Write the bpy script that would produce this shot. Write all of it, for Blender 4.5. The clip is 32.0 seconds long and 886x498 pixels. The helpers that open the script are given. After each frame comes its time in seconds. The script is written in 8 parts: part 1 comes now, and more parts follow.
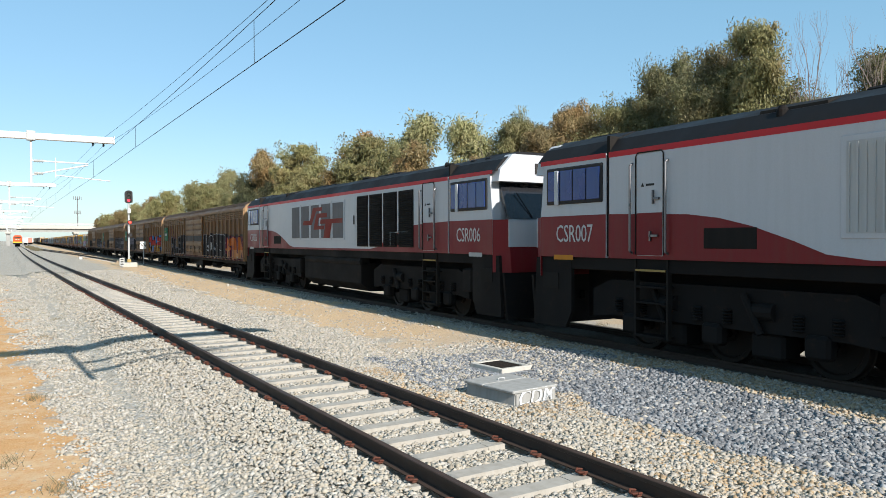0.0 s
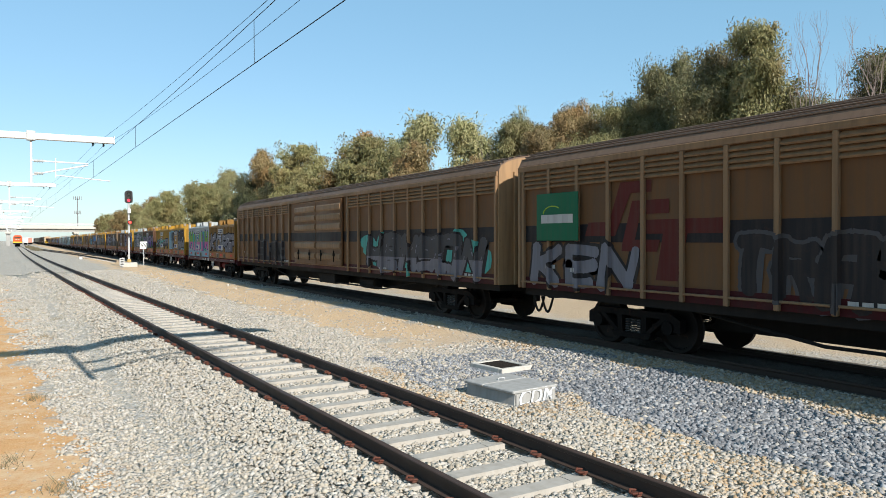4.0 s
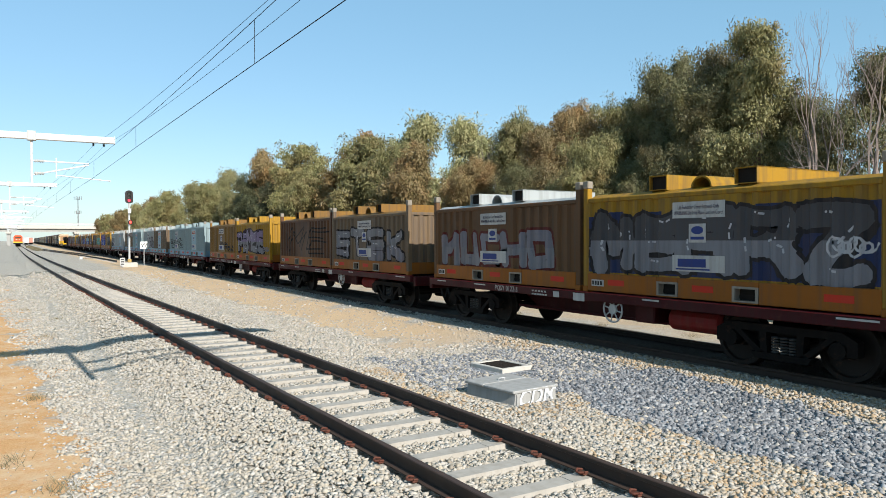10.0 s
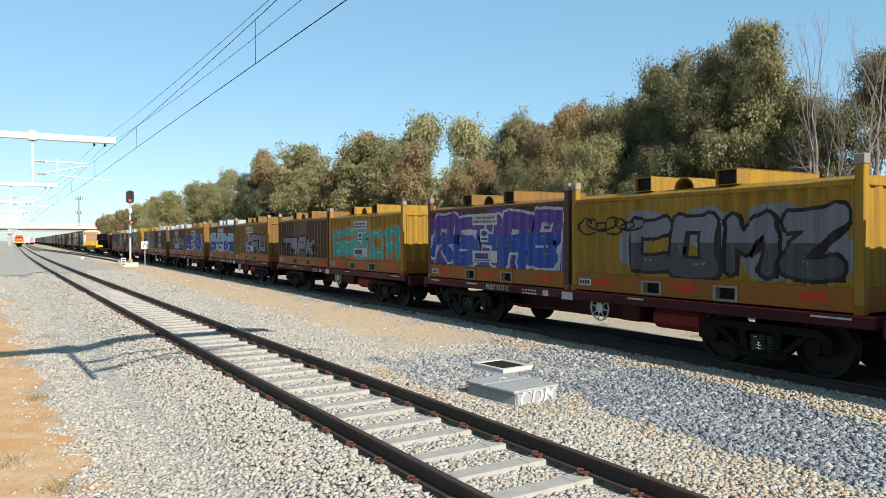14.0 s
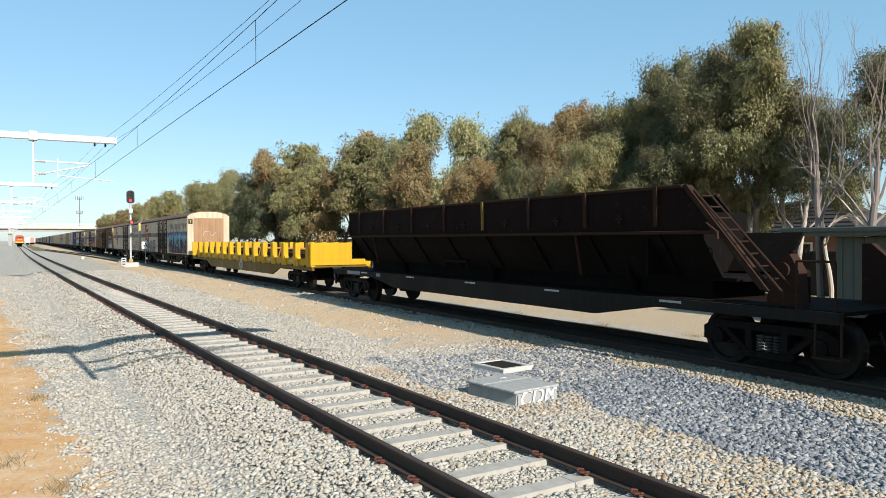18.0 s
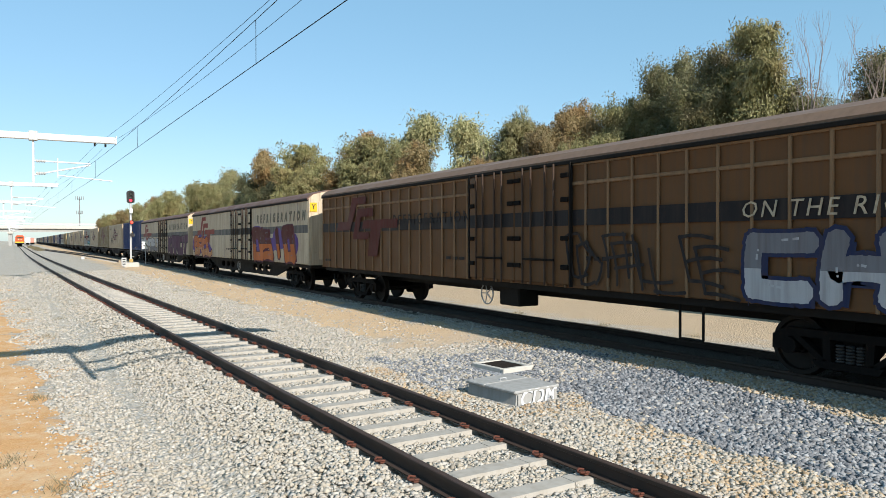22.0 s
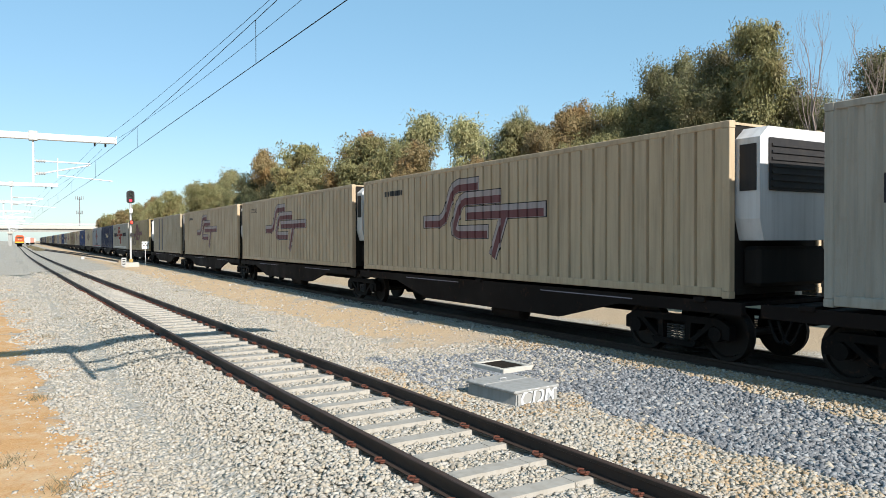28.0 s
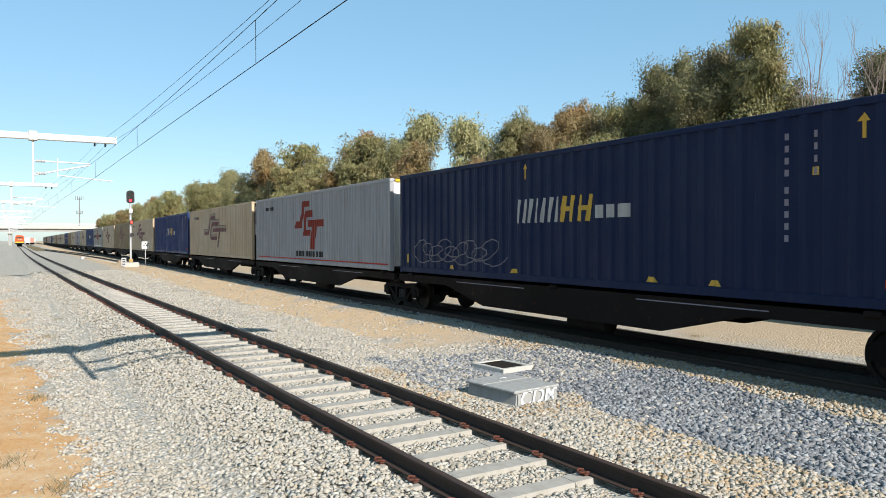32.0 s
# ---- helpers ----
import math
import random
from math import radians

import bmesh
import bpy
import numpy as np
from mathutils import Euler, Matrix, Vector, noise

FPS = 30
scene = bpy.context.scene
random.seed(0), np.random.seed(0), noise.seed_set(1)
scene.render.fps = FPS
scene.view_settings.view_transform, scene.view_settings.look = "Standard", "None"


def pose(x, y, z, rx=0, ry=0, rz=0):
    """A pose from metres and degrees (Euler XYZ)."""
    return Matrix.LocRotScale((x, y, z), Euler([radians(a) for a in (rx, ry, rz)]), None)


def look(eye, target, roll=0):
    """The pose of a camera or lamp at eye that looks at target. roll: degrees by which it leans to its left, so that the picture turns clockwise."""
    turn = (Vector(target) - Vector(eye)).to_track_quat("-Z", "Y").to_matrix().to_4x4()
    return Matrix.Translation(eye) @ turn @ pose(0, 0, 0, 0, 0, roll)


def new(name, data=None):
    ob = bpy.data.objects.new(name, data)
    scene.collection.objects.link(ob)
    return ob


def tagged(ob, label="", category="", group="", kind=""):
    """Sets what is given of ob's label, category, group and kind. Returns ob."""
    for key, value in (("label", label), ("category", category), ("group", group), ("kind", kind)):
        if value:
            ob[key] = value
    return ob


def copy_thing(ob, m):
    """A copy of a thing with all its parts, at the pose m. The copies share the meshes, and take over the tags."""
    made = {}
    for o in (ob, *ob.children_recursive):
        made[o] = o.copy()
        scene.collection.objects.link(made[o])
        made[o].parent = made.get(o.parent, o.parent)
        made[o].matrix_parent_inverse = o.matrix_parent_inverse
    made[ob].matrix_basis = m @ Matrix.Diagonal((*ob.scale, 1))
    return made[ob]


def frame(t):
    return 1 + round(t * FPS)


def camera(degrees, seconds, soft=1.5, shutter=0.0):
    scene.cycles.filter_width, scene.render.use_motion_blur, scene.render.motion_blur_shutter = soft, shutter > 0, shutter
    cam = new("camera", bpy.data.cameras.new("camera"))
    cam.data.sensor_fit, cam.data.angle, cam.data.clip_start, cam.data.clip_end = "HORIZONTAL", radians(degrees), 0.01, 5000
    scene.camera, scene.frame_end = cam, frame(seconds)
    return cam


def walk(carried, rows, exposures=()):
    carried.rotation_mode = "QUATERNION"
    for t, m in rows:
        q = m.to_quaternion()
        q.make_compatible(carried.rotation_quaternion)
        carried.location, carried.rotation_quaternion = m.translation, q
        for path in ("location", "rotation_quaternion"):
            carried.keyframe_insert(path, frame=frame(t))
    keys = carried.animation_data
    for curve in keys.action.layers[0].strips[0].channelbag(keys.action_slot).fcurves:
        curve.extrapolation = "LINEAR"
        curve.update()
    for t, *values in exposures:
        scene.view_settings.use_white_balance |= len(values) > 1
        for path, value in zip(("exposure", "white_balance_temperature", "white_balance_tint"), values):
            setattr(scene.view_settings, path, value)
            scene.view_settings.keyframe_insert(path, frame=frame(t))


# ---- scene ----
cam = camera(62.97, 32.0, soft=0.7, shutter=0.0)
EYE = Vector((0.0, 0.0, 2.299))


def aim(yaw, pitch=-0.739):
    """A point ahead of the camera; yaw clockwise from the track's direction."""
    a, b = radians(yaw), radians(pitch)
    return EYE + 100 * Vector((math.sin(a) * math.cos(b), math.cos(a) * math.cos(b), math.sin(b)))


walk(cam, [(t, look(EYE, aim(y), -0.138)) for t, y in
           ((0, 30.29), (9, 30.27), (13, 30.215), (22, 30.16), (32, 30.17))])

# ---- light: low winter sun behind the camera, almost along the line ----
SUN_EL = radians(30.5)
SUN_FROM = Vector((0.056, -1.0, 0)).normalized() * math.cos(SUN_EL) + Vector((0, 0, math.sin(SUN_EL)))
world = bpy.data.worlds.new("sky")
scene.world = world
world.use_nodes = True
wn = world.node_tree
sky = wn.nodes.new("ShaderNodeTexSky")
sky.sky_type, sky.sun_disc = "NISHITA", False
sky.sun_elevation, sky.sun_rotation = SUN_EL, math.atan2(SUN_FROM.x, SUN_FROM.y)
sky.air_density, sky.dust_density, sky.ozone_density = 1.0, 0.4, 1.4
cool = wn.nodes.new("ShaderNodeMix")
cool.data_type, cool.blend_type = "RGBA", "MULTIPLY"
cool.inputs[0].default_value, cool.inputs[7].default_value = 1.0, (0.99, 1.0, 1.05, 1)
wn.links.new(sky.outputs[0], cool.inputs[6])
even = wn.nodes.new("ShaderNodeMix")
even.data_type = "RGBA"
even.inputs[0].default_value, even.inputs[7].default_value = 0.45, (1.95, 4.6, 6.3, 1)
wn.links.new(cool.outputs[2], even.inputs[6])
wn.links.new(even.outputs[2], wn.nodes["Background"].inputs[0])
wn.nodes["Background"].inputs[1].default_value = 0.086
sun = new("sun", bpy.data.lights.new("sun", "SUN"))
sun.data.energy, sun.data.angle, sun.data.color = 5.0, radians(0.53), (1.0, 0.945, 0.87)
sun.matrix_world = look(SUN_FROM * 100, (0, 0, 0))
scene.view_settings.exposure = 0.75

# ---- materials ----


def shader(name, base, rough=0.7, metal=0.0):
    m = bpy.data.materials.new(name)
    m.use_nodes = True
    b = m.node_tree.nodes["Principled BSDF"]
    b.inputs["Base Color"].default_value = (*base, 1)
    b.inputs["Roughness"].default_value = rough
    b.inputs["Metallic"].default_value = metal
    b.inputs["Specular IOR Level"].default_value = 0.5 if rough < 0.36 else 0.25 if rough < 0.5 else 0.16 if rough < 0.7 else 0.08
    return m, m.node_tree, b


def mix_rgb(nt, fac, a, b, mode="MIX"):
    n = nt.nodes.new("ShaderNodeMix")
    n.data_type, n.blend_type = "RGBA", mode
    for i, v in ((0, fac), (6, a), (7, b)):
        if isinstance(v, bpy.types.NodeSocket):
            nt.links.new(v, n.inputs[i])
        elif i == 0:
            n.inputs[0].default_value = v
        else:
            n.inputs[i].default_value = (*v, 1)
    return n.outputs[2]


def coords(nt, scale=(1, 1, 1), per_object=True):
    """Object coordinates, shifted by a random step for each object so that repeats differ."""
    tc = nt.nodes.new("ShaderNodeTexCoord")
    mp = nt.nodes.new("ShaderNodeMapping")
    nt.links.new(tc.outputs["Object"], mp.inputs[0])
    mp.inputs["Scale"].default_value = scale
    if per_object:
        oi = nt.nodes.new("ShaderNodeObjectInfo")
        mu = nt.nodes.new("ShaderNodeMath")
        mu.operation = "MULTIPLY"
        mu.inputs[1].default_value = 37.0
        nt.links.new(oi.outputs["Random"], mu.inputs[0])
        nt.links.new(mu.outputs[0], mp.inputs["Location"])
    return mp.outputs[0]


def noise_tex(nt, vec, scale, detail=4.0, lo=0.4, hi=0.6, rough=0.55):
    n = nt.nodes.new("ShaderNodeTexNoise")
    n.inputs["Scale"].default_value, n.inputs["Detail"].default_value = scale, detail
    n.inputs["Roughness"].default_value = rough
    nt.links.new(vec, n.inputs["Vector"])
    r = nt.nodes.new("ShaderNodeMapRange")
    r.inputs[1].default_value, r.inputs[2].default_value = lo, hi
    nt.links.new(n.outputs[0], r.inputs[0])
    return r.outputs[0]


def bump(nt, bsdf, height, strength=0.3, dist=0.01):
    b = nt.nodes.new("ShaderNodeBump")
    b.inputs["Strength"].default_value, b.inputs["Distance"].default_value = strength, dist
    nt.links.new(height, b.inputs["Height"])
    nt.links.new(b.outputs[0], bsdf.inputs["Normal"])


def times(nt, a, k):
    n = nt.nodes.new("ShaderNodeMath")
    n.operation = "MULTIPLY"
    nt.links.new(a, n.inputs[0])
    if isinstance(k, bpy.types.NodeSocket):
        nt.links.new(k, n.inputs[1])
    else:
        n.inputs[1].default_value = k
    return n.outputs[0]


def painted(name, base, dirt=(0.06, 0.045, 0.035), amount=0.5, rough=0.55, rust=None, rust_amount=0.3, metal=0.0):
    """Weathered paint: broad fading, vertical streaks of dirt, rust spots and fine grain."""
    m, nt, b = shader(name, base, rough, metal)
    v = coords(nt)
    broad = noise_tex(nt, v, 0.8, 5, 0.3, 0.75)
    streak = noise_tex(nt, coords(nt, (9, 9, 0.55)), 1.0, 6, 0.42, 0.8)
    grain = noise_tex(nt, v, 60, 3, 0.2, 0.8)
    c = mix_rgb(nt, times(nt, broad, amount * 0.45), base, tuple(0.55 * x + 0.45 * y for x, y in zip(base, dirt)))
    c = mix_rgb(nt, times(nt, streak, amount), c, dirt)
    if rust:
        spots = noise_tex(nt, v, 5.0, 8, 0.58, 0.7, 0.7)
        c = mix_rgb(nt, times(nt, spots, rust_amount), c, rust)
    c = mix_rgb(nt, times(nt, grain, 0.10), c, dirt)
    nt.links.new(c, b.inputs["Base Color"])
    r = nt.nodes.new("ShaderNodeMapRange")
    r.inputs[3].default_value, r.inputs[4].default_value = rough - 0.08, min(1, rough + 0.25)
    nt.links.new(broad, r.inputs[0])
    nt.links.new(r.outputs[0], b.inputs["Roughness"])
    bump(nt, b, grain, 0.12, 0.004)
    return m


def granular(name, cols, scale, rough=0.9, height=0.03, spread=0.25):
    """Loose stones or soil: cells of several colours with relief, and broad patches."""
    m, nt, b = shader(name, cols[0], rough)
    v = coords(nt, per_object=False)
    vor = nt.nodes.new("ShaderNodeTexVoronoi")
    vor.inputs["Scale"].default_value = scale
    vor.inputs["Randomness"].default_value = 1.0
    nt.links.new(v, vor.inputs["Vector"])
    ramp = nt.nodes.new("ShaderNodeValToRGB")
    e = ramp.color_ramp.elements
    e[0].color, e[1].color = (*cols[0], 1), (*cols[-1], 1)
    for i, c in enumerate(cols[1:-1]):
        x = e.new((i + 1) / (len(cols) - 1))
        x.color = (*c, 1)
    sep = nt.nodes.new("ShaderNodeSeparateColor")
    nt.links.new(vor.outputs["Color"], sep.inputs[0])
    nt.links.new(sep.outputs[0], ramp.inputs[0])
    broad = noise_tex(nt, v, 0.5, 6, 0.35, 0.7)
    c = mix_rgb(nt, times(nt, broad, spread), ramp.outputs[0], cols[0])
    nt.links.new(c, b.inputs["Base Color"])
    bump(nt, b, vor.outputs["Distance"], 0.9, height)
    return m


ORANGE_SOIL = granular("orange_soil", [(0.46, 0.27, 0.13), (0.54, 0.34, 0.17), (0.40, 0.23, 0.11), (0.5, 0.42, 0.33)], 45, height=0.01)
RAIL_STEEL = painted("rusty_rail_steel", (0.045, 0.03, 0.024), amount=0.3, rough=0.6, rust=(0.10, 0.05, 0.03))
RAIL_HEAD = painted("worn_rail_head", (0.12, 0.10, 0.09), amount=0.3, rough=0.35, metal=0.7)
CONCRETE = painted("pale_concrete", (0.34, 0.32, 0.285), (0.20, 0.175, 0.14), 0.55, 0.85)
CLIP = painted("rusty_clip", (0.10, 0.036, 0.025), amount=0.3, rough=0.8)
BLACK = painted("black_underframe", (0.014, 0.013, 0.012), (0.024, 0.02, 0.017), 0.5, 0.7)
STEEL_WHITE = painted("white_galvanised", (0.58, 0.59, 0.60), (0.4, 0.4, 0.38), 0.2, 0.5)

# ---- mesh helpers ----


class Shape:
    """Collects vertices and faces of one mesh."""

    def __init__(self):
        self.v, self.f = [], []

    def add(self, vs, fs):
        n = len(self.v)
        self.v.extend(vs)
        self.f.extend([tuple(i + n for i in f) for f in fs])
        return self

    def box(self, x0, x1, y0, y1, z0, z1, b=0.0):
        if b <= 0:
            vs = [(x, y, z) for z in (z0, z1) for y in (y0, y1) for x in (x0, x1)]
            return self.add(vs, [(0, 2, 3, 1), (4, 5, 7, 6), (0, 1, 5, 4), (2, 6, 7, 3), (0, 4, 6, 2), (1, 3, 7, 5)])
        b = min(b, (x1 - x0) / 2.01, (y1 - y0) / 2.01, (z1 - z0) / 2.01)
        ring = [(x0 + b, y0), (x1 - b, y0), (x1, y0 + b), (x1, y1 - b), (x1 - b, y1), (x0 + b, y1), (x0, y1 - b), (x0, y0 + b)]
        cx, cy = (x0 + x1) / 2, (y0 + y1) / 2

        def inset(p):
            return (min(max(p[0], x0 + b), x1 - b), min(max(p[1], y0 + b), y1 - b))
        rows = [[(*inset(p), z0) for p in ring], [(*p, z0 + b) for p in ring], [(*p, z1 - b) for p in ring], [(*inset(p), z1) for p in ring]]
        vs = [p for r in rows for p in r]
        fs = [(k * 8 + i, k * 8 + (i + 1) % 8, k * 8 + 8 + (i + 1) % 8, k * 8 + 8 + i) for k in range(3) for i in range(8)]
        return self.add(vs, fs + [tuple(range(7, -1, -1)), tuple(range(24, 32))])

    def prism(self, prof, axis, a, b):
        """A closed outline swept along an axis: prof gives the two other coordinates in order."""
        n = len(prof)

        def put(p, t):
            return {"x": (t, p[0], p[1]), "y": (p[0], t, p[1]), "z": (p[0], p[1], t)}[axis]
        vs = [put(p, a) for p in prof] + [put(p, b) for p in prof]
        fs = [(i, (i + 1) % n, n + (i + 1) % n, n + i) for i in range(n)]
        return self.add(vs, fs + [tuple(range(n - 1, -1, -1)), tuple(range(n, 2 * n))])

    def tube(self, p, q, r, n=8, r2=None):
        p, q = Vector(p), Vector(q)
        d = (q - p).normalized()
        u = d.cross(Vector((0, 0, 1)) if abs(d.z) < 0.9 else Vector((1, 0, 0))).normalized()
        w = d.cross(u)
        r2 = r if r2 is None else r2
        vs = [tuple(c + k * (math.cos(2 * math.pi * i / n) * u + math.sin(2 * math.pi * i / n) * w)) for c, k in ((p, r), (q, r2)) for i in range(n)]
        fs = [(i, (i + 1) % n, n + (i + 1) % n, n + i) for i in range(n)]
        return self.add(vs, fs + [tuple(range(n - 1, -1, -1)), tuple(range(n, 2 * n))])

    def path(self, pts, r, n=6):
        for p, q in zip(pts, pts[1:]):
            self.tube(p, q, r, n)
        return self

    def lathe(self, prof, centre, axis="x", n=20):
        """prof: (along, radius) pairs, turned about an axis."""
        vs = []
        for a, r in prof:
            for i in range(n):
                c, s = r * math.cos(2 * math.pi * i / n), r * math.sin(2 * math.pi * i / n)
                o = {"x": (a, c, s), "y": (c, a, s), "z": (c, s, a)}[axis]
                vs.append(tuple(o[k] + centre[k] for k in range(3)))
        m = len(prof)
        fs = [(k * n + i, k * n + (i + 1) % n, (k + 1) * n + (i + 1) % n, (k + 1) * n + i) for k in range(m - 1) for i in range(n)]
        return self.add(vs, fs + [tuple(range(n - 1, -1, -1)), tuple(range((m - 1) * n, m * n))])

    def mesh(self, name, mats, smooth=False):
        me = bpy.data.meshes.new(name)
        me.from_pydata(self.v, [], self.f)
        for m in (mats if isinstance(mats, (list, tuple)) else [mats]):
            me.materials.append(m)
        bm = bmesh.new()
        bm.from_mesh(me)
        bmesh.ops.recalc_face_normals(bm, faces=bm.faces)
        bm.to_mesh(me)
        bm.free()
        if smooth:
            me.shade_smooth()
        return me


def part(name, shape, mat, parent=None, label="", smooth=False):
    """One mesh object, under a thing or a part; shape may be a ready mesh."""
    me = shape if isinstance(shape, bpy.types.Mesh) else shape.mesh(name, mat, smooth)
    ob = new(name, me)
    ob.parent = parent
    if label:
        tagged(ob, label)
    return ob


def thing(name, label, category, group=""):
    return tagged(new(name), label, category, group)


# ---- lie of the land ----
TRACK_X, RAIL_Z = 11.14, 0.22


def near_x(y):
    """The near line's centre: it swings gently away from the train's line."""
    u = y - 8.137
    if u < 0:
        return 3.97 - 0.0306 * u
    k = min(u, 150)
    return 3.97 - 0.0306 * k + 7.1e-5 * k * k + (u - k) * -0.0093
# ---- ground: one sheet, with the soil patches and stone beds in its material ----


def smooth(a, b, x):
    t = min(1.0, max(0.0, (x - a) / (b - a)))
    return t * t * (3 - 2 * t)


def ground_z(x, y):
    z = -0.05 + 0.03 * noise.noise(Vector((x * 0.35, y * 0.35, 0)))
    d = abs(x - near_x(y))
    z = z + (-0.055 - z) * (1 - smooth(1.3, 2.0, d))
    z -= 0.17 * smooth(1.75, 2.45, near_x(y) - x)
    d = abs(x - TRACK_X)
    z += 0.13 * (1 - smooth(1.5, 2.5, d))
    if x > 14:
        z -= 0.15 * smooth(14, 18, x)
    return z


def grid_lines(spec):
    out = []
    for a, b, step in spec:
        n = max(1, round((b - a) / step))
        out += [a + (b - a) * i / n for i in range(n)]
    return out + [spec[-1][1]]


def build_ground():
    xs = grid_lines([(-2500, -300, 550), (-300, -40, 65), (-40, -4, 6), (-4, 16, 0.4), (16, 40, 4), (40, 300, 65), (300, 2500, 550)])
    ys = grid_lines([(-1000, -20, 98), (-20, 0, 4), (0, 40, 0.5), (40, 120, 2), (120, 500, 20), (500, 4500, 500)])
    s = Shape()
    s.v = [(x, y, ground_z(x, y) if abs(x) < 60 and y < 500 else -0.2) for y in ys for x in xs]
    n = len(xs)
    s.f = [(j * n + i, j * n + i + 1, (j + 1) * n + i + 1, (j + 1) * n + i) for j in range(len(ys) - 1) for i in range(n - 1)]
    m, nt, b = shader("railway_ground", (0.35, 0.32, 0.28), 0.95)
    v = coords(nt, per_object=False)
    sep = nt.nodes.new("ShaderNodeSeparateXYZ")
    nt.links.new(v, sep.inputs[0])
    X, Y = sep.outputs[0], sep.outputs[1]

    def math_(op, a, c, d=None):
        k = nt.nodes.new("ShaderNodeMath")
        k.operation = op
        for i, w in enumerate((a, c, d)):
            if w is None:
                continue
            if isinstance(w, bpy.types.NodeSocket):
                nt.links.new(w, k.inputs[i])
            else:
                k.inputs[i].default_value = w
        return k.outputs[0]

    def ramp01(x, a, c):
        r = nt.nodes.new("ShaderNodeMapRange")
        r.inputs[1].default_value, r.inputs[2].default_value = a, c
        nt.links.new(x, r.inputs[0])
        return r.outputs[0]
    wob = math_("MULTIPLY", math_("SUBTRACT", noise_tex(nt, v, 0.55, 5, 0.0, 1.0), 0.5), 4.5)
    fine = math_("MULTIPLY", math_("SUBTRACT", noise_tex(nt, v, 4.0, 6, 0.0, 1.0, 0.7), 0.5), 1.6)
    xw = math_("ADD", math_("ADD", X, wob), fine)

    def stones(cols, scale, seed):
        vor = nt.nodes.new("ShaderNodeTexVoronoi")
        vor.inputs["Scale"].default_value = scale
        nt.links.new(v, vor.inputs["Vector"])
        sc = nt.nodes.new("ShaderNodeSeparateColor")
        nt.links.new(vor.outputs["Color"], sc.inputs[0])
        ramp = nt.nodes.new("ShaderNodeValToRGB")
        e = ramp.color_ramp.elements
        e[0].color, e[1].color = (*cols[0], 1), (*cols[-1], 1)
        for i, c in enumerate(cols[1:-1]):
            e.new((i + 1) / (len(cols) - 1)).color = (*c, 1)
        nt.links.new(sc.outputs[seed], ramp.inputs[0])
        return ramp.outputs[0], vor.outputs["Distance"]
    pale, h1 = stones(PALE_COLS, 19, 0)
    blue, _ = stones(BLUE_COLS, 17, 1)
    grain = noise_tex(nt, v, 45, 5, 0.3, 0.7)
    broad = noise_tex(nt, v, 0.9, 6, 0.3, 0.7)
    sand = mix_rgb(nt, grain, (0.42, 0.285, 0.16), (0.60, 0.44, 0.27))
    sand = mix_rgb(nt, times(nt, broad, 0.6), sand, (0.46, 0.345, 0.235))
    orange = mix_rgb(nt, grain, (0.37, 0.195, 0.08), (0.54, 0.33, 0.155))
    orange = mix_rgb(nt, times(nt, noise_tex(nt, v, 2.3, 6, 0.42, 0.66, 0.65), 0.75), orange, (0.52, 0.385, 0.245))
    orange = mix_rgb(nt, times(nt, noise_tex(nt, v, 9.0, 5, 0.52, 0.66, 0.7), 0.5), orange, (0.44, 0.19, 0.075))
    dirt = mix_rgb(nt, grain, (0.30, 0.22, 0.14), (0.50, 0.40, 0.28))
    mottle = noise_tex(nt, v, 3.2, 6, 0.38, 0.62, 0.7)
    pale = mix_rgb(nt, times(nt, mottle, 0.12), pale, (0.20, 0.18, 0.15))
    c = pale
    # sandy strip between the lines
    band = math_("MULTIPLY", ramp01(xw, 6.6, 7.2), math_("SUBTRACT", 1.0, ramp01(xw, 9.3, 9.9)))
    band = math_("MULTIPLY", band, ramp01(math_("ADD", Y, wob), 11.5, 16.0))
    c = mix_rgb(nt, math_("MULTIPLY", band, 0.92), c, sand)
    # freshly tipped blue stone
    bl = math_("MULTIPLY", ramp01(xw, 6.6, 7.0), math_("SUBTRACT", 1.0, ramp01(xw, 9.2, 9.6)))
    bl = math_("MULTIPLY", bl, math_("SUBTRACT", 1.0, ramp01(math_("ADD", Y, wob), 12.0, 14.0)))
    c = mix_rgb(nt, bl, c, blue)
    # orange soil at the camera's feet
    left = math_("SUBTRACT", 1.0, ramp01(math_("ADD", xw, math_("MULTIPLY", Y, 0.055)), 1.15, 1.5))
    c = mix_rgb(nt, left, c, orange)
    # soiled ballast, with the shade under the train painted in as extra darkness
    oil_shade = math_("MULTIPLY", ramp01(math_("ADD", X, math_("MULTIPLY", fine, 0.25)), 9.95, 10.2), math_("SUBTRACT", 1.0, ramp01(math_("ADD", X, math_("MULTIPLY", fine, 0.4)), 12.9, 13.5)))
    c = mix_rgb(nt, math_("MULTIPLY", oil_shade, 0.9), c, mix_rgb(nt, grain, (0.045, 0.037, 0.031), (0.12, 0.10, 0.08)))
    # bare dirt beyond the train
    c = mix_rgb(nt, ramp01(xw, 13.6, 14.8), c, dirt)
    nt.links.new(c, b.inputs["Base Color"])
    bump(nt, b, math_("ADD", math_("MULTIPLY", h1, math_("SUBTRACT", 1.0, math_("MULTIPLY", left, 0.95))), times(nt, grain, 0.15)), 0.8, 0.035)
    tagged(part("ground", s, m), "pale gravel and sandy soil beside the tracks", kind="structure")


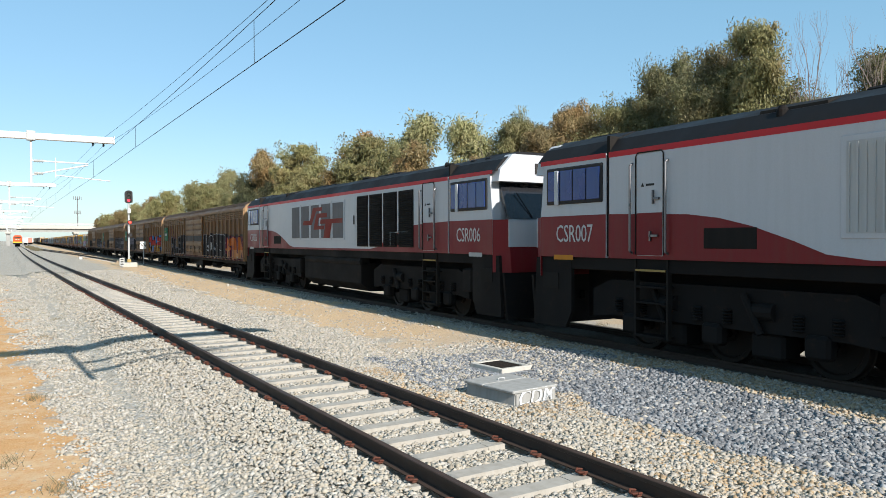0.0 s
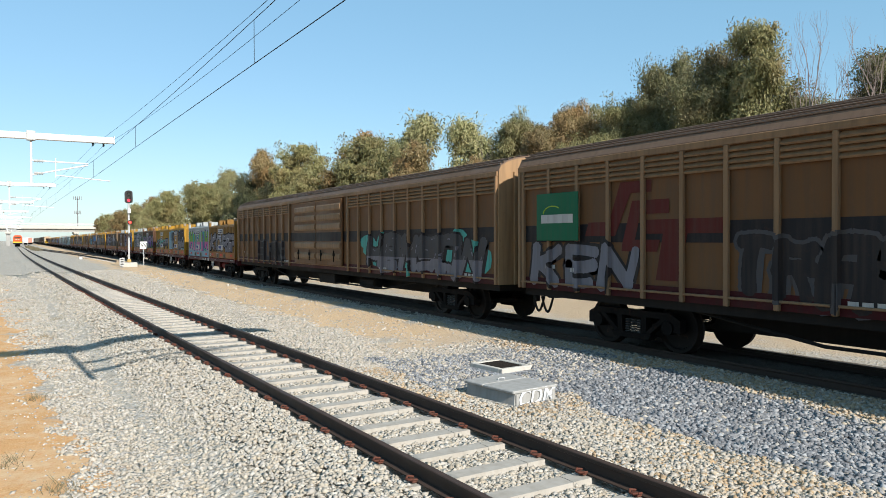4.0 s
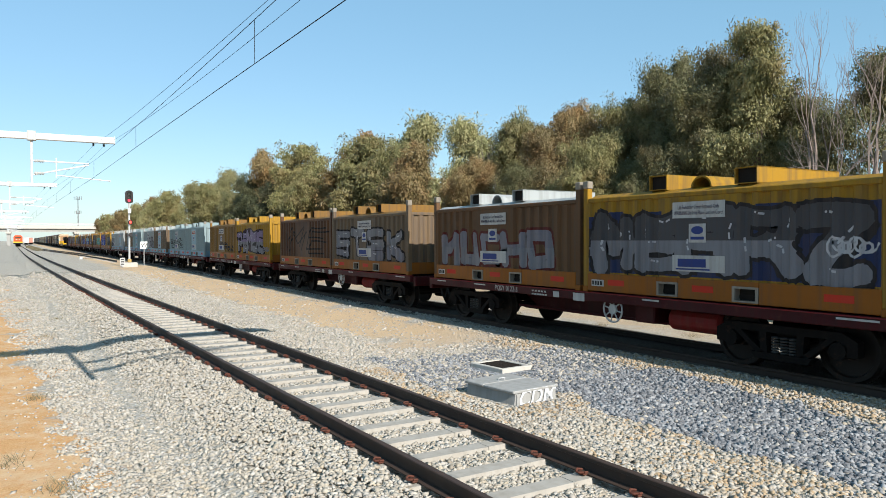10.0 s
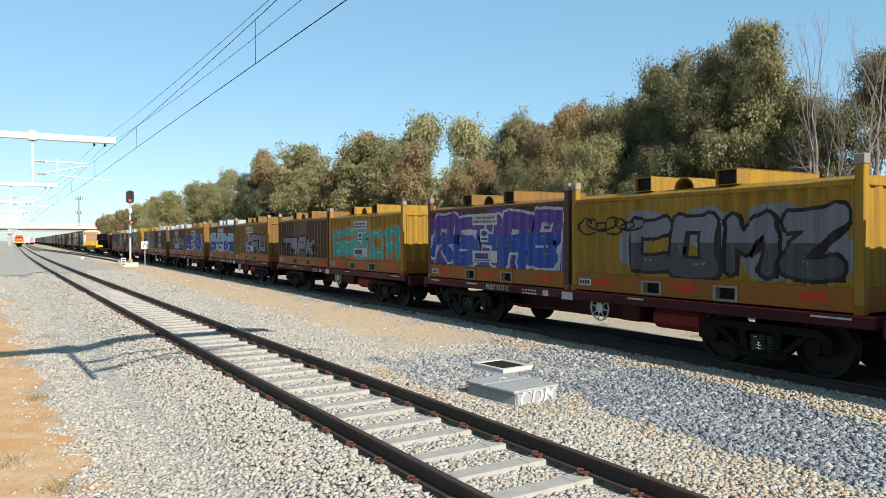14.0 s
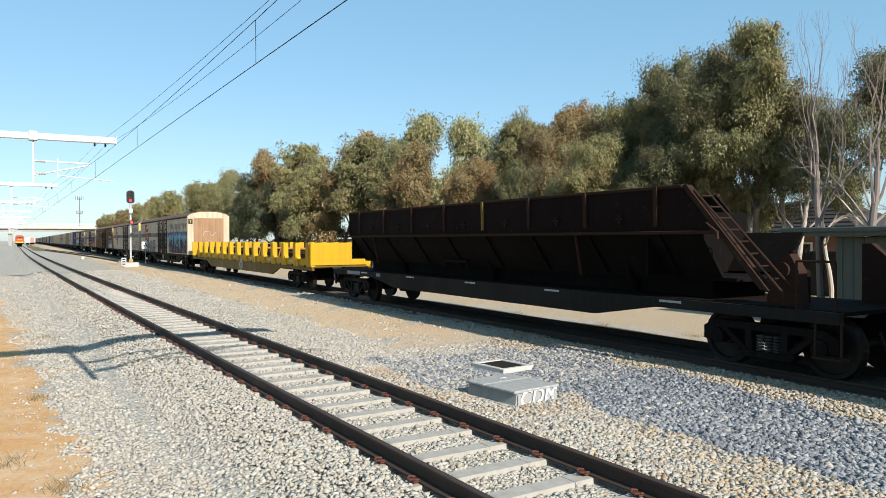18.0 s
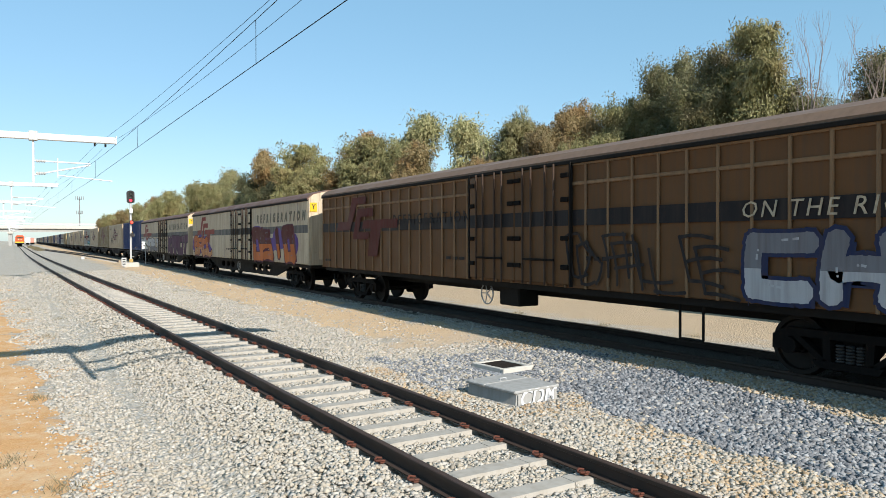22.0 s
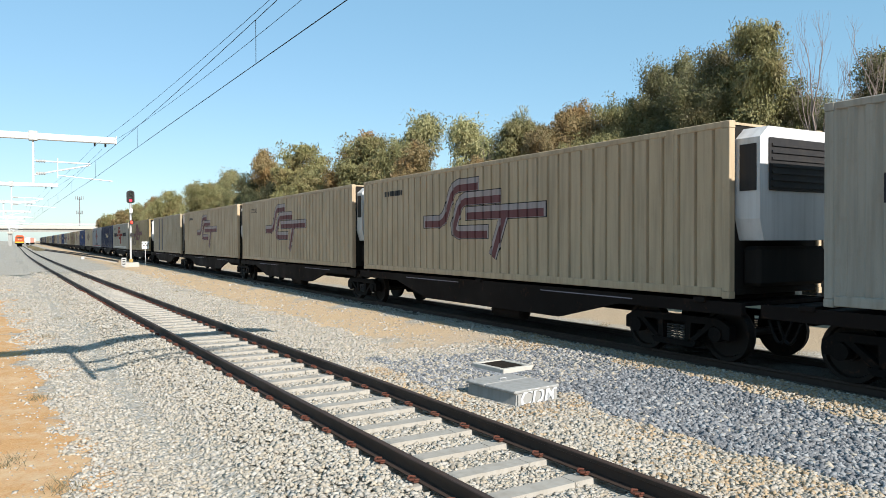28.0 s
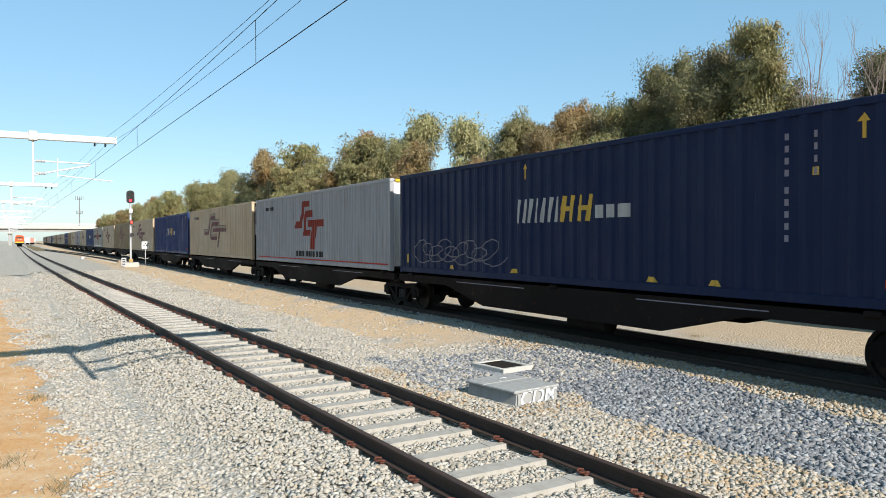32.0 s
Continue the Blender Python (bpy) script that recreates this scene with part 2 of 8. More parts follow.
PALE_COLS = [(0.24, 0.213, 0.172), (0.38, 0.35, 0.298), (0.31, 0.282, 0.234), (0.44, 0.415, 0.37), (0.37, 0.318, 0.24), (0.315, 0.295, 0.265), (0.40, 0.382, 0.35)]
BLUE_COLS = [(0.085, 0.088, 0.094), (0.20, 0.207, 0.22), (0.14, 0.146, 0.156), (0.33, 0.34, 0.35), (0.23, 0.232, 0.236)]
BROWN_COLS = [(0.24, 0.175, 0.11), (0.40, 0.31, 0.205), (0.32, 0.23, 0.14), (0.43, 0.385, 0.32), (0.27, 0.255, 0.23)]


def stone_material(name, cols):
    m, nt, b = shader(name, cols[0], 0.9)
    geo = nt.nodes.new("ShaderNodeNewGeometry")
    ramp = nt.nodes.new("ShaderNodeValToRGB")
    e = ramp.color_ramp.elements
    e[0].color, e[1].color = (*cols[0], 1), (*cols[-1], 1)
    for i, c in enumerate(cols[1:-1]):
        e.new((i + 1) / (len(cols) - 1)).color = (*c, 1)
    nt.links.new(geo.outputs["Random Per Island"], ramp.inputs[0])
    g = noise_tex(nt, coords(nt, per_object=False), 70, 4, 0.3, 0.7)
    nt.links.new(mix_rgb(nt, times(nt, g, 0.3), ramp.outputs[0], cols[0]), b.inputs["Base Color"])
    bump(nt, b, g, 0.4, 0.004)
    return m


def stone_bed(name, pts, sizes, mat, label, rng):
    """Many loose angular stones as one object."""
    base = np.array([(1, 0, 0), (-1, 0, 0), (0, 1, 0), (0, -1, 0), (0, 0, 1), (0, 0, -1)], float)
    tri = np.array([(0, 2, 4), (2, 1, 4), (1, 3, 4), (3, 0, 4), (2, 0, 5), (1, 2, 5), (3, 1, 5), (0, 3, 5)])
    n = len(pts)
    v = base[None] * rng.uniform(0.6, 1.15, (n, 6, 1)) + rng.uniform(-0.42, 0.42, (n, 6, 3))
    v[:, :, 2] *= 0.64
    a, e = rng.uniform(0, 6.28, n), rng.uniform(-0.45, 0.45, n)
    ca, sa, ce, se = np.cos(a), np.sin(a), np.cos(e), np.sin(e)
    y, z = v[:, :, 1] * ce[:, None] - v[:, :, 2] * se[:, None], v[:, :, 1] * se[:, None] + v[:, :, 2] * ce[:, None]
    x, y = v[:, :, 0] * ca[:, None] - y * sa[:, None], v[:, :, 0] * sa[:, None] + y * ca[:, None]
    v = np.stack([x, y, z], -1) * sizes[:, None, None] + pts[:, None, :]
    f = (tri[None] + 6 * np.arange(n)[:, None, None]).reshape(-1, 3)
    me = bpy.data.meshes.new(name)
    me.vertices.add(6 * n)
    me.vertices.foreach_set("co", v.reshape(-1))
    me.loops.add(f.size)
    me.loops.foreach_set("vertex_index", f.reshape(-1).astype(np.int32))
    me.polygons.add(len(f))
    me.polygons.foreach_set("loop_start", (3 * np.arange(len(f))).astype(np.int32))
    me.update(calc_edges=True)
    me.validate()
    me.materials.append(mat)
    tagged(new(name, me), label, "gravel", kind="stuff")


def soil_edge(y):
    return 1.05 - 0.055 * y + 0.5 * noise.noise(Vector((0, y * 0.45, 3))) + 0.25 * noise.noise(Vector((0, y * 1.7, 8)))


def build_stones():
    rng = np.random.default_rng(5)
    beds = {"pale": [], "blue": [], "brown": []}
    # denser close to the camera, thinning out with distance
    for y0, y1, x0, x1, per in ((2.2, 8, -0.5, 10.2, 820), (8, 13, -0.8, 10.2, 620), (13, 20, -1.5, 10.4, 330), (20, 34, -2, 10.4, 110), (34, 62, -3, 10.4, 32)):
        n = int((y1 - y0) * (x1 - x0) * per)
        P = np.stack([rng.uniform(x0, x1, n), rng.uniform(y0, y1, n), np.zeros(n)], -1)
        big = 1.0 + 0.035 * max(0, y0 - 8)
        for x, y, _ in P:
            ang = x / max(y, 0.1)
            if ang > 4.2 or (y < 5 and x < 1.2 * (y - 2)):
                continue
            size = 0.020 + 0.030 * rng.random() ** 1.5
            size *= big
            if x < soil_edge(y):
                if rng.random() > (0.10 if x > soil_edge(y) - 0.35 else 0.035):
                    continue
                size *= 0.75
            c = near_x(y)
            z = ground_z(x, y)
            d = abs(x - c)
            if 0.60 < d < 0.92:
                continue
            if d <= 0.6:
                k = ((y + 0.03 * (x - c)) - 8.137) / 0.694 % 1.0
                if k < 0.155 or k > 0.845:
                    if rng.random() > 0.06:
                        continue
                    z += 0.02
            else:
                z += 0.065 * (1 - smooth(1.0, 2.0, d))
            n1 = noise.noise(Vector((x * 0.8, y * 0.8, 11))) * 0.6 + noise.noise(Vector((x * 3, y * 3, 4))) * 0.3
            if 7.1 + n1 < x < 9.9 + n1 and y > 14.0 + 3 * n1 and rng.random() > 0.10:
                continue
            low_edge = 6.8 + 0.35 * n1 if y < 7.6 else 6.8 + 0.35 * n1 + 0.5 * (y - 7.6) if y < 8.6 else 5.6 + 0.5 * n1 if y > 9.6 else 7.1
            if low_edge < x < (9.25 if y < 10 else 9.6) + n1 * 0.5 and y < 12.6 + 2 * n1:
                kind = "blue" if rng.random() < (0.95 if y < 9.2 and x > 6.6 else 0.62) else "pale"
                size *= 1.2
            elif x >= 8.9 + n1 * 0.7 and y < 14:
                kind = "brown" if rng.random() < 0.75 else "pale"
            elif c + 1.0 < x and y < 12 and rng.random() < 0.4 + n1:
                kind = "brown"
            else:
                kind = "pale"
            if 5.8 < x < 6.9 and 8.25 < y < 9.45 or 7.0 < x < 7.9 and 10.15 < y < 11.3:
                continue
            beds[kind].append((x, y, z + 0.06 * size, size))
    for kind, cols, label in (("pale", PALE_COLS, "pale grey crushed ballast stones round the near track"),
                              ("blue", BLUE_COLS, "fresh blue-grey ballast stones tipped beside the train's track"),
                              ("brown", BROWN_COLS, "brownish soiled ballast stones along the train's track")):
        a = np.array(beds[kind])
        stone_bed("ballast_stones", a[:, :3].copy(), a[:, 3].copy(), stone_material(kind + "_stone", cols), label, rng)


RAIL_PROFILE = [(-0.073, 0), (0.073, 0), (0.073, 0.012), (0.012, 0.03), (0.010, 0.115), (0.035, 0.127), (0.035, 0.158), (0.028, 0.166),
                (-0.028, 0.166), (-0.035, 0.158), (-0.035, 0.127), (-0.010, 0.115), (-0.012, 0.03), (-0.073, 0.012)]


def sweep(centre, lateral, ys, z0):
    s = Shape()
    n = len(RAIL_PROFILE)
    for y in ys:
        x = centre(y) + lateral
        s.v += [(x + a, y, z0 + b) for a, b in RAIL_PROFILE]
    for j in range(len(ys) - 1):
        s.f += [(j * n + i, j * n + (i + 1) % n, (j + 1) * n + (i + 1) % n, (j + 1) * n + i) for i in range(n)]
    s.f += [tuple(range(n)), tuple(range((len(ys) - 1) * n, len(ys) * n))]
    return s


def rail_clip(side):
    """A spring clip bent over the rail's foot, with its insulator."""
    s = Shape()
    s.box(-0.055 if side < 0 else 0.0, 0.0 if side < 0 else 0.055, -0.05, 0.05, 0, 0.022, 0.006)
    k = side
    s.path([(0, -0.045, 0.028), (0.05 * k, -0.05, 0.035), (0.085 * k, -0.02, 0.03), (0.085 * k, 0.02, 0.03), (0.05 * k, 0.05, 0.045), (-0.005 * k, 0.03, 0.035)], 0.011, 6)
    return s.mesh("clip", CLIP)


def build_tracks():
    tr = tagged(new("near_railway_track"), "single railway line with rusty rails on concrete sleepers", "railway track")
    ys = grid_lines([(-20, 60, 2), (60, 520, 10)])
    for l in (-0.752, 0.752):
        part("rail", sweep(near_x, l, ys, 0.005), RAIL_STEEL, tr)
    sl = Shape()
    for a, b, c in ((-1.25, -0.45, 0.0), (0.45, 1.25, 0.0)):
        sl.prism([(-0.135, -0.2), (0.135, -0.2), (0.105, c), (-0.105, c)], "x", a, b)
    sl.prism([(-0.115, -0.2), (0.115, -0.2), (0.10, -0.004), (-0.10, -0.004)], "x", -0.45, 0.45)
    sl = sl.mesh("sleeper", CONCRETE)
    clips = {s: rail_clip(s) for s in (-1, 1)}
    far = Shape()
    for i in range(-6, 150):
        y = 8.137 + 0.694 * i
        yaw = -math.atan2(near_x(y + 1) - near_x(y - 1), 2)
        m = pose(near_x(y), y, 0 if i < 42 else -0.04 if i < 58 else -0.09, 0, 0, math.degrees(yaw))
        if i < 100:
            o = part("sleeper", sl, None, tr)
            o.matrix_basis = m
        if i > 70:
            continue
        for l in (-0.752, 0.752):
            for s in (-1, 1):
                p = m @ Vector((l + 0.075 * s, 0, 0.012))
                if i < 30:
                    o = part("clip", clips[s], None, tr)
                    o.matrix_basis = Matrix.Translation(p) @ pose(0, 0, 0, 0, 0, math.degrees(yaw))
                else:
                    far.box(p.x - 0.06, p.x + 0.06, p.y - 0.05, p.y + 0.05, p.z, p.z + 0.04)
    tagged(part("clips", far, CLIP, tr), kind="stuff")
    tr = tagged(new("train_railway_track"), "railway line in shade that carries the freight train", "railway track")
    ys = grid_lines([(-960, 1300, 40)])
    for l in (-0.752, 0.752):
        part("rail", sweep(lambda y: TRACK_X, l, ys, RAIL_Z - 0.166), RAIL_STEEL, tr)
    dirty = sl.copy()
    # dirty sleepers, darkened further to paint in the train's shade
    dirty.materials[0] = painted("shaded_oily_sleeper", (0.08, 0.07, 0.06), (0.04, 0.034, 0.03), 0.5, 0.85)
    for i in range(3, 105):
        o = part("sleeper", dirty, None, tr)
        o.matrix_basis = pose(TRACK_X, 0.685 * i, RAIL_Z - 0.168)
    # crossover rails further down the line
    tr = tagged(new("crossover_track"), "distant crossover rails leading towards the train's line", "railway track")

    def cross_x(y):
        k = min(1.0, max(0.0, (y - 75) / 175))
        return 9.6 - 6.2 * k * k * (3 - 2 * k) if y < 250 else 3.4 - 0.006 * (y - 250)
    ys = grid_lines([(84, 260, 8), (260, 520, 20)])
    for l in (-0.752, 0.752):
        part("rail", sweep(cross_x, l, ys, 0.0), RAIL_STEEL, tr)
    for i in range(50):
        o = part("sleeper", sl, None, tr)
        y = 84.5 + 0.7 * i
        o.matrix_basis = pose(cross_x(y), y, -0.02)
    box = thing("point_machine", "grey steel point machine box beside the crossover rails", "point machine")
    part("case", Shape().box(6.3, 6.7, 101, 101.7, -0.08, 0.25, 0.04), GREY_STEEL, box)
    part("rodding", Shape().tube((6.7, 101.4, 0.08), (8.2, 101.4, 0.08), 0.025), BLACK, box)


def text_mesh(body, size, mat, depth=0.004, shear=0.0, space=1.0, bold=0.0):
    cu = bpy.data.curves.new("lettering", "FONT")
    cu.body, cu.size, cu.extrude, cu.shear, cu.space_character = body, size, depth, shear, space
    cu.offset = bold
    cu.align_x, cu.align_y, cu.resolution_u = "CENTER", "CENTER", 2
    ob = bpy.data.objects.new("lettering", cu)
    me = bpy.data.meshes.new_from_object(ob)
    bpy.data.objects.remove(ob)
    me.materials.clear()
    me.materials.append(mat)
    return me


SPRAY_WHITE = painted("faded_white_spray", (0.52, 0.54, 0.56), (0.3, 0.3, 0.29), 0.6, 0.8)
WHITE_PAINT = painted("white_paint", (0.78, 0.78, 0.76), (0.35, 0.32, 0.28), 0.25, 0.6)
BLACK_PAINT = painted("black_paint", (0.02, 0.02, 0.022), (0.07, 0.06, 0.05), 0.3, 0.55)
RED_PAINT = painted("red_paint", (0.50, 0.05, 0.035), (0.15, 0.05, 0.04), 0.25, 0.5)
GREY_STEEL = painted("grey_steel", (0.40, 0.41, 0.41), (0.18, 0.17, 0.15), 0.35, 0.6)


def glow(name, colour, strength):
    m, nt, b = shader(name, colour, 0.3)
    b.inputs["Emission Color"].default_value = (*colour, 1)
    b.inputs["Emission Strength"].default_value = strength
    return m


def build_lineside():
    # low concrete pit with a two-leaf lid
    pit = thing("cable_pit", "low grey concrete cable pit with a scrawled tag on its end", "cable pit")
    pit.matrix_basis = pose(6.34, 8.86, -0.13, 0, 0, 7)
    part("body", Shape().prism([(-0.43, 0), (0.43, 0), (0.40, 0.24), (-0.40, 0.24)], "y", -0.53, 0.53), CONCRETE_GREY, pit)
    for a, b in ((-0.55, 0.10), (0.115, 0.55)):
        part("lid", Shape().box(-0.45, 0.45, a, b, 0.245, 0.29, 0.012), CONCRETE_GREY, pit)
    part("lifting_handle", Shape().path([(-0.06, 0.2, 0.29), (-0.06, 0.2, 0.32), (0.06, 0.2, 0.32), (0.06, 0.2, 0.29)], 0.008), GREY_STEEL, pit)
    for x in (-0.36, 0.36):
        part("end_rib", Shape().box(x - 0.03, x + 0.03, -0.555, -0.535, 0.01, 0.235, 0.006), CONCRETE_GREY, pit)
    t = part("lettering", text_mesh("CDM", 0.33, SPRAY_WHITE, 0.003, 0.25, 1.0, 0.004), None, pit, "white scrawled tag")
    t.matrix_basis = pose(0.0, -0.546, 0.155, 90, 0, 0)
    grate = thing("drain_pit", "square drain pit with a white concrete rim and dark grating", "drain pit")
    grate.matrix_basis = pose(7.56, 10.86, -0.10, 0, 0, 6) @ Matrix.Diagonal((0.78, 0.8, 1, 1))
    for a, b, c, d in ((-0.46, 0.46, -0.56, -0.45), (-0.46, 0.46, 0.45, 0.56), (-0.46, -0.36, -0.45, 0.45), (0.36, 0.46, -0.45, 0.45)):
        part("rim", Shape().box(a, b, c, d, 0, 0.13, 0.012), CONCRETE_PALE, grate)
    part("floor", Shape().box(-0.36, 0.36, -0.45, 0.45, 0.0, 0.03), BLACK, grate)
    for i in range(17):
        y = -0.43 + 0.86 * i / 16
        part("grating_bar", Shape().box(-0.36, 0.36, y - 0.008, y + 0.008, 0.09, 0.115), BLACK, grate)
    # colour light signal
    sg = thing("railway_signal", "tall colour light signal showing red on a grey post", "signal")
    sg.matrix_basis = pose(8.24, 68.9, -0.06)
    part("foundation", Shape().box(-0.62, 0.62, -0.6, 0.6, 0, 0.42, 0.05), CONCRETE_PALE, sg)
    part("post", Shape().tube((0, 0, 0.42), (0, 0, 6.0), 0.085, 12), GREY_STEEL, sg)
    part("post_foot", Shape().box(-0.16, 0.16, -0.16, 0.16, 0.42, 0.72, 0.03), OCHRE, sg)
    head = part("signal_head", Shape().prism([(0.33 * math.cos(a) * (1 if abs(math.sin(a)) < 0.7 else 1), 6.18 + 0.24 * math.sin(a) + (0.33 if math.sin(a) > 0 else -0.33))
                                              for a in [2 * math.pi * i / 24 for i in range(24)]], "y", -0.09, 0.02), BLACK_PAINT, sg, "black backboard")
    for z, mm in ((6.48, LENS_DARK), (6.18, LENS_DARK), (5.88, RED_LAMP)):
        part("lens", Shape().lathe([(-0.13, 0.0), (-0.13, 0.115), (-0.09, 0.12)], (0, 0, z), "y", 16), mm, head)
        part("hood", Shape().prism([(0.16 * math.cos(a), z + 0.16 * math.sin(a)) for a in [math.pi * i / 10 for i in range(11)]]
                                   + [(0.145 * math.cos(a), z + 0.145 * math.sin(a)) for a in [math.pi * i / 10 for i in range(10, -1, -1)]], "y", -0.34, -0.09), BLACK_PAINT, head)
    low = part("lower_head", Shape().lathe([(-0.2, 0.19), (0.05, 0.19)], (0.06, -0.1, 3.95), "y", 18), BLACK_PAINT, sg)
    part("lens", Shape().lathe([(-0.24, 0.0), (-0.24, 0.10), (-0.2, 0.11)], (0.06, -0.1, 3.95), "y", 16), ORANGE_LAMP, low)
    part("marker_light", Shape().lathe([(-0.2, 0.17), (0.05, 0.17)], (0.08, -0.1, 2.85), "y", 14), BLACK_PAINT, sg)
    part("junction_box", Shape().box(-0.12, 0.14, -0.3, -0.085, 4.75, 5.15, 0.02), STEEL_WHITE, sg)
    part("bracket", Shape().box(-0.05, 0.05, -0.14, -0.085, 2.4, 4.2), GREY_STEEL, sg)
    pl = thing("signal_number_plate", "small dark plate with pale bars on a stake", "sign plate")
    pl.matrix_basis = pose(7.6, 68.3, -0.06)
    part("stake", Shape().tube((0, 0, 0), (0, 0, 0.5), 0.03), GREY_STEEL, pl)
    part("plate", Shape().box(-0.2, 0.2, -0.06, -0.03, 0.15, 0.85, 0.01), GREY_STEEL, pl)
    for z in (0.3, 0.5, 0.7):
        part("bar", Shape().box(-0.12, 0.12, -0.066, -0.062, z - 0.05, z + 0.05), BLACK_PAINT, pl)
    w = thing("whistle_board", "white square whistle sign with a black letter", "railway sign")
    w.matrix_basis = pose(9.55, 69.7, -0.06)
    part("post", Shape().tube((0, 0, 0), (0, 0, 2.2), 0.035), GREY_STEEL, w)
    part("plate", Shape().box(-0.31, 0.31, -0.06, -0.04, 1.6, 2.25, 0.01), WHITE_PAINT, w)
    part("letter", text_mesh("W", 0.55, BLACK_PAINT), None, w).matrix_basis = pose(0, -0.066, 1.92, 90, 0, 0)


CONCRETE_GREY = painted("grey_concrete", (0.30, 0.30, 0.29), (0.14, 0.13, 0.11), 0.5, 0.85)
CONCRETE_PALE = painted("bright_concrete", (0.42, 0.405, 0.37), (0.25, 0.22, 0.18), 0.4, 0.85)
OCHRE = painted("ochre_paint", (0.35, 0.24, 0.08), amount=0.4)
LENS_DARK = painted("dark_lens", (0.03, 0.035, 0.03), amount=0.1, rough=0.15)
RED_LAMP = glow("red_lamp", (0.9, 0.03, 0.06), 1.2)
ORANGE_LAMP = glow("bright_red_lamp", (1.0, 0.035, 0.02), 2.2)


def build_overhead():
    masts = []
    for i in range(9):
        y, xe = 4.7 if i == 0 else 6.2 + 40.0 * i, 6.25 - 1.5 * i if i < 4 else 1.75 - 0.35 * (i - 3)
        g = thing("catenary_gantry", "white galvanised overhead line gantry with drop tubes", "gantry", "overhead line gantries")
        zb = 7.92
        part("boom", Shape().box(xe - 24, xe, y - 0.17, y + 0.17, zb, zb + 0.36, 0.03), STEEL_WHITE, g)
        part("end_cap", Shape().box(xe, xe + 0.03, y - 0.2, y + 0.2, zb - 0.04, zb + 0.44), STEEL_WHITE, g)
        part("mast", Shape().box(xe - 22.2, xe - 21.8, y - 0.18, y + 0.18, -0.1, zb, 0.03), STEEL_WHITE, g)
        xd = xe - (4.6 if i == 0 else 4.2)
        part("drop_tube", Shape().tube((xd, y, zb), (xd, y, 5.5), 0.06), STEEL_WHITE, g)
        part("clamp", Shape().box(xd - 0.22, xd + 0.22, y - 0.23, y + 0.23, zb - 0.06, zb + 0.46, 0.02), GREY_STEEL, g)
        part("top_tube", Shape().tube((xd, y, 6.75), (xe - 1.35, y, 6.7), 0.042), STEEL_WHITE, g)
        part("bracket_tube", Shape().tube((xd, y, 5.95), (xe - 1.35, y, 6.62), 0.042), STEEL_WHITE, g)
        part("steady_arm", Shape().tube((xd + 1.2, y, 5.98), (xe - 0.2, y, 5.75), 0.03), STEEL_WHITE, g)
        part("stay_tube", Shape().tube((xd + 1.2, y, 6.95), (xd + 1.2, y, 5.85), 0.026), STEEL_WHITE, g)
        if i < 3:
            for z, dz in ((6.75, -0.006), (5.95, 0.11)):
                part("insulator", Shape().lathe([(0.12 + 0.06 * n, 0.10 if n % 2 else 0.05) for n in range(9)], (xd, y, z + dz), "x", 10), GREY_STEEL, g)
        for dx in (-0.55, -1.1):
            part("insulator", Shape().lathe([(0, 0.02), (0.03, 0.07), (0.06, 0.03), (0.09, 0.07), (0.12, 0.03), (0.15, 0.07), (0.18, 0.02)], (xe + dx, y, zb - 0.19), "z", 10), BLACK, g)
        part("far_drop_tube", Shape().tube((xe - 9, y, zb), (xe - 9, y, 5.5), 0.06), STEEL_WHITE, g)
        masts.append((y, xe))
    ys = [m[0] for m in masts]

    def end_x(y):
        return float(np.interp(y, ys, [m[1] for m in masts])) if y > ys[0] else masts[0][1] - 0.0375 * (y - ys[0])

    def span(y, sag):
        k = ((y - 6.2) / 40.0) % 1.0
        return -sag * 4 * k * (1 - k)
    yy = [-35 + 2.0 * i for i in range(190)]
    def over(y):
        return near_x(y) - 0.15 + 0.011 * min(y, 42)
    lines = (("contact_wire", lambda y: (over(y), y, 5.60), 0.008),
             ("catenary_wire", lambda y: (over(y), y, 6.55 + span(y, 0.22)), 0.007),
             ("feeder_wire", lambda y: (end_x(y) - 0.54, y, 7.80 + span(y, 0.35)), 0.0065),
             ("feeder_wire", lambda y: (end_x(y) - 1.08, y, 7.80 + span(y, 0.26)), 0.0065))
    for name, f, r in lines:
        tagged(part(name, Shape().path([f(y) for y in yy], r, 5), BLACK), "thin dark overhead wire above the near track", "overhead wire", "overhead wires")
    for k in range(12):
        y = -14.9 + 14.2 * k
        a, b = lines[0][1](y), lines[1][1](y)
        tagged(part("dropper", Shape().tube(a, b, 0.006, 5), BLACK), "thin vertical wire tying contact and catenary wires", "dropper wire", "droppers")


# ---- trees ----


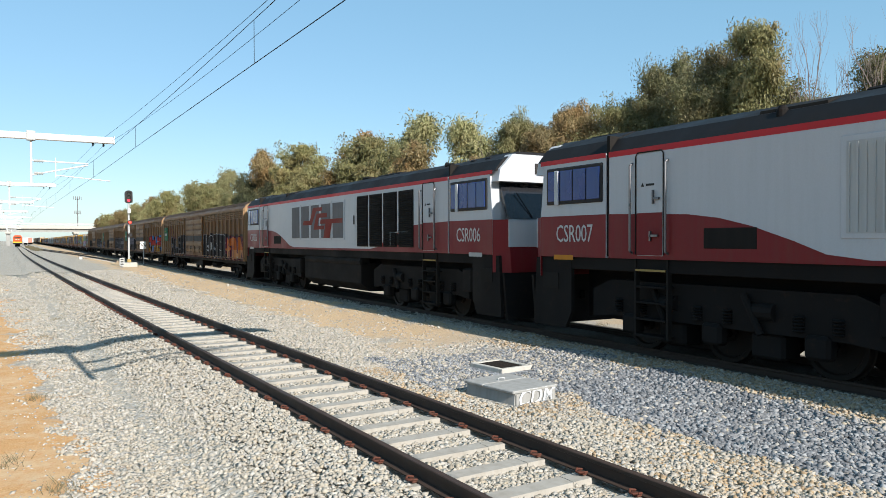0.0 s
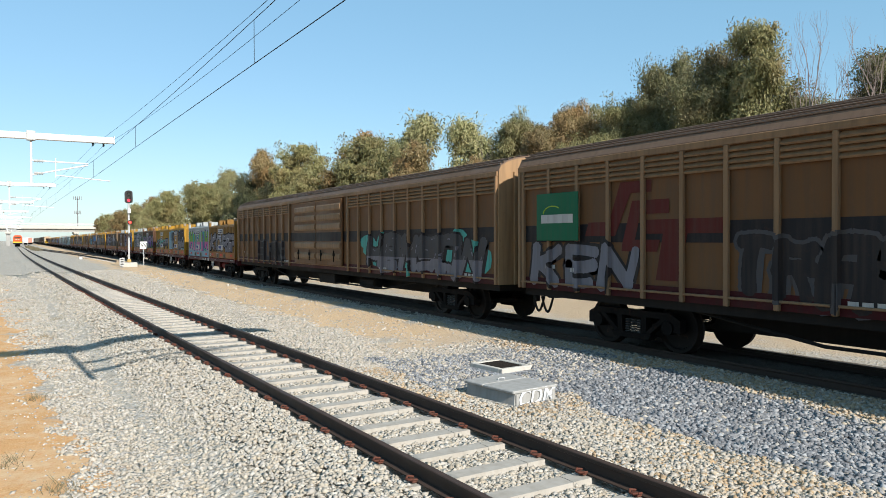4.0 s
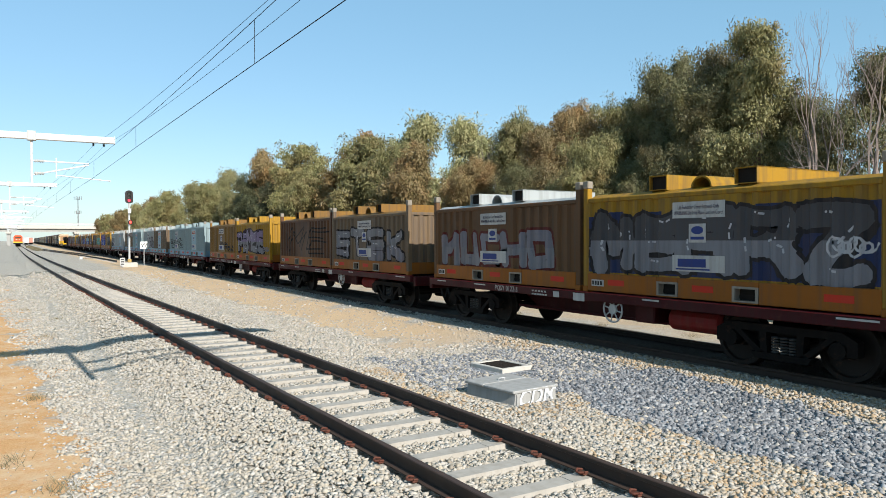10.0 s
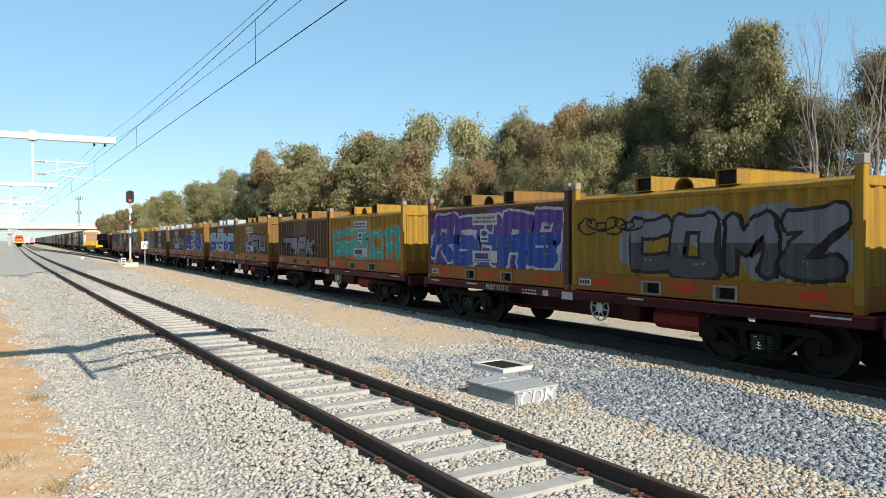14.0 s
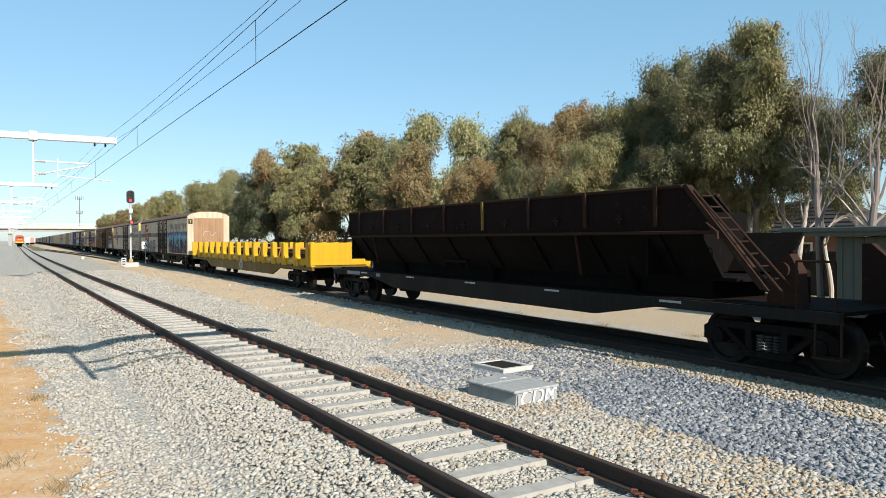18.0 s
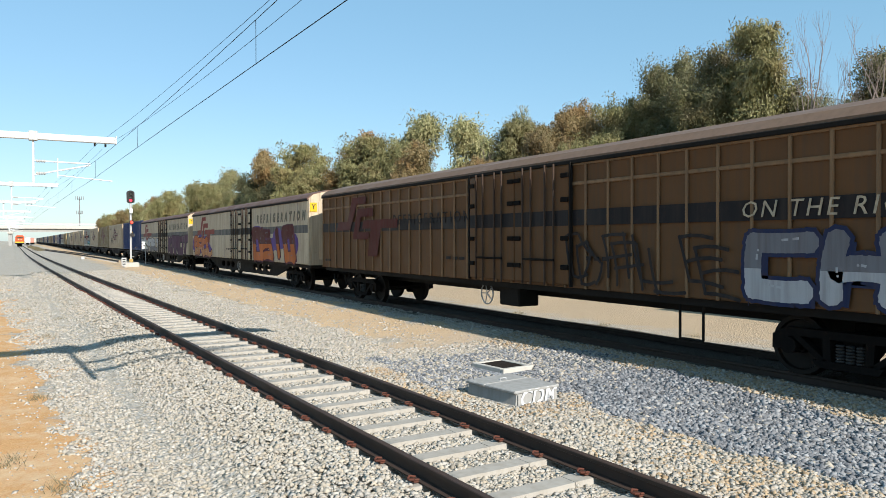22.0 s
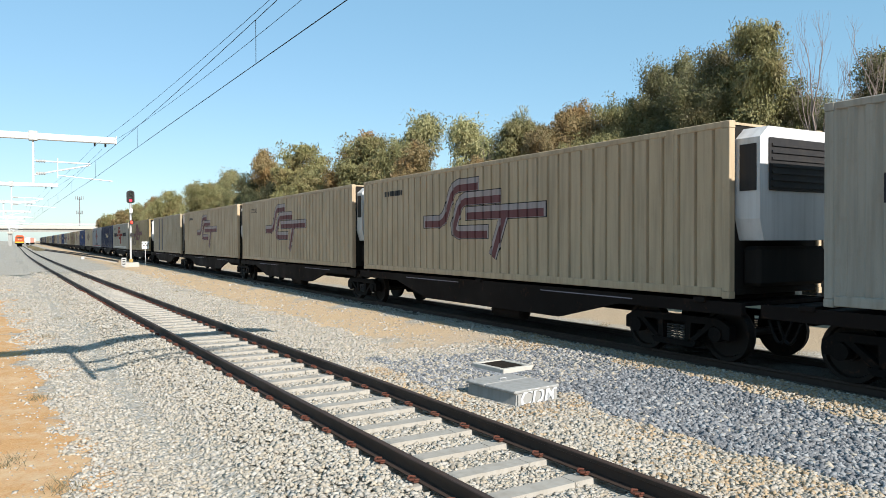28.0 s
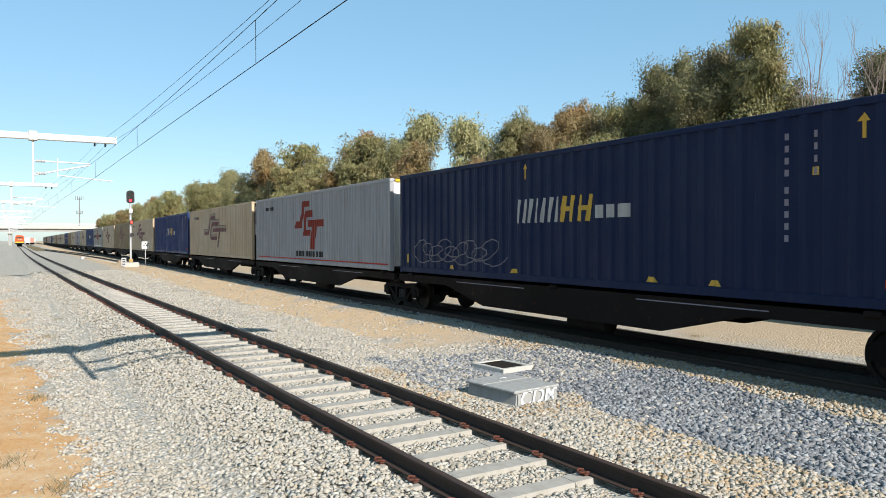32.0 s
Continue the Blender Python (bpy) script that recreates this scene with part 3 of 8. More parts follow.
def leaf_material(name, cols, dry):
    m, nt, b = shader(name, cols[0], 0.55)
    geo, oi = nt.nodes.new("ShaderNodeNewGeometry"), nt.nodes.new("ShaderNodeObjectInfo")
    ramp = nt.nodes.new("ShaderNodeValToRGB")
    e = ramp.color_ramp.elements
    e[0].color, e[1].color = (*cols[0], 1), (*cols[-1], 1)
    for i, c in enumerate(cols[1:-1]):
        e.new((i + 1) / (len(cols) - 1)).color = (*c, 1)
    nt.links.new(geo.outputs["Random Per Island"], ramp.inputs[0])
    patch = noise_tex(nt, coords(nt), 0.55, 3, 0.48, 0.68)
    c = mix_rgb(nt, times(nt, patch, 0.5), ramp.outputs[0], dry)
    tuft = noise_tex(nt, coords(nt), 2.2, 3, 0.35, 0.65)
    c = mix_rgb(nt, times(nt, tuft, 0.32), c, tuple(0.45 * k for k in cols[0]))
    tint = mix_rgb(nt, times(nt, oi.outputs["Random"], 0.35), c, (0.05, 0.055, 0.03))
    nt.links.new(tint, b.inputs["Base Color"])
    b.inputs["Transmission Weight"].default_value = 0.0
    b.inputs["Specular IOR Level"].default_value = 0.35
    tr, mx = nt.nodes.new("ShaderNodeBsdfTranslucent"), nt.nodes.new("ShaderNodeMixShader")
    nt.links.new(tint, tr.inputs["Color"])
    mx.inputs[0].default_value = 0.22
    nt.links.new(b.outputs[0], mx.inputs[1])
    nt.links.new(tr.outputs[0], mx.inputs[2])
    nt.links.new(mx.outputs[0], nt.nodes["Material Output"].inputs["Surface"])
    return m


BARK = painted("grey_brown_bark", (0.13, 0.10, 0.075), (0.05, 0.04, 0.03), 0.7, 0.9)
PALE_BARK = painted("pale_bark", (0.42, 0.37, 0.31), (0.16, 0.12, 0.09), 0.5, 0.85)


def grow(s, p, d, length, rad, depth, r, tips, lift=0.12, wild=0.75, taper=0.62):
    """A branch that wanders, thins and forks; tips gathers the ends of its twigs."""
    for k in range(3):
        q = p + d * length / 3
        s.append((p, q, rad, rad * 0.85, 6 if rad > 0.05 else 4))
        p, rad = q, rad * 0.85
        d = (d + Vector((r.uniform(-0.3, 0.3), r.uniform(-0.3, 0.3), r.uniform(-0.12, 0.2) + lift))).normalized()
        if depth and k == 1 and r.random() < 0.6:
            e = (d + Vector((r.uniform(-1, 1), r.uniform(-1, 1), r.uniform(-0.3, 0.5)))).normalized()
            grow(s, p, e, length * 0.55, rad * 0.5, depth - 1, r, tips, lift, wild, taper)
    if depth == 0:
        tips.append(p)
        return
    for _ in range(r.choice((2, 2, 3))):
        e = (d + wild * Vector((r.uniform(-1, 1), r.uniform(-1, 1), r.uniform(-0.5, 0.6)))).normalized()
        grow(s, p, e, length * 0.72, rad * taper, depth - 1, r, tips, lift, wild, taper)


class Tree:
    """A forked trunk whose branches end in rounded tufts of leaf clumps, with gaps between them."""

    def __init__(self, seed, height, limbs, base, spread, depth=2, tuft=0.085, leaves=110, clumps=10, lift=0.12, wild=0.75, taper=0.62):
        r = random.Random(seed)
        segs, tips = [[]], []
        p, d, rad = Vector((0, 0, 0)), Vector((r.uniform(-0.15, 0.15), r.uniform(-0.15, 0.15), 1)).normalized(), 0.15
        nodes = []
        while p.z < max(10 * base, 5.0):
            q = p + d * 0.7
            segs[0].append((p, q, rad, rad * 0.94, 8))
            rad, p = rad * 0.94, q
            if p.z > 10 * base:
                nodes.append((p, rad))
            d = (d + Vector((r.uniform(-0.15, 0.15), r.uniform(-0.15, 0.15), 0.12))).normalized()
        for i in range(limbs):
            a = 2.4 * i + r.uniform(-0.4, 0.4)
            t = i / max(1, limbs - 1)
            e = (Vector((math.cos(a), math.sin(a), 0)) * (0.12 + 0.9 * t) + Vector((0, 0, 1.0 - 0.6 * t)) + 0.3 * d).normalized()
            segs.append([])
            p, w = nodes[int((len(nodes) - 1) * (1 - t) + 0.5)]
            grow(segs[-1], p, e, 2.2 - 0.3 * t, w * r.uniform(0.45, 0.7), depth, r, tips, lift * (1 - 1.4 * t), wild, taper)
        top = max(q.z for q in tips)
        wide = sorted(math.hypot(q.x, q.y) for q in tips)[-3]
        R = height * tuft
        fz, fx = (height - (0.8 * R if leaves else 0)) / top, (height * spread - (0.5 * R if leaves else 0)) / wide

        def fit(v):
            return Vector((v.x * fx, v.y * fx, v.z * fz))
        self.trunk, self.limbs, self.sprays = Shape(), [], []
        for i, sg in enumerate(segs):
            s = self.trunk if i == 0 else Shape()
            for m, q, w, w2, n in sg:
                s.tube(fit(m), fit(q), w, n, w2)
            if i:
                self.limbs.append(s)
        for q in tips if leaves else ():
            c, RR = fit(q), R * r.uniform(0.7, 1.35)
            for _ in range(clumps):
                v = Vector((r.gauss(0, 1), r.gauss(0, 1), r.gauss(0.05, 1))).normalized() * r.uniform(0.3, 1.0) * (1.35 if r.random() < 0.15 else 1.0)
                e = c + Vector((v.x, v.y, v.z * 0.85)) * RR
                self.sprays.append((e, RR * r.uniform(0.15, 0.29), int(leaves * r.uniform(0.5, 1.5)), v))


def leaf_mesh(t, leaf, seed, sag=0.5):
    """All leaves of a crown: narrow leaves that hang from the clumps and face outwards."""
    g = np.random.default_rng(seed)
    n = np.array([k for _, _, k, _ in t.sprays])
    c = np.repeat(np.array([tuple(e) for e, _, _, _ in t.sprays]), n, axis=0)
    out = np.repeat(np.array([tuple(v) for _, _, _, v in t.sprays]), n, axis=0)
    size = np.repeat(np.array([s for _, s, _, _ in t.sprays]), n)
    N = len(c)
    o = np.clip(g.normal(size=(N, 3)), -1.7, 1.7) * np.array([1, 1, 1.0])
    c = c + o * size[:, None]
    c[:, 2] -= sag * size * (o[:, 0] ** 2 + o[:, 1] ** 2) * 0.3
    h = np.stack([g.uniform(-1, 1, N), g.uniform(-1, 1, N), g.uniform(-2.2, 0.2, N)], -1)
    h /= np.linalg.norm(h, axis=1)[:, None]
    face = out * 1.5 + o * 0.6 + g.normal(size=(N, 3)) * 0.55
    w = np.cross(h, face)
    w /= np.linalg.norm(w, axis=1)[:, None]
    L = (leaf * g.uniform(0.7, 1.5, N))[:, None]
    v = np.stack([c, c + h * L * 0.45 + w * L * 0.15, c + h * L, c + h * L * 0.45 - w * L * 0.15], 1).reshape(-1, 3)
    me = bpy.data.meshes.new("crown")
    me.vertices.add(4 * N)
    me.vertices.foreach_set("co", v.reshape(-1))
    me.loops.add(4 * N)
    me.loops.foreach_set("vertex_index", np.arange(4 * N, dtype=np.int32))
    me.polygons.add(N)
    me.polygons.foreach_set("loop_start", (4 * np.arange(N)).astype(np.int32))
    me.update(calc_edges=True)
    me.validate()
    return me


def make_tree(name, label, t, leafmat, bark, leaf=0.0, seed=1):
    e = thing(name, label, "tree", "trees along the line")
    part("trunk", t.trunk, bark, e)
    for s in t.limbs:
        part("limb", s, bark, e)
    if leaf:
        me = leaf_mesh(t, leaf, seed)
        me.materials.append(leafmat)
        part("crown", me, None, e)
    return e


def build_trees():
    olive = leaf_material("olive_gum_leaves", [(0.155, 0.155, 0.058), (0.23, 0.22, 0.09), (0.31, 0.28, 0.125), (0.18, 0.175, 0.066)], (0.31, 0.19, 0.085))
    tallgreen = leaf_material("grey_green_gum_leaves", [(0.12, 0.125, 0.05), (0.17, 0.165, 0.07), (0.21, 0.195, 0.09), (0.14, 0.14, 0.056)], (0.22, 0.14, 0.07))
    brown = leaf_material("browning_gum_leaves", [(0.16, 0.13, 0.055), (0.25, 0.185, 0.08), (0.30, 0.205, 0.092), (0.19, 0.155, 0.063)], (0.37, 0.18, 0.07))
    pale = leaf_material("pale_gum_leaves", [(0.23, 0.24, 0.10), (0.34, 0.33, 0.15), (0.42, 0.38, 0.19), (0.27, 0.26, 0.11)], (0.34, 0.26, 0.13))
    dark = leaf_material("dark_gum_leaves", [(0.065, 0.075, 0.038), (0.10, 0.11, 0.052), (0.13, 0.14, 0.065)], (0.14, 0.10, 0.05))
    twig = painted("grey_dead_wood", (0.22, 0.18, 0.16), (0.10, 0.08, 0.07), 0.5, 0.9)
    kinds = {}
    for key, seed, limbs, base, spread, depth, tuft, leaves, clumps, mat, bark, label in (
            ("olive", 3, 9, 0.14, 0.32, 2, 0.088, 130, 14, olive, BARK, "bushy olive-green gum tree beside the railway"),
            ("slim", 17, 8, 0.28, 0.21, 2, 0.062, 80, 9, olive, BARK, "slim tall gum tree with an open crown"),
            ("tall", 8, 8, 0.26, 0.22, 2, 0.07, 95, 11, tallgreen, BARK, "tall olive-green gum tree with drooping leaves"),
            ("brown", 13, 8, 0.14, 0.29, 2, 0.088, 130, 14, brown, BARK, "rounded gum tree with browning leaves"),
            ("pale", 21, 7, 0.15, 0.25, 2, 0.085, 130, 14, pale, PALE_BARK, "pale green gum tree lit by the sun"),
            ("dark", 27, 9, 0.05, 0.38, 2, 0.10, 100, 15, dark, BARK, "dense dark green gum tree"),
            ("thin", 34, 7, 0.30, 0.28, 2, 0.075, 80, 8, tallgreen, PALE_BARK, "open gum tree with bare pale limbs and sparse leaves")):
        kinds[key] = make_tree("gum_tree", label, Tree(seed, 10.0, limbs, base, spread, depth, tuft, leaves, clumps), mat, bark, 0.15 if key in ("olive", "brown") else 0.12, seed)
    for key, seed, limbs, spread, mat, bark, label in (
            ("olive_far", 5, 8, 0.34, olive, BARK, "bushy olive-green gum tree beside the railway"), ("brown_far", 15, 8, 0.33, brown, BARK, "rounded gum tree with browning leaves"),
            ("pale_far", 23, 7, 0.26, pale, PALE_BARK, "pale green gum tree lit by the sun"), ("dark_far", 29, 8, 0.38, dark, BARK, "dense dark green gum tree")):
        kinds[key] = make_tree("gum_tree", label, Tree(seed, 10.0, limbs, 0.1, spread, 2, 0.085, 46, 13), mat, bark, 0.21, seed)
    kinds["dead"] = make_tree("dead_tree", "bare dead gum tree with thin grey branches", Tree(41, 10.0, 6, 0.25, 0.27, 4, leaves=0, lift=0.2, wild=0.6, taper=0.8), None, twig)
    rnd = random.Random(2)
    rows = [("thin", 24, 13.7, 8.9), ("dead", 22, 13.9, 9.9), ("dead", 22, 12.2, 9.6), ("thin", 28, 17.2, 7.0), ("thin", 28, 19.4, 9.0), ("slim", 25, 18.3, 11.2), ("thin", 27, 20.6, 10.9), ("thin", 26, 17.3, 8.2),
            ("tall", 24, 20.6, 9.0), ("olive", 26, 21.6, 8.6), ("tall", 29, 26.2, 12.0), ("thin", 26.5, 19.4, 9.8), ("tall", 28, 24.0, 10.6), ("tall", 27, 25.6, 9.8), ("olive", 28, 28.6, 10.0), ("brown", 28, 32.1, 10.4), ("olive", 22.5, 25.2, 7.2),
            ("brown", 26, 32.5, 9.0), ("olive", 29, 39.2, 10.6), ("brown", 25, 38.6, 7.8), ("dark", 30, 34.0, 6.0), ("thin", 23.0, 22.5, 6.6), ("thin", 22.0, 30.0, 6.4), ("dark", 29, 24.0, 5.2)]
    rows += [("pale", 33, 60.8, 14.6), ("pale", 33, 53.3, 13.4), ("brown", 26, 51.6, 10.2), ("olive", 28, 56.2, 11.0), ("olive", 28, 61.0, 12.2), ("brown", 27, 66.2, 13.0), ("olive", 26, 73.6, 12.8),
             ("brown", 25.5, 82.5, 13.2), ("dark", 24, 86.0, 10.4), ("dark", 23.5, 76.0, 8.6), ("olive", 25, 68.0, 9.6), ("olive", 24.5, 97.0, 9.0), ("tall", 25.5, 106.0, 9.8), ("pale", 31, 128.0, 15.0), ("dead", 27, 40.1, 9.4), ("olive", 25, 112.0, 10.6), ("olive", 25, 91.5, 9.4)]
    rows += [(("olive", "pale", "brown", "olive")[k % 4], 24 + (k * 7 % 5) * 0.8, 116 + 9.5 * k, 11.6 + 0.9 * math.sin(k * 2.3) - 0.006 * max(0, k - 6) * 9) for k in range(20)]
    for i, (k, x, y, h) in enumerate(rows):
        s = h / 10.0
        w = s * rnd.uniform(0.85, 1.02) * (1.12 if y > 45 else 1.0)
        o = copy_thing(kinds[k + "_far" if y > 45 and k + "_far" in kinds else k], Matrix.Identity(4))
        o.scale = (w, w, s)
        o.location, o.rotation_euler = (x, y, ground_z(x, y) - 0.05), (0, 0, rnd.uniform(0, 6.28))
    for o in kinds.values():
        for c in o.children_recursive:
            bpy.data.objects.remove(c)
        bpy.data.objects.remove(o)


def build_far_side():
    # dark tile, darkened further to paint in the trees' shade
    tile = painted("shaded_dark_tile", (0.05, 0.044, 0.044), (0.03, 0.025, 0.025), 0.5, 0.8)
    white_roof = painted("pale_sheet_roof", (0.62, 0.62, 0.60), (0.3, 0.28, 0.25), 0.3, 0.5)
    brick = painted("brown_brick", (0.24, 0.14, 0.10), (0.1, 0.07, 0.05), 0.5, 0.9)
    # shed green lowered as well, for shade beneath the trees
    green = painted("shaded_green_sheet", (0.085, 0.105, 0.095), (0.05, 0.05, 0.045), 0.3, 0.6)
    fence_m = painted("dark_fence_sheet", (0.03, 0.032, 0.03), (0.05, 0.045, 0.04), 0.4, 0.7)
    f = thing("boundary_fence", "dark sheet fence behind the trees", "fence")
    for i in range(7, 60):
        y = -6 + 2.4 * i
        part("panel", Shape().prism([(30.2 + (0.03 if k % 2 else 0), y + 0.1 * k) for k in range(25)] + [(30.26, y + 2.4), (30.26, y)], "z", -0.2, 1.75), fence_m, f)
        part("post", Shape().box(30.1, 30.2, y - 0.05, y + 0.05, -0.25, 1.85), fence_m, f)
    sh = thing("lineside_shed", "flat-roofed green-grey sheet metal shed", "shed")
    part("wall", Shape().box(20.2, 26, 3.0, 12.3, -0.2, 2.35, 0.02), green, sh)
    part("roof", Shape().box(19.7, 26.5, 2.4, 13.7, 2.38, 2.62, 0.03), green, sh, "flat roof with a deep fascia")
    part("gutter", Shape().box(19.6, 19.69, 2.4, 13.7, 2.5, 2.63, 0.02), green, sh)
    for i in range(30):
        part("rib", Shape().box(20.17, 20.2, 3.1 + 0.31 * i, 3.14 + 0.31 * i, -0.2, 2.34), green, sh)
    for y, x, mat, h, L in ((22, 38, tile, 4.6, 13), (7, 40, tile, 4.8, 12), (45, 41, white_roof, 4.4, 14), (62, 42, white_roof, 4.2, 12), (80, 42, tile, 4.4, 14), (100, 44, white_roof, 4.4, 14)):
        h_ = thing("house", "single-storey brick house with a pitched roof behind the fence", "house", "houses behind the line")
        part("wall", Shape().box(x, x + 8, y, y + L, -0.3, 2.5), brick, h_)
        ro = part("roof", Shape().add([(x - 0.6, y - 0.6, 2.5), (x + 8.6, y - 0.6, 2.5), (x + 8.6, y + L + 0.6, 2.5), (x - 0.6, y + L + 0.6, 2.5), (x + 4, y + 3.5, h), (x + 4, y + L - 3.5, h)],
                                      [(0, 1, 4), (1, 2, 5, 4), (2, 3, 5), (3, 0, 4, 5), (3, 2, 1, 0)]), mat, h_)
        for k in range(1, 9):
            z = 2.5 + (h - 2.5) * k / 9
            xx = x - 0.6 + 4.6 * k / 9
            part("tile_course", Shape().tube((xx, y - 0.6 + 4.1 * k / 9, z + 0.02), (xx, y + L + 0.6 - 4.1 * k / 9, z + 0.02), 0.05, 5), mat, ro)
        for k in (0.25, 0.7):
            wy = y + L * k
            wd = part("window", Shape().box(x - 0.06, x, wy - 0.8, wy + 0.8, 0.9, 2.1), WHITE_PAINT, h_)
            part("pane", Shape().box(x - 0.07, x - 0.061, wy - 0.7, wy + 0.7, 1.0, 2.0), LENS_DARK, wd)
    # overpass down the line
    br = thing("road_overpass", "pale concrete road bridge across all tracks", "bridge")
    z0 = 6.9
    for a, b in ((-90, -5.5), (-5.5, 26), (26, 95)):
        part("girder", Shape().box(a + 0.05, b - 0.05, 436, 438, z0, z0 + 1.5), CONCRETE_GREY, br)
    part("deck", Shape().box(-90, 95, 435, 450, z0 + 1.52, z0 + 2.1), CONCRETE_GREY, br)
    part("parapet", Shape().box(-90, 95, 434.7, 434.98, z0 + 1.7, z0 + 3.4), CONCRETE_PALE, br)
    part("railing", Shape().box(-90, 95, 434.8, 434.9, z0 + 3.9, z0 + 4.6), GREY_STEEL, br)
    for x in range(-88, 95, 4):
        part("railing_post", Shape().box(x - 0.05, x + 0.05, 434.8, 434.9, z0 + 3.4, z0 + 3.9), GREY_STEEL, br)
    for x in (-5.5, 26, -40, 60):
        part("pier", Shape().box(x - 0.9, x + 0.9, 437, 447, -0.3, z0 - 0.9), CONCRETE_GREY, br)
        part("headstock", Shape().box(x - 1.3, x + 1.3, 436, 448, z0 - 0.9, z0 - 0.02), CONCRETE_PALE, br)
    em = thing("bridge_embankment", "earth embankment that carries the road up to the bridge", "embankment")
    part("fill", Shape().prism([(52, -0.3), (95, -0.3), (95, 8.3), (62, 6.8)], "y", 435.5, 449), ORANGE_SOIL, em)
    # phone tower beyond the bridge
    TOWER_GREY = painted("dull_tower_steel", (0.16, 0.165, 0.17), (0.1, 0.1, 0.1), 0.3, 0.6)
    tw = thing("phone_tower", "slim grey phone tower with antennas", "tower")
    part("pole", Shape().tube((38, 620, -0.3), (38, 620, 36), 0.5, 10, 0.3), TOWER_GREY, tw)
    for z, r in ((34, 1.6), (23, 1.3)):
        part("platform", Shape().lathe([(-0.2, 1.0), (0.2, 1.0)], (38, 620, z), "z", 12), TOWER_GREY, tw)
        for k in range(6):
            a = k * 1.047
            part("antenna", Shape().box(38 + r * math.cos(a) * 1.6 - 0.2, 38 + r * math.cos(a) * 1.6 + 0.2, 620 + r * math.sin(a) - 0.2, 620 + r * math.sin(a) + 0.2, z - 0.4, z + 2.2), TOWER_GREY, tw)
    # another train waiting on the far line
    orange = painted("orange_paint", (0.48, 0.075, 0.02), (0.2, 0.06, 0.03), 0.3, 0.5)
    yellow = painted("dull_yellow", (0.62, 0.42, 0.04), (0.2, 0.13, 0.04), 0.3, 0.5)
    lo = thing("orange_locomotive", "orange diesel locomotive standing in the distance", "locomotive")
    lo.matrix_basis = pose(-0.9, 300, 0.15)
    part("frame", Shape().box(-1.45, 1.45, 0, 18, 0.9, 1.35, 0.05), BLACK, lo)
    part("nose", Shape().prism([(-1.4, 1.36), (1.4, 1.36), (1.4, 2.3), (1.1, 2.9), (-1.1, 2.9), (-1.4, 2.3)], "y", 0.3, 2.2), orange, lo)
    part("cab", Shape().prism([(-1.4, 1.36), (1.4, 1.36), (1.4, 3.5), (0.9, 4.1), (-0.9, 4.1), (-1.4, 3.5)], "y", 2.2, 5), orange, lo)
    part("hood", Shape().box(-1.1, 1.1, 5.02, 17.5, 1.36, 3.9, 0.1), orange, lo)
    part("stripe", Shape().box(-1.42, 1.42, 0.26, 0.29, 1.4, 1.8), yellow, lo)
    part("windscreen", Shape().box(-1.0, 1.0, 2.17, 2.195, 3.0, 3.5), LENS_DARK, lo)
    for x in (-0.4, 0.4):
        part("headlight", Shape().lathe([(0.26, 0.0), (0.26, 0.14), (0.3, 0.14)], (x, 0, 2.6), "y", 10), WHITE_PAINT, lo)
    for y in (2, 4, 6, 12, 14, 16):
        part("wheelset", Shape().lathe([(-0.8, 0.46), (0.8, 0.46)], (0, y, 0.46), "x", 14), BLACK, lo)
    for k, (x, y, c) in enumerate(((2.5, 470, (0.5, 0.5, 0.5)), (4.8, 500, (0.42, 0.2, 0.15)), (6.0, 540, (0.5, 0.48, 0.44)))):
        wg = thing("stabled_wagon", "box wagon stabled far down the yard", "wagon", "stabled wagons")
        wg.matrix_basis = pose(x, y, 0.1)
        part("body", Shape().box(-1.3, 1.3, 0, 15, 1.0, 3.9, 0.06), painted("stabled_paint", c, amount=0.4), wg)
        part("roof", Shape().prism([(-1.32, 3.9), (1.32, 3.9), (0.8, 4.15), (-0.8, 4.15)], "y", 0, 15), GREY_STEEL, wg)
        for yy in (2, 4, 11, 13):
            part("wheelset", Shape().lathe([(-0.8, 0.45), (0.8, 0.45)], (0, yy, 0.45), "x", 12), BLACK, wg)
    # low scrub along the cess
    scrub = Shape()
    r = random.Random(9)
    for _ in range(240):
        y = r.uniform(180, 300)
        x = 0.9 + near_x(y) + r.uniform(1.0, 2.2)
        for _ in range(14):
            b = Vector((x + r.gauss(0, 0.3), y + r.gauss(0, 0.6), r.uniform(-0.05, 0.4)))
            d = Vector((r.uniform(-1, 1), r.uniform(-1, 1), r.uniform(0, 1))) * 0.2
            scrub.add([tuple(b), tuple(b + d), tuple(b + Vector((0.1, 0.1, 0.15)))], [(0, 1, 2)])
    tagged(part("low_scrub", scrub, leaf_material("dry_scrub", [(0.10, 0.09, 0.05), (0.2, 0.16, 0.09)], (0.2, 0.14, 0.08))), "dry low scrub between the far tracks", "scrub", kind="stuff")
    tufts = Shape()
    for x, y in ((0.55, 21.3), (0.2, 13.2), (-0.2, 9.5), (0.35, 8.2), (1.0, 26), (12.9, 14), (13.4, 9), (13.1, 18), (14, 12), (5.9, 34), (6.1, 52), (0.1, 30)):
        for _ in range(60):
            b = Vector((x + r.gauss(0, 0.1), y + r.gauss(0, 0.12), ground_z(x, y)))
            d = Vector((r.uniform(-0.1, 0.1), r.uniform(-0.1, 0.1), r.uniform(0.04, 0.14)))
            tufts.add([tuple(b), tuple(b + Vector((0.008, 0, 0))), tuple(b + d)], [(0, 1, 2)])
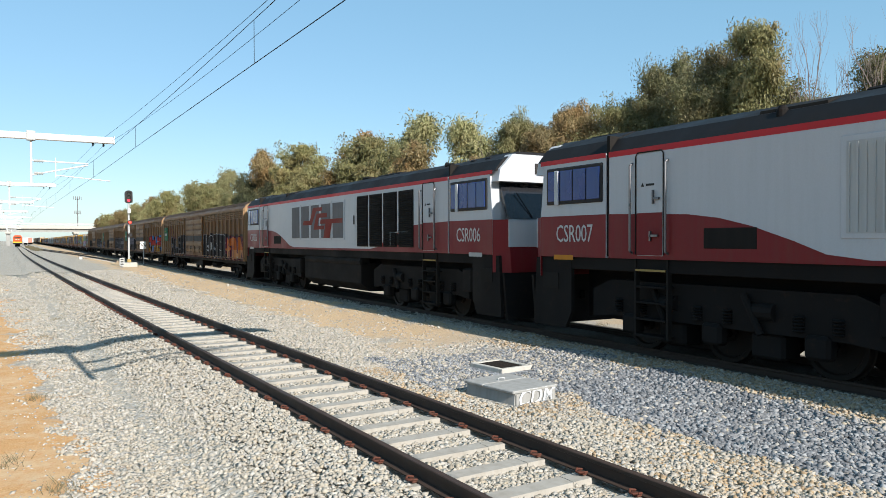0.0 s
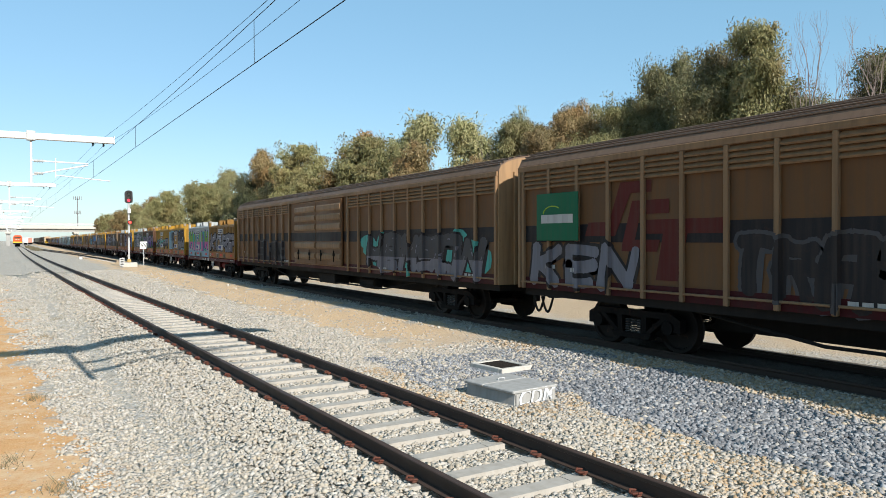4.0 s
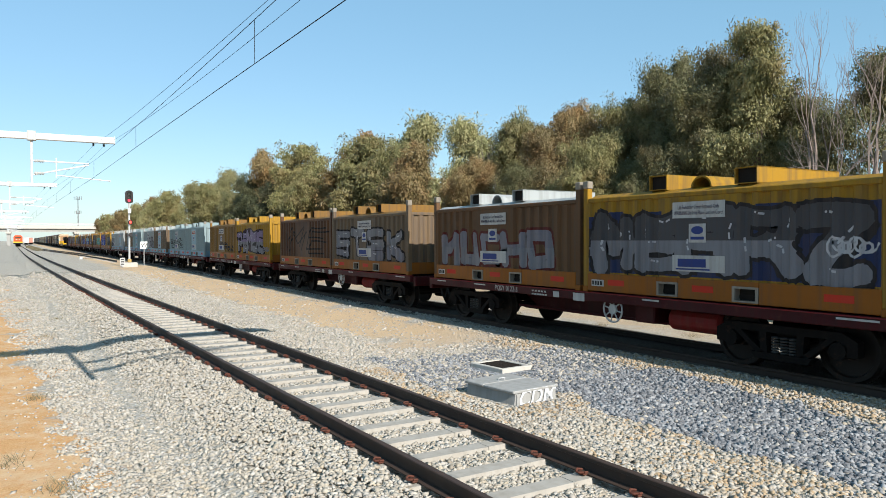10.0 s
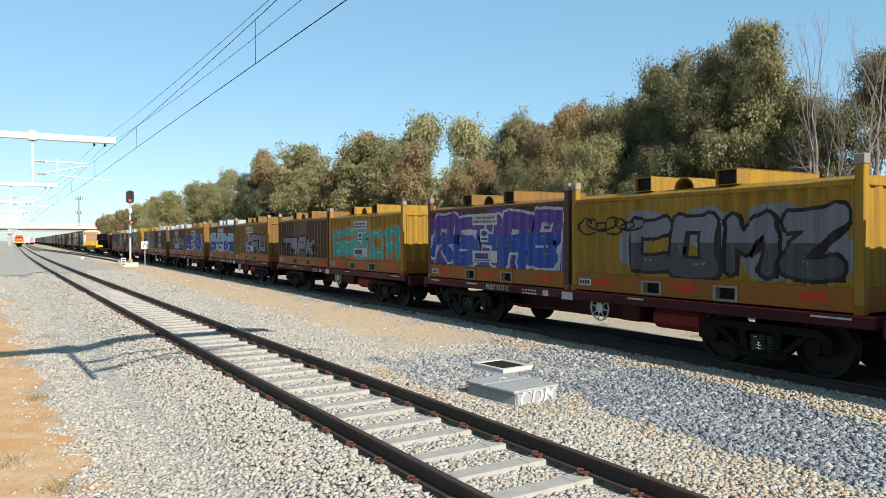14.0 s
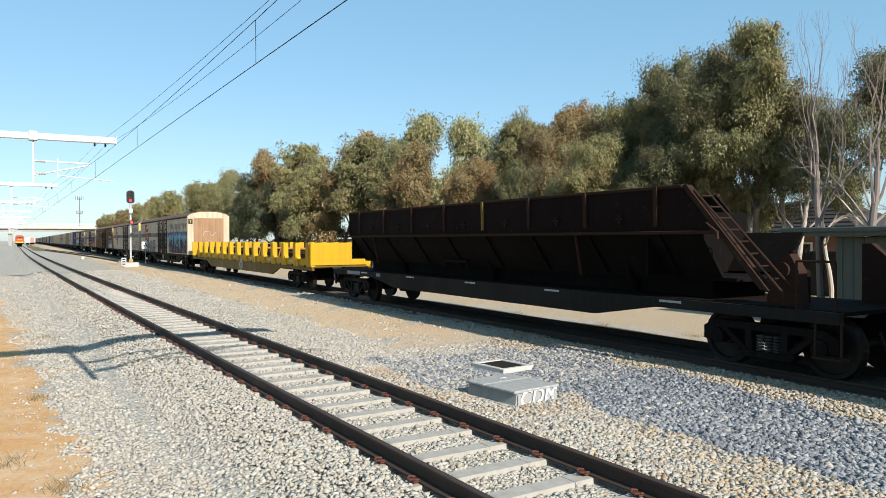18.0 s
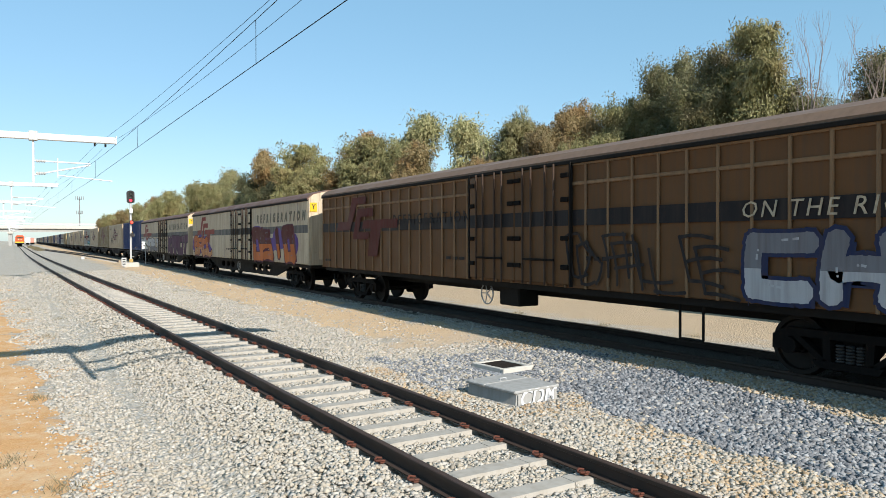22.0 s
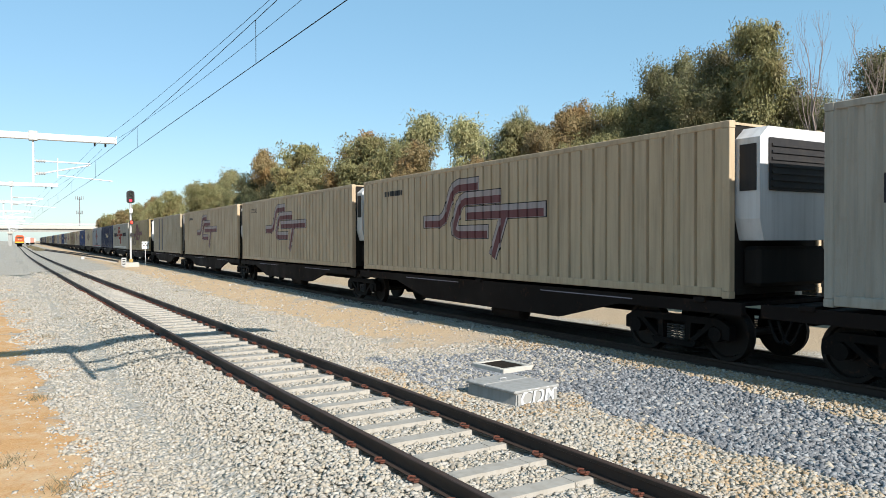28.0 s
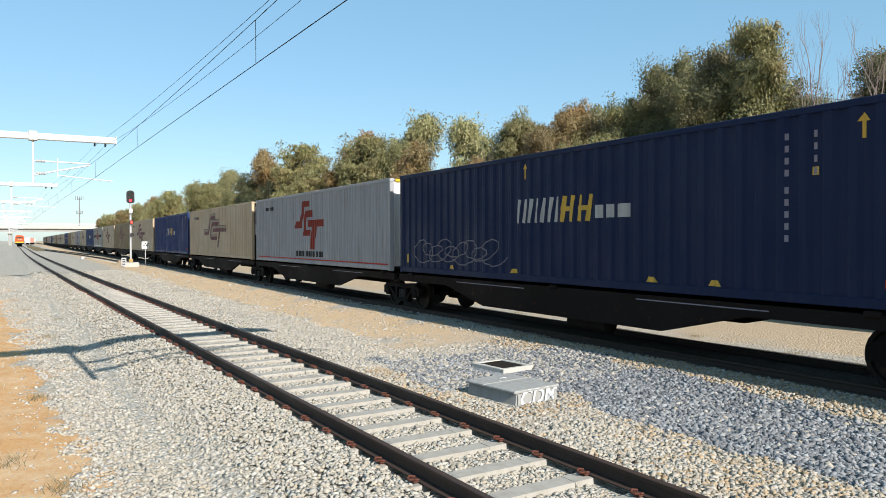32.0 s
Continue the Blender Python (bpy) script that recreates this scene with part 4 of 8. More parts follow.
    tagged(part("dry_weeds", tufts, leaf_material("dry_weed", [(0.13, 0.11, 0.06), (0.25, 0.2, 0.11)], (0.3, 0.22, 0.12))), "small dry weeds on the bare soil", "weeds", kind="stuff")


build_ground()
build_stones()
build_tracks()
build_lineside()
build_overhead()
build_trees()
build_far_side()
# ---- the train: every vehicle and container runs on one line at a steady 24 m/s ----
SPEED = 24.0
MOVING = []      # (thing, where its front stands at the start)
WHEELS = []      # wheelsets, turned in motions()
SIDE_TEXT = (90, 0, -90)


def runs(ob, s):
    MOVING.append((ob, s))
    return ob


def paint(name, c, amount=0.5, rust=0.25, rough=0.55, dirt=(0.07, 0.05, 0.035)):
    c = tuple(0.84 * v ** 1.18 for v in c)
    return painted(name, c, dirt, amount, rough, rust=(0.15, 0.065, 0.03), rust_amount=rust)


DEEP_RED = paint("deep_red_underframe", (0.085, 0.008, 0.013), 0.55, 0.15, dirt=(0.014, 0.011, 0.009))
ORANGE_SILL = paint("orange_base_rail", (0.34, 0.13, 0.014), 0.5, 0.2)
BOGIE_GREY = paint("bogie_steel", (0.014, 0.0125, 0.012), 0.6, 0.2, 0.75, dirt=(0.014, 0.011, 0.009))
WHEEL_STEEL = paint("wheel_steel", (0.026, 0.021, 0.018), 0.4, 0.3, 0.6, dirt=(0.014, 0.011, 0.009))
TREAD = painted("bright_tread", (0.35, 0.34, 0.33), (0.2, 0.18, 0.16), 0.2, 0.35, metal=0.8)
REFLECT_RED = paint("red_reflector", (0.58, 0.055, 0.025), 0.2, 0.05)
SIGN_WHITE = paint("sign_white", (0.56, 0.55, 0.53), 0.45, 0.1)
SIGN_BLUE = paint("sign_blue", (0.05, 0.08, 0.26), 0.2, 0.05)
SIGN_GREY = paint("faded_print", (0.33, 0.31, 0.36), 0.2, 0.05)
RUBBER = painted("black_rubber", (0.012, 0.012, 0.012), (0.04, 0.035, 0.03), 0.3, 0.6)

# bogie: cast side frames, bolster, springs, wheelsets
wheel_me = Shape()
for sx in (-1, 1):
    wheel_me.lathe([(sx * 0.68, 0.49), (sx * 0.70, 0.465), (sx * 0.82, 0.455), (sx * 0.82, 0.39), (sx * 0.775, 0.37), (sx * 0.765, 0.14), (sx * 0.82, 0.12), (sx * 0.83, 0.0)], (0, 0, 0), "x", 26)
wheel_me.lathe([(-0.98, 0.07), (0.98, 0.07)], (0, 0, 0), "x", 10)
for sx in (-1, 1):
    for k in range(3):
        a = k * 2.094
        wheel_me.box(sx * 0.985 - 0.01, sx * 0.985 + 0.01, 0.04 * math.cos(a) - 0.012, 0.04 * math.cos(a) + 0.012, 0.04 * math.sin(a) - 0.012, 0.04 * math.sin(a) + 0.012)
wheel_me = wheel_me.mesh("wheelset", WHEEL_STEEL)


def side_frame(sx):
    s = Shape()
    x0, x1 = (-1.08, -0.92) if sx < 0 else (0.92, 1.08)
    s.prism([(-1.18, 0.40), (-1.18, 0.62), (-0.95, 0.74), (0.95, 0.74), (1.18, 0.62), (1.18, 0.40), (1.02, 0.40), (1.02, 0.55), (0.85, 0.62), (-0.85, 0.62), (-1.02, 0.55), (-1.02, 0.40)], "x", x0, x1)
    for k in (-1, 1):
        s.prism([(k * 0.72, 0.62), (k * 0.86, 0.62), (k * 0.42, 0.28), (k * 0.28, 0.28)], "x", x0, x1)
        s.prism([(k * 0.26, 0.62), (k * 0.38, 0.62), (k * 0.36, 0.28), (k * 0.24, 0.28)], "x", x0, x1)
        s.lathe([(x0 - 0.03, 0.13), (x1, 0.13)], (0, k * 0.9, 0.47), "x", 12)
    s.prism([(-0.44, 0.20), (0.44, 0.20), (0.52, 0.30), (-0.52, 0.30)], "x", x0 - 0.02, x1)
    return s.mesh("side_frame", BOGIE_GREY)


def spring_nest(sx):
    s = Shape()
    for y in (-0.15, 0.0, 0.15):
        for k in range(6):
            s.lathe([(0.30 + k * 0.045, 0.055), (0.315 + k * 0.045, 0.066), (0.33 + k * 0.045, 0.055)], (sx * 1.0, y, 0), "z", 10)
    return s.mesh("spring_nest", paint("spring_steel", (0.10, 0.095, 0.09), 0.5, 0.2, 0.6, dirt=(0.02, 0.017, 0.015)))


FRAMES = {k: side_frame(k) for k in (-1, 1)}
SPRINGS = {k: spring_nest(k) for k in (-1, 1)}
BOLSTER = Shape().box(-0.95, 0.95, -0.17, 0.17, 0.45, 0.72, 0.03).box(-0.35, 0.35, -0.35, 0.35, 0.60, 0.82, 0.03).mesh("bogie", BOGIE_GREY)


def add_bogie(parent, y):
    b = part("bogie", BOLSTER, None, parent)
    b.location = (0, y, 0)
    for k in (-1, 1):
        part("side_frame", FRAMES[k], None, b)
        part("spring_nest", SPRINGS[k], None, b)
    for d in (-0.9, 0.9):
        w = part("wheelset", wheel_me, None, b)
        w.location = (0, d, 0.455)
        WHEELS.append(w)
    return b


def add_coupler(parent, y, way):
    """Knuckle coupler and hanging air hose at an end; way: -1 at the front, 1 at the rear."""
    s = Shape().box(-0.08, 0.08, min(y, y + way * 0.42), max(y, y + way * 0.42), 0.72, 0.92, 0.02)
    s.box(-0.16, 0.14, min(y + way * 0.38, y + way * 0.58), max(y + way * 0.38, y + way * 0.58), 0.67, 0.97, 0.05)
    part("coupler", s, BOGIE_GREY, parent)
    pts = [(-0.35, y + way * (0.05 + 0.42 * k / 8), 0.72 - 0.36 * math.sin(math.pi * k / 8)) for k in range(9)]
    part("air_hose", Shape().path(pts, 0.028, 6), RUBBER, parent)


def corrugation(y0, y1, pitch, depth, flats=(), cut=(0.15, 0.32, 0.68, 0.85)):
    """Break points (y, inset) of a trapezoid sheet; flat stretches stay proud."""
    out = [(y0, 0.0)]
    n = int((y1 - y0) / pitch)
    p = (y1 - y0) / n
    for i in range(n):
        a = y0 + i * p
        if any(f0 < a + p * 0.5 < f1 for f0, f1 in flats):
            continue
        out += [(a + cut[0] * p, 0.0), (a + cut[1] * p, depth), (a + cut[2] * p, depth), (a + cut[3] * p, 0.0)]
    return out + [(y1, 0.0)]


def inset_at(brk, y):
    for (a, p), (b, q) in zip(brk, brk[1:]):
        if a <= y <= b:
            return p + (q - p) * (y - a) / max(1e-9, b - a)
    return 0.0


def sheet(brk, x, z0, z1, way=-1, thick=0.03):
    """A corrugated wall; way -1 faces the near side."""
    d = max(p for _, p in brk)
    prof = [(x - way * p, y) for y, p in brk] + [(x - way * (d + thick), brk[-1][0]), (x - way * (d + thick), brk[0][0])]
    return Shape().prism(prof, "z", z0, z1)


def end_sheet(brk, y, z0, z1, way=-1, thick=0.03):
    d = max(p for _, p in brk)
    prof = [(x, y - way * p) for x, p in brk] + [(brk[-1][0], y - way * (d + thick)), (brk[0][0], y - way * (d + thick))]
    return Shape().prism(prof, "z", z0, z1)


def clip_poly(poly, a, b):
    """The part of a convex outline (y, z) between two heights of y."""
    for lim, sgn in ((a, 1), (b, -1)):
        out = []
        for i, p in enumerate(poly):
            q = poly[(i + 1) % len(poly)]
            ip, iq = (p[0] - lim) * sgn >= 0, (q[0] - lim) * sgn >= 0
            if ip:
                out.append(p)
            if ip != iq:
                t = (lim - p[0]) / (q[0] - p[0])
                out.append((lim, p[1] + t * (q[1] - p[1])))
        poly = out
        if len(poly) < 3:
            return []
    return poly


def drape(polys, brk, x, lift):
    """Convex outlines (y, z) laid as paint over a corrugated wall that faces -x."""
    s = Shape()
    for num, poly in enumerate(polys):
        up = lift + 0.0001 * (num % 12)
        lo, hi = min(p[0] for p in poly), max(p[0] for p in poly)
        for (a, p), (b, q) in zip(brk, brk[1:]):
            if b <= lo or a >= hi or b - a < 1e-6:
                continue
            c = clip_poly(poly, a, b)
            if len(c) < 3:
                continue
            n = len(s.v)
            s.v += [(x + p + (q - p) * (y - a) / (b - a) - up, y, z) for y, z in c]
            s.f.append(tuple(range(n, n + len(c))))
    return s


def stroke(p, q, w):
    (a, b), (c, d) = p, q
    L = math.hypot(c - a, d - b) or 1
    nx, ny = -(d - b) / L * w / 2, (c - a) / L * w / 2
    ex, ey = (c - a) / L * w * 0.3, (d - b) / L * w * 0.3
    return [(a + nx - ex, b + ny - ey), (c + nx + ex, d + ny + ey), (c - nx + ex, d - ny + ey), (a - nx - ex, b - ny - ey)]


SPRAY = {}


def spray(name):
    cols = dict(white=(0.58, 0.58, 0.60), black=(0.02, 0.02, 0.025), silver=(0.25, 0.245, 0.28), cyan=(0.12, 0.36, 0.50), blue=(0.05, 0.12, 0.42), purple=(0.16, 0.09, 0.34),
                lilac=(0.30, 0.24, 0.36), pink=(0.62, 0.22, 0.42), red=(0.48, 0.05, 0.05), orange=(0.62, 0.20, 0.05), yellow=(0.70, 0.52, 0.08), green=(0.06, 0.20, 0.09), teal=(0.10, 0.42, 0.38),
                maroon=(0.14, 0.03, 0.07), peach=(0.62, 0.33, 0.16), grey=(0.10, 0.10, 0.11), sky=(0.32, 0.52, 0.62), brownred=(0.14, 0.022, 0.02), charcoal=(0.03, 0.03, 0.036), azure=(0.06, 0.26, 0.55), plum=(0.06, 0.016, 0.05), mulberry=(0.125, 0.04, 0.105), lime=(0.25, 0.42, 0.12), navy=(0.03, 0.05, 0.13), ochre=(0.40, 0.22, 0.04), ghost=(0.27, 0.27, 0.295))
    if name not in SPRAY:
        SPRAY[name] = paint("spray_" + name, cols[name], 0.5, 0.12, 0.6)
    return SPRAY[name]


def bow(p, q, w, bend):
    """A thick curved stroke with round ends, as convex pieces."""
    (a, b), (c, d) = p, q
    L = math.hypot(c - a, d - b) or 1
    nx, ny = -(d - b) / L, (c - a) / L
    pts = [(a + (c - a) * t + nx * bend * 4 * t * (1 - t), b + (d - b) * t + ny * bend * 4 * t * (1 - t)) for t in (0, 0.33, 0.67, 1)]
    out = [stroke(m, n, w) for m, n in zip(pts, pts[1:])]
    return out + [blob(*pts[0], w * 0.55, w * 0.55, 9), blob(*pts[-1], w * 0.55, w * 0.55, 9)]


def blob(cy, cz, ry, rz, n=14, r=None):
    return [(cy + ry * math.cos(2 * math.pi * i / n) * (1 + (r.uniform(-0.15, 0.15) if r else 0)), cz + rz * math.sin(2 * math.pi * i / n)) for i in range(n)]


# block letters on a grid of three by three points: strokes parted by blanks, points by dashes
LETTERS = dict(A="00-02-22-20 01-21", B="00-02-22-20-00 01-21", C="22-02-00-20", D="00-02-12-21-10-00", E="22-02-00-20 01-21", F="22-02-00 01-21", G="22-02-00-20-21-11", H="00-02 20-22 01-21",
               I="10-12", J="02-22-20-00-01", K="00-02 22-01-20", L="02-00-20", M="00-02-11-22-20", N="00-02-20-22", O="00-02-22-20-00", P="00-02-22-21-01", R="00-02-22-21-01 11-20", S="22-02-01-21-20-00",
               T="02-22 12-10", U="02-00-20-22", V="02-10-22", W="02-00-11-20-22", X="00-22 02-20", Y="02-11-22 11-10", Z="02-22-00-20")


def strokes(letter):
    """The straight strokes of a block letter as pairs of grid points."""
    out = []
    for line in LETTERS[letter].split():
        p = [(int(q[0]), int(q[1])) for q in line.split("-")]
        out += list(zip(p, p[1:]))
    return out


def cut_z(polys, z, above=True):
    """The pieces of outlines above or below a height."""
    out = []
    for p in polys:
        q = clip_poly([(b, a) for a, b in p], *((z, 1e3) if above else (-1e3, z)))
        if len(q) > 2:
            out.append([(b, a) for a, b in q])
    return out


def graffiti(parent, seed, brk, x, y0, y1, z0, z1, fill, line, back="", accent="", word="SOME", fat=0.30, label="", drips=0):
    """A sprayed piece: interlocked letter-like shapes with an outline, a cloud behind, two tones and highlights."""
    r = random.Random(seed)
    W, H = (y1 - y0) / len(word), z1 - z0
    fills, rims, cloud, marks, cracks, thin = [], [], [], [], [], []
    slant, style = r.uniform(-0.12, 0.12), 0.7 * r.random()
    for i, ch in enumerate(word):
        a = y1 - (i + 1) * W
        pts = {}
        drop = r.uniform(-0.05, 0.05) * H
        for u in range(3):
            for v in range(3):
                pts[u, v] = (a + W * (0.84 - 0.34 * u) + r.uniform(-0.07, 0.07) * W + slant * (v - 1) * W, z0 + H * (0.14 + 0.36 * v) + r.uniform(-0.05, 0.05) * H + drop)
        w = fat * min(W, H * 0.9) * r.uniform(0.9, 1.25)
        for p, q in strokes(ch):
            bend = r.uniform(-0.14, 0.14) * min(W, H) * style
            w2 = w * r.uniform(0.75, 1.2)
            fills += bow(pts[p], pts[q], w2, bend)
            rims += bow(pts[p], pts[q], w2 + 0.12, bend)
            for k in (-0.5, 0.5):
                thin += bow((pts[p][0] + k * w2, pts[p][1] + k * w2 * 0.6), (pts[q][0] + k * w2, pts[q][1] + k * w2 * 0.6), 0.06, bend)
            cracks += [stroke(*[(pts[k][0] - w2 * 0.35, pts[k][1] - 0.08) for k in (p, q)], w2 * 0.9)]
            c = ((pts[p][0] * 0.75 + pts[q][0] * 0.25) - w2 * 0.22, pts[p][1] * 0.75 + pts[q][1] * 0.25 + w2 * 0.2)
            d = (c[0] * 0.65 + pts[q][0] * 0.35, c[1] * 0.65 + pts[q][1] * 0.35)
            marks += bow(c, d, 0.035, bend * 0.3)
        for _ in range(3 if not back.startswith("=") else 0):
            cloud.append(blob(a + W * r.random(), z0 + H * r.uniform(0.2, 0.9), W * r.uniform(0.3, 0.55), H * r.uniform(0.2, 0.4), 12, r))
        for _ in range(drips + 1):
            yy = a + r.random() * W
            rims.append(stroke((yy, z0 + r.random() * H * 0.5), (yy, z0 - 0.10), 0.016))
    mid = z0 + H * r.uniform(0.4, 0.6)
    layers = []
    if back.startswith("="):
        back, cloud = back[1:], [rect(y0 - 0.1 + (y1 - y0 + 0.2) * i / 12, y0 - 0.1 + (y1 - y0 + 0.2) * (i + 1) / 12, z0 - 0.05, z1 + r.uniform(-0.12, 0.14)) for i in range(12)]
    if back:
        layers.append((back, cloud, 0.002))
    layers += [(line, rims + cracks, 0.004), (fill, fills, 0.006)] if fill else [(line, thin, 0.004)]
    if accent:
        low = accent not in ("white", "black")
        layers.append((accent, cut_z(fills, mid, r.random() < 0.5) if low else marks, 0.008))
        if low:
            layers.append(("white" if r.random() < 0.6 else "silver", marks[::2], 0.010))
    for k, (colour, polys, lift) in enumerate(layers):
        polys = [[(min(max(y, brk[0][0] + 0.01), brk[-1][0] - 0.01), min(max(z, z0 - 0.15), z1 + 0.16)) for y, z in p] for p in polys]
        part("sprayed_paint", drape(polys, brk, x, lift), spray(colour), parent, label if k == len(layers) - 1 else "")


def word_piece(parent, seed, brk, x, y0, y1, z0, z1, word, fill, line, rim, back="", accent=""):
    """A sprayed word in heavy letters with two outlines and a cloud behind."""
    r = random.Random(seed)
    thick = (z1 - z0)
    base = text_mesh(word, 1.0, spray(fill), 0.0, 0.0, 1.12)
    us, vs = [v.co.x for v in base.vertices], [v.co.y for v in base.vertices]
    ua, ub, va, vb = min(us), max(us), min(vs), max(vs)
    wob = [r.uniform(-0.05, 0.05) for _ in range(8)]

    def lay(bold, dz=0.0):
        me = text_mesh(word, 1.0, spray(fill), 0.0, 0.0, 1.12, bold)
        out = []
        for f in me.polygons:
            p = []
            for i in f.vertices:
                c = me.vertices[i].co
                u, v = (c.x - ua) / (ub - ua), (c.y - va) / (vb - va)
                k = int(min(max(u, 0), 0.999) * 7)
                p.append((y1 - (y1 - y0) * (u + 0.02 * math.sin(9 * v + 20 * u)), z0 + thick * (v + wob[k]) + dz))
            out.append(p)
        bpy.data.meshes.remove(me)
        return out
    bpy.data.meshes.remove(base)
    layers = []
    if back:
        layers.append((back, [blob(r.uniform(y0, y1), r.uniform(z0 + 0.4 * thick, z1), 0.5, 0.3, 12, r) for _ in range(26)], 0.002))
    body = lay(0.035)
    layers += [(rim, lay(0.105), 0.004), (line, lay(0.085), 0.0055), (fill, body, 0.007)]
    if accent:
        layers.append((accent, cut_z(body, z0 + 0.5 * thick), 0.0085))
    for colour, polys, lift in layers:
        polys = [[(min(max(y, brk[0][0] + 0.01), brk[-1][0] - 0.01), min(max(z, z0 - 0.15), z1 + 0.2)) for y, z in p] for p in polys]
        part("sprayed_paint", drape(polys, brk, x, lift), spray(colour), parent)


def tag_scrawl(parent, seed, brk, x, y0, y1, z0, z1, colour, w=0.03, n=14):
    """A quick scrawl of looped, slanted letters in one line."""
    r = random.Random(seed)
    pts, t = [], 0.0
    turns = max(3, n // 2)
    f1, f2 = r.uniform(0.8, 1.2), r.uniform(0.4, 0.7)
    for i in range(turns * 9 + 1):
        t = i / (turns * 9)
        a = 2 * math.pi * turns * t
        h = 0.5 + 0.34 * math.sin(a) + 0.16 * math.sin(f2 * a + 1.3)
        pts.append((y1 - (y1 - y0) * (t + (0.5 / turns) * f1 * 2 * math.cos(a) + 0.06 * h), z0 + (z1 - z0) * h))
    polys = [[(min(max(y, brk[0][0] + 0.01), brk[-1][0] - 0.01), z) for y, z in stroke(p, q, w)] for p, q in zip(pts, pts[1:])]
    part("sprayed_scrawl", drape(polys, brk, x, 0.009), spray(colour), parent)


def rect(ya, yb, za, zb):
    return [(ya, za), (yb, za), (yb, zb), (ya, zb)]


def bars(y_hi, y_lo, z, h, n, seed):
    """A row of plain bars in place of small writing."""
    r = random.Random(seed)
    out, y = [], y_hi
    step = (y_hi - y_lo) / n
    for i in range(n):
        out.append(rect(y - step * r.uniform(0.6, 0.88), y, z - h / 2, z + h / 2))
        y -= step
    return out


def emblem(yl, yr, z0, z1):
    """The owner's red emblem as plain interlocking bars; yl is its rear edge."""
    def q(*uv):
        return [(yl + (yr - yl) * u, z0 + (z1 - z0) * v) for u, v in uv]
    return [q((0, 0.44), (0.24, 0.44), (0.27, 0.59), (0.03, 0.59)), q((0.17, 0.44), (0.25, 0.44), (0.40, 1.0), (0.29, 1.0)), q((0.30, 0.88), (0.52, 0.88), (0.52, 1.0), (0.30, 1.0)),
            q((0.40, 0.66), (0.64, 0.66), (0.64, 0.80), (0.40, 0.80)), q((0.30, 0.32), (0.39, 0.32), (0.46, 0.80), (0.38, 0.80)), q((0.30, 0.28), (0.56, 0.28), (0.58, 0.40), (0.31, 0.40)),
            q((0.46, 0.46), (1.0, 0.46), (1.0, 0.60), (0.48, 0.60)), q((0.60, 0.46), (0.76, 0.46), (0.70, 0.0), (0.55, 0.0))]


def band_emblem(yl, yr, z0, z1, w, dz=0.0):
    """The same emblem with rounded bends, as bands of a given width."""
    def q(u, v):
        return (yl + (yr - yl) * u, z0 + (z1 - z0) * v + dz)
    out = []
    for line in (((0.0, 0.46), (0.15, 0.46), (0.19, 0.50), (0.215, 0.57), (0.27, 0.84), (0.295, 0.91), (0.335, 0.94), (0.50, 0.94)),
                 ((0.68, 0.75), (0.40, 0.75), (0.365, 0.72), (0.34, 0.65), (0.295, 0.40), (0.30, 0.33), (0.335, 0.30), (0.58, 0.30)),
                 ((0.42, 0.55), (1.0, 0.55)), ((0.73, 0.55), (0.64, 0.03))):
        pts = [q(*p) for p in line]
        out += [stroke(a, b, w) for a, b in zip(pts, pts[1:])] + [blob(*p, w / 2, w / 2, 10) for p in pts[1:-1]]
    return out


def sill_label(parent, y, z, body="", x=-1.285):
    if body:
        t = part("lettering", text_mesh(body, 0.17, SIGN_WHITE, 0.002), None, parent, "white stencilled wagon code")
        t.matrix_basis = pose(x, y, z, *SIDE_TEXT)


# ---- container wagons with pairs of half-height containers ----


CAST_PALE = paint("pale_casting", (0.34, 0.31, 0.26), 0.6, 0.25)


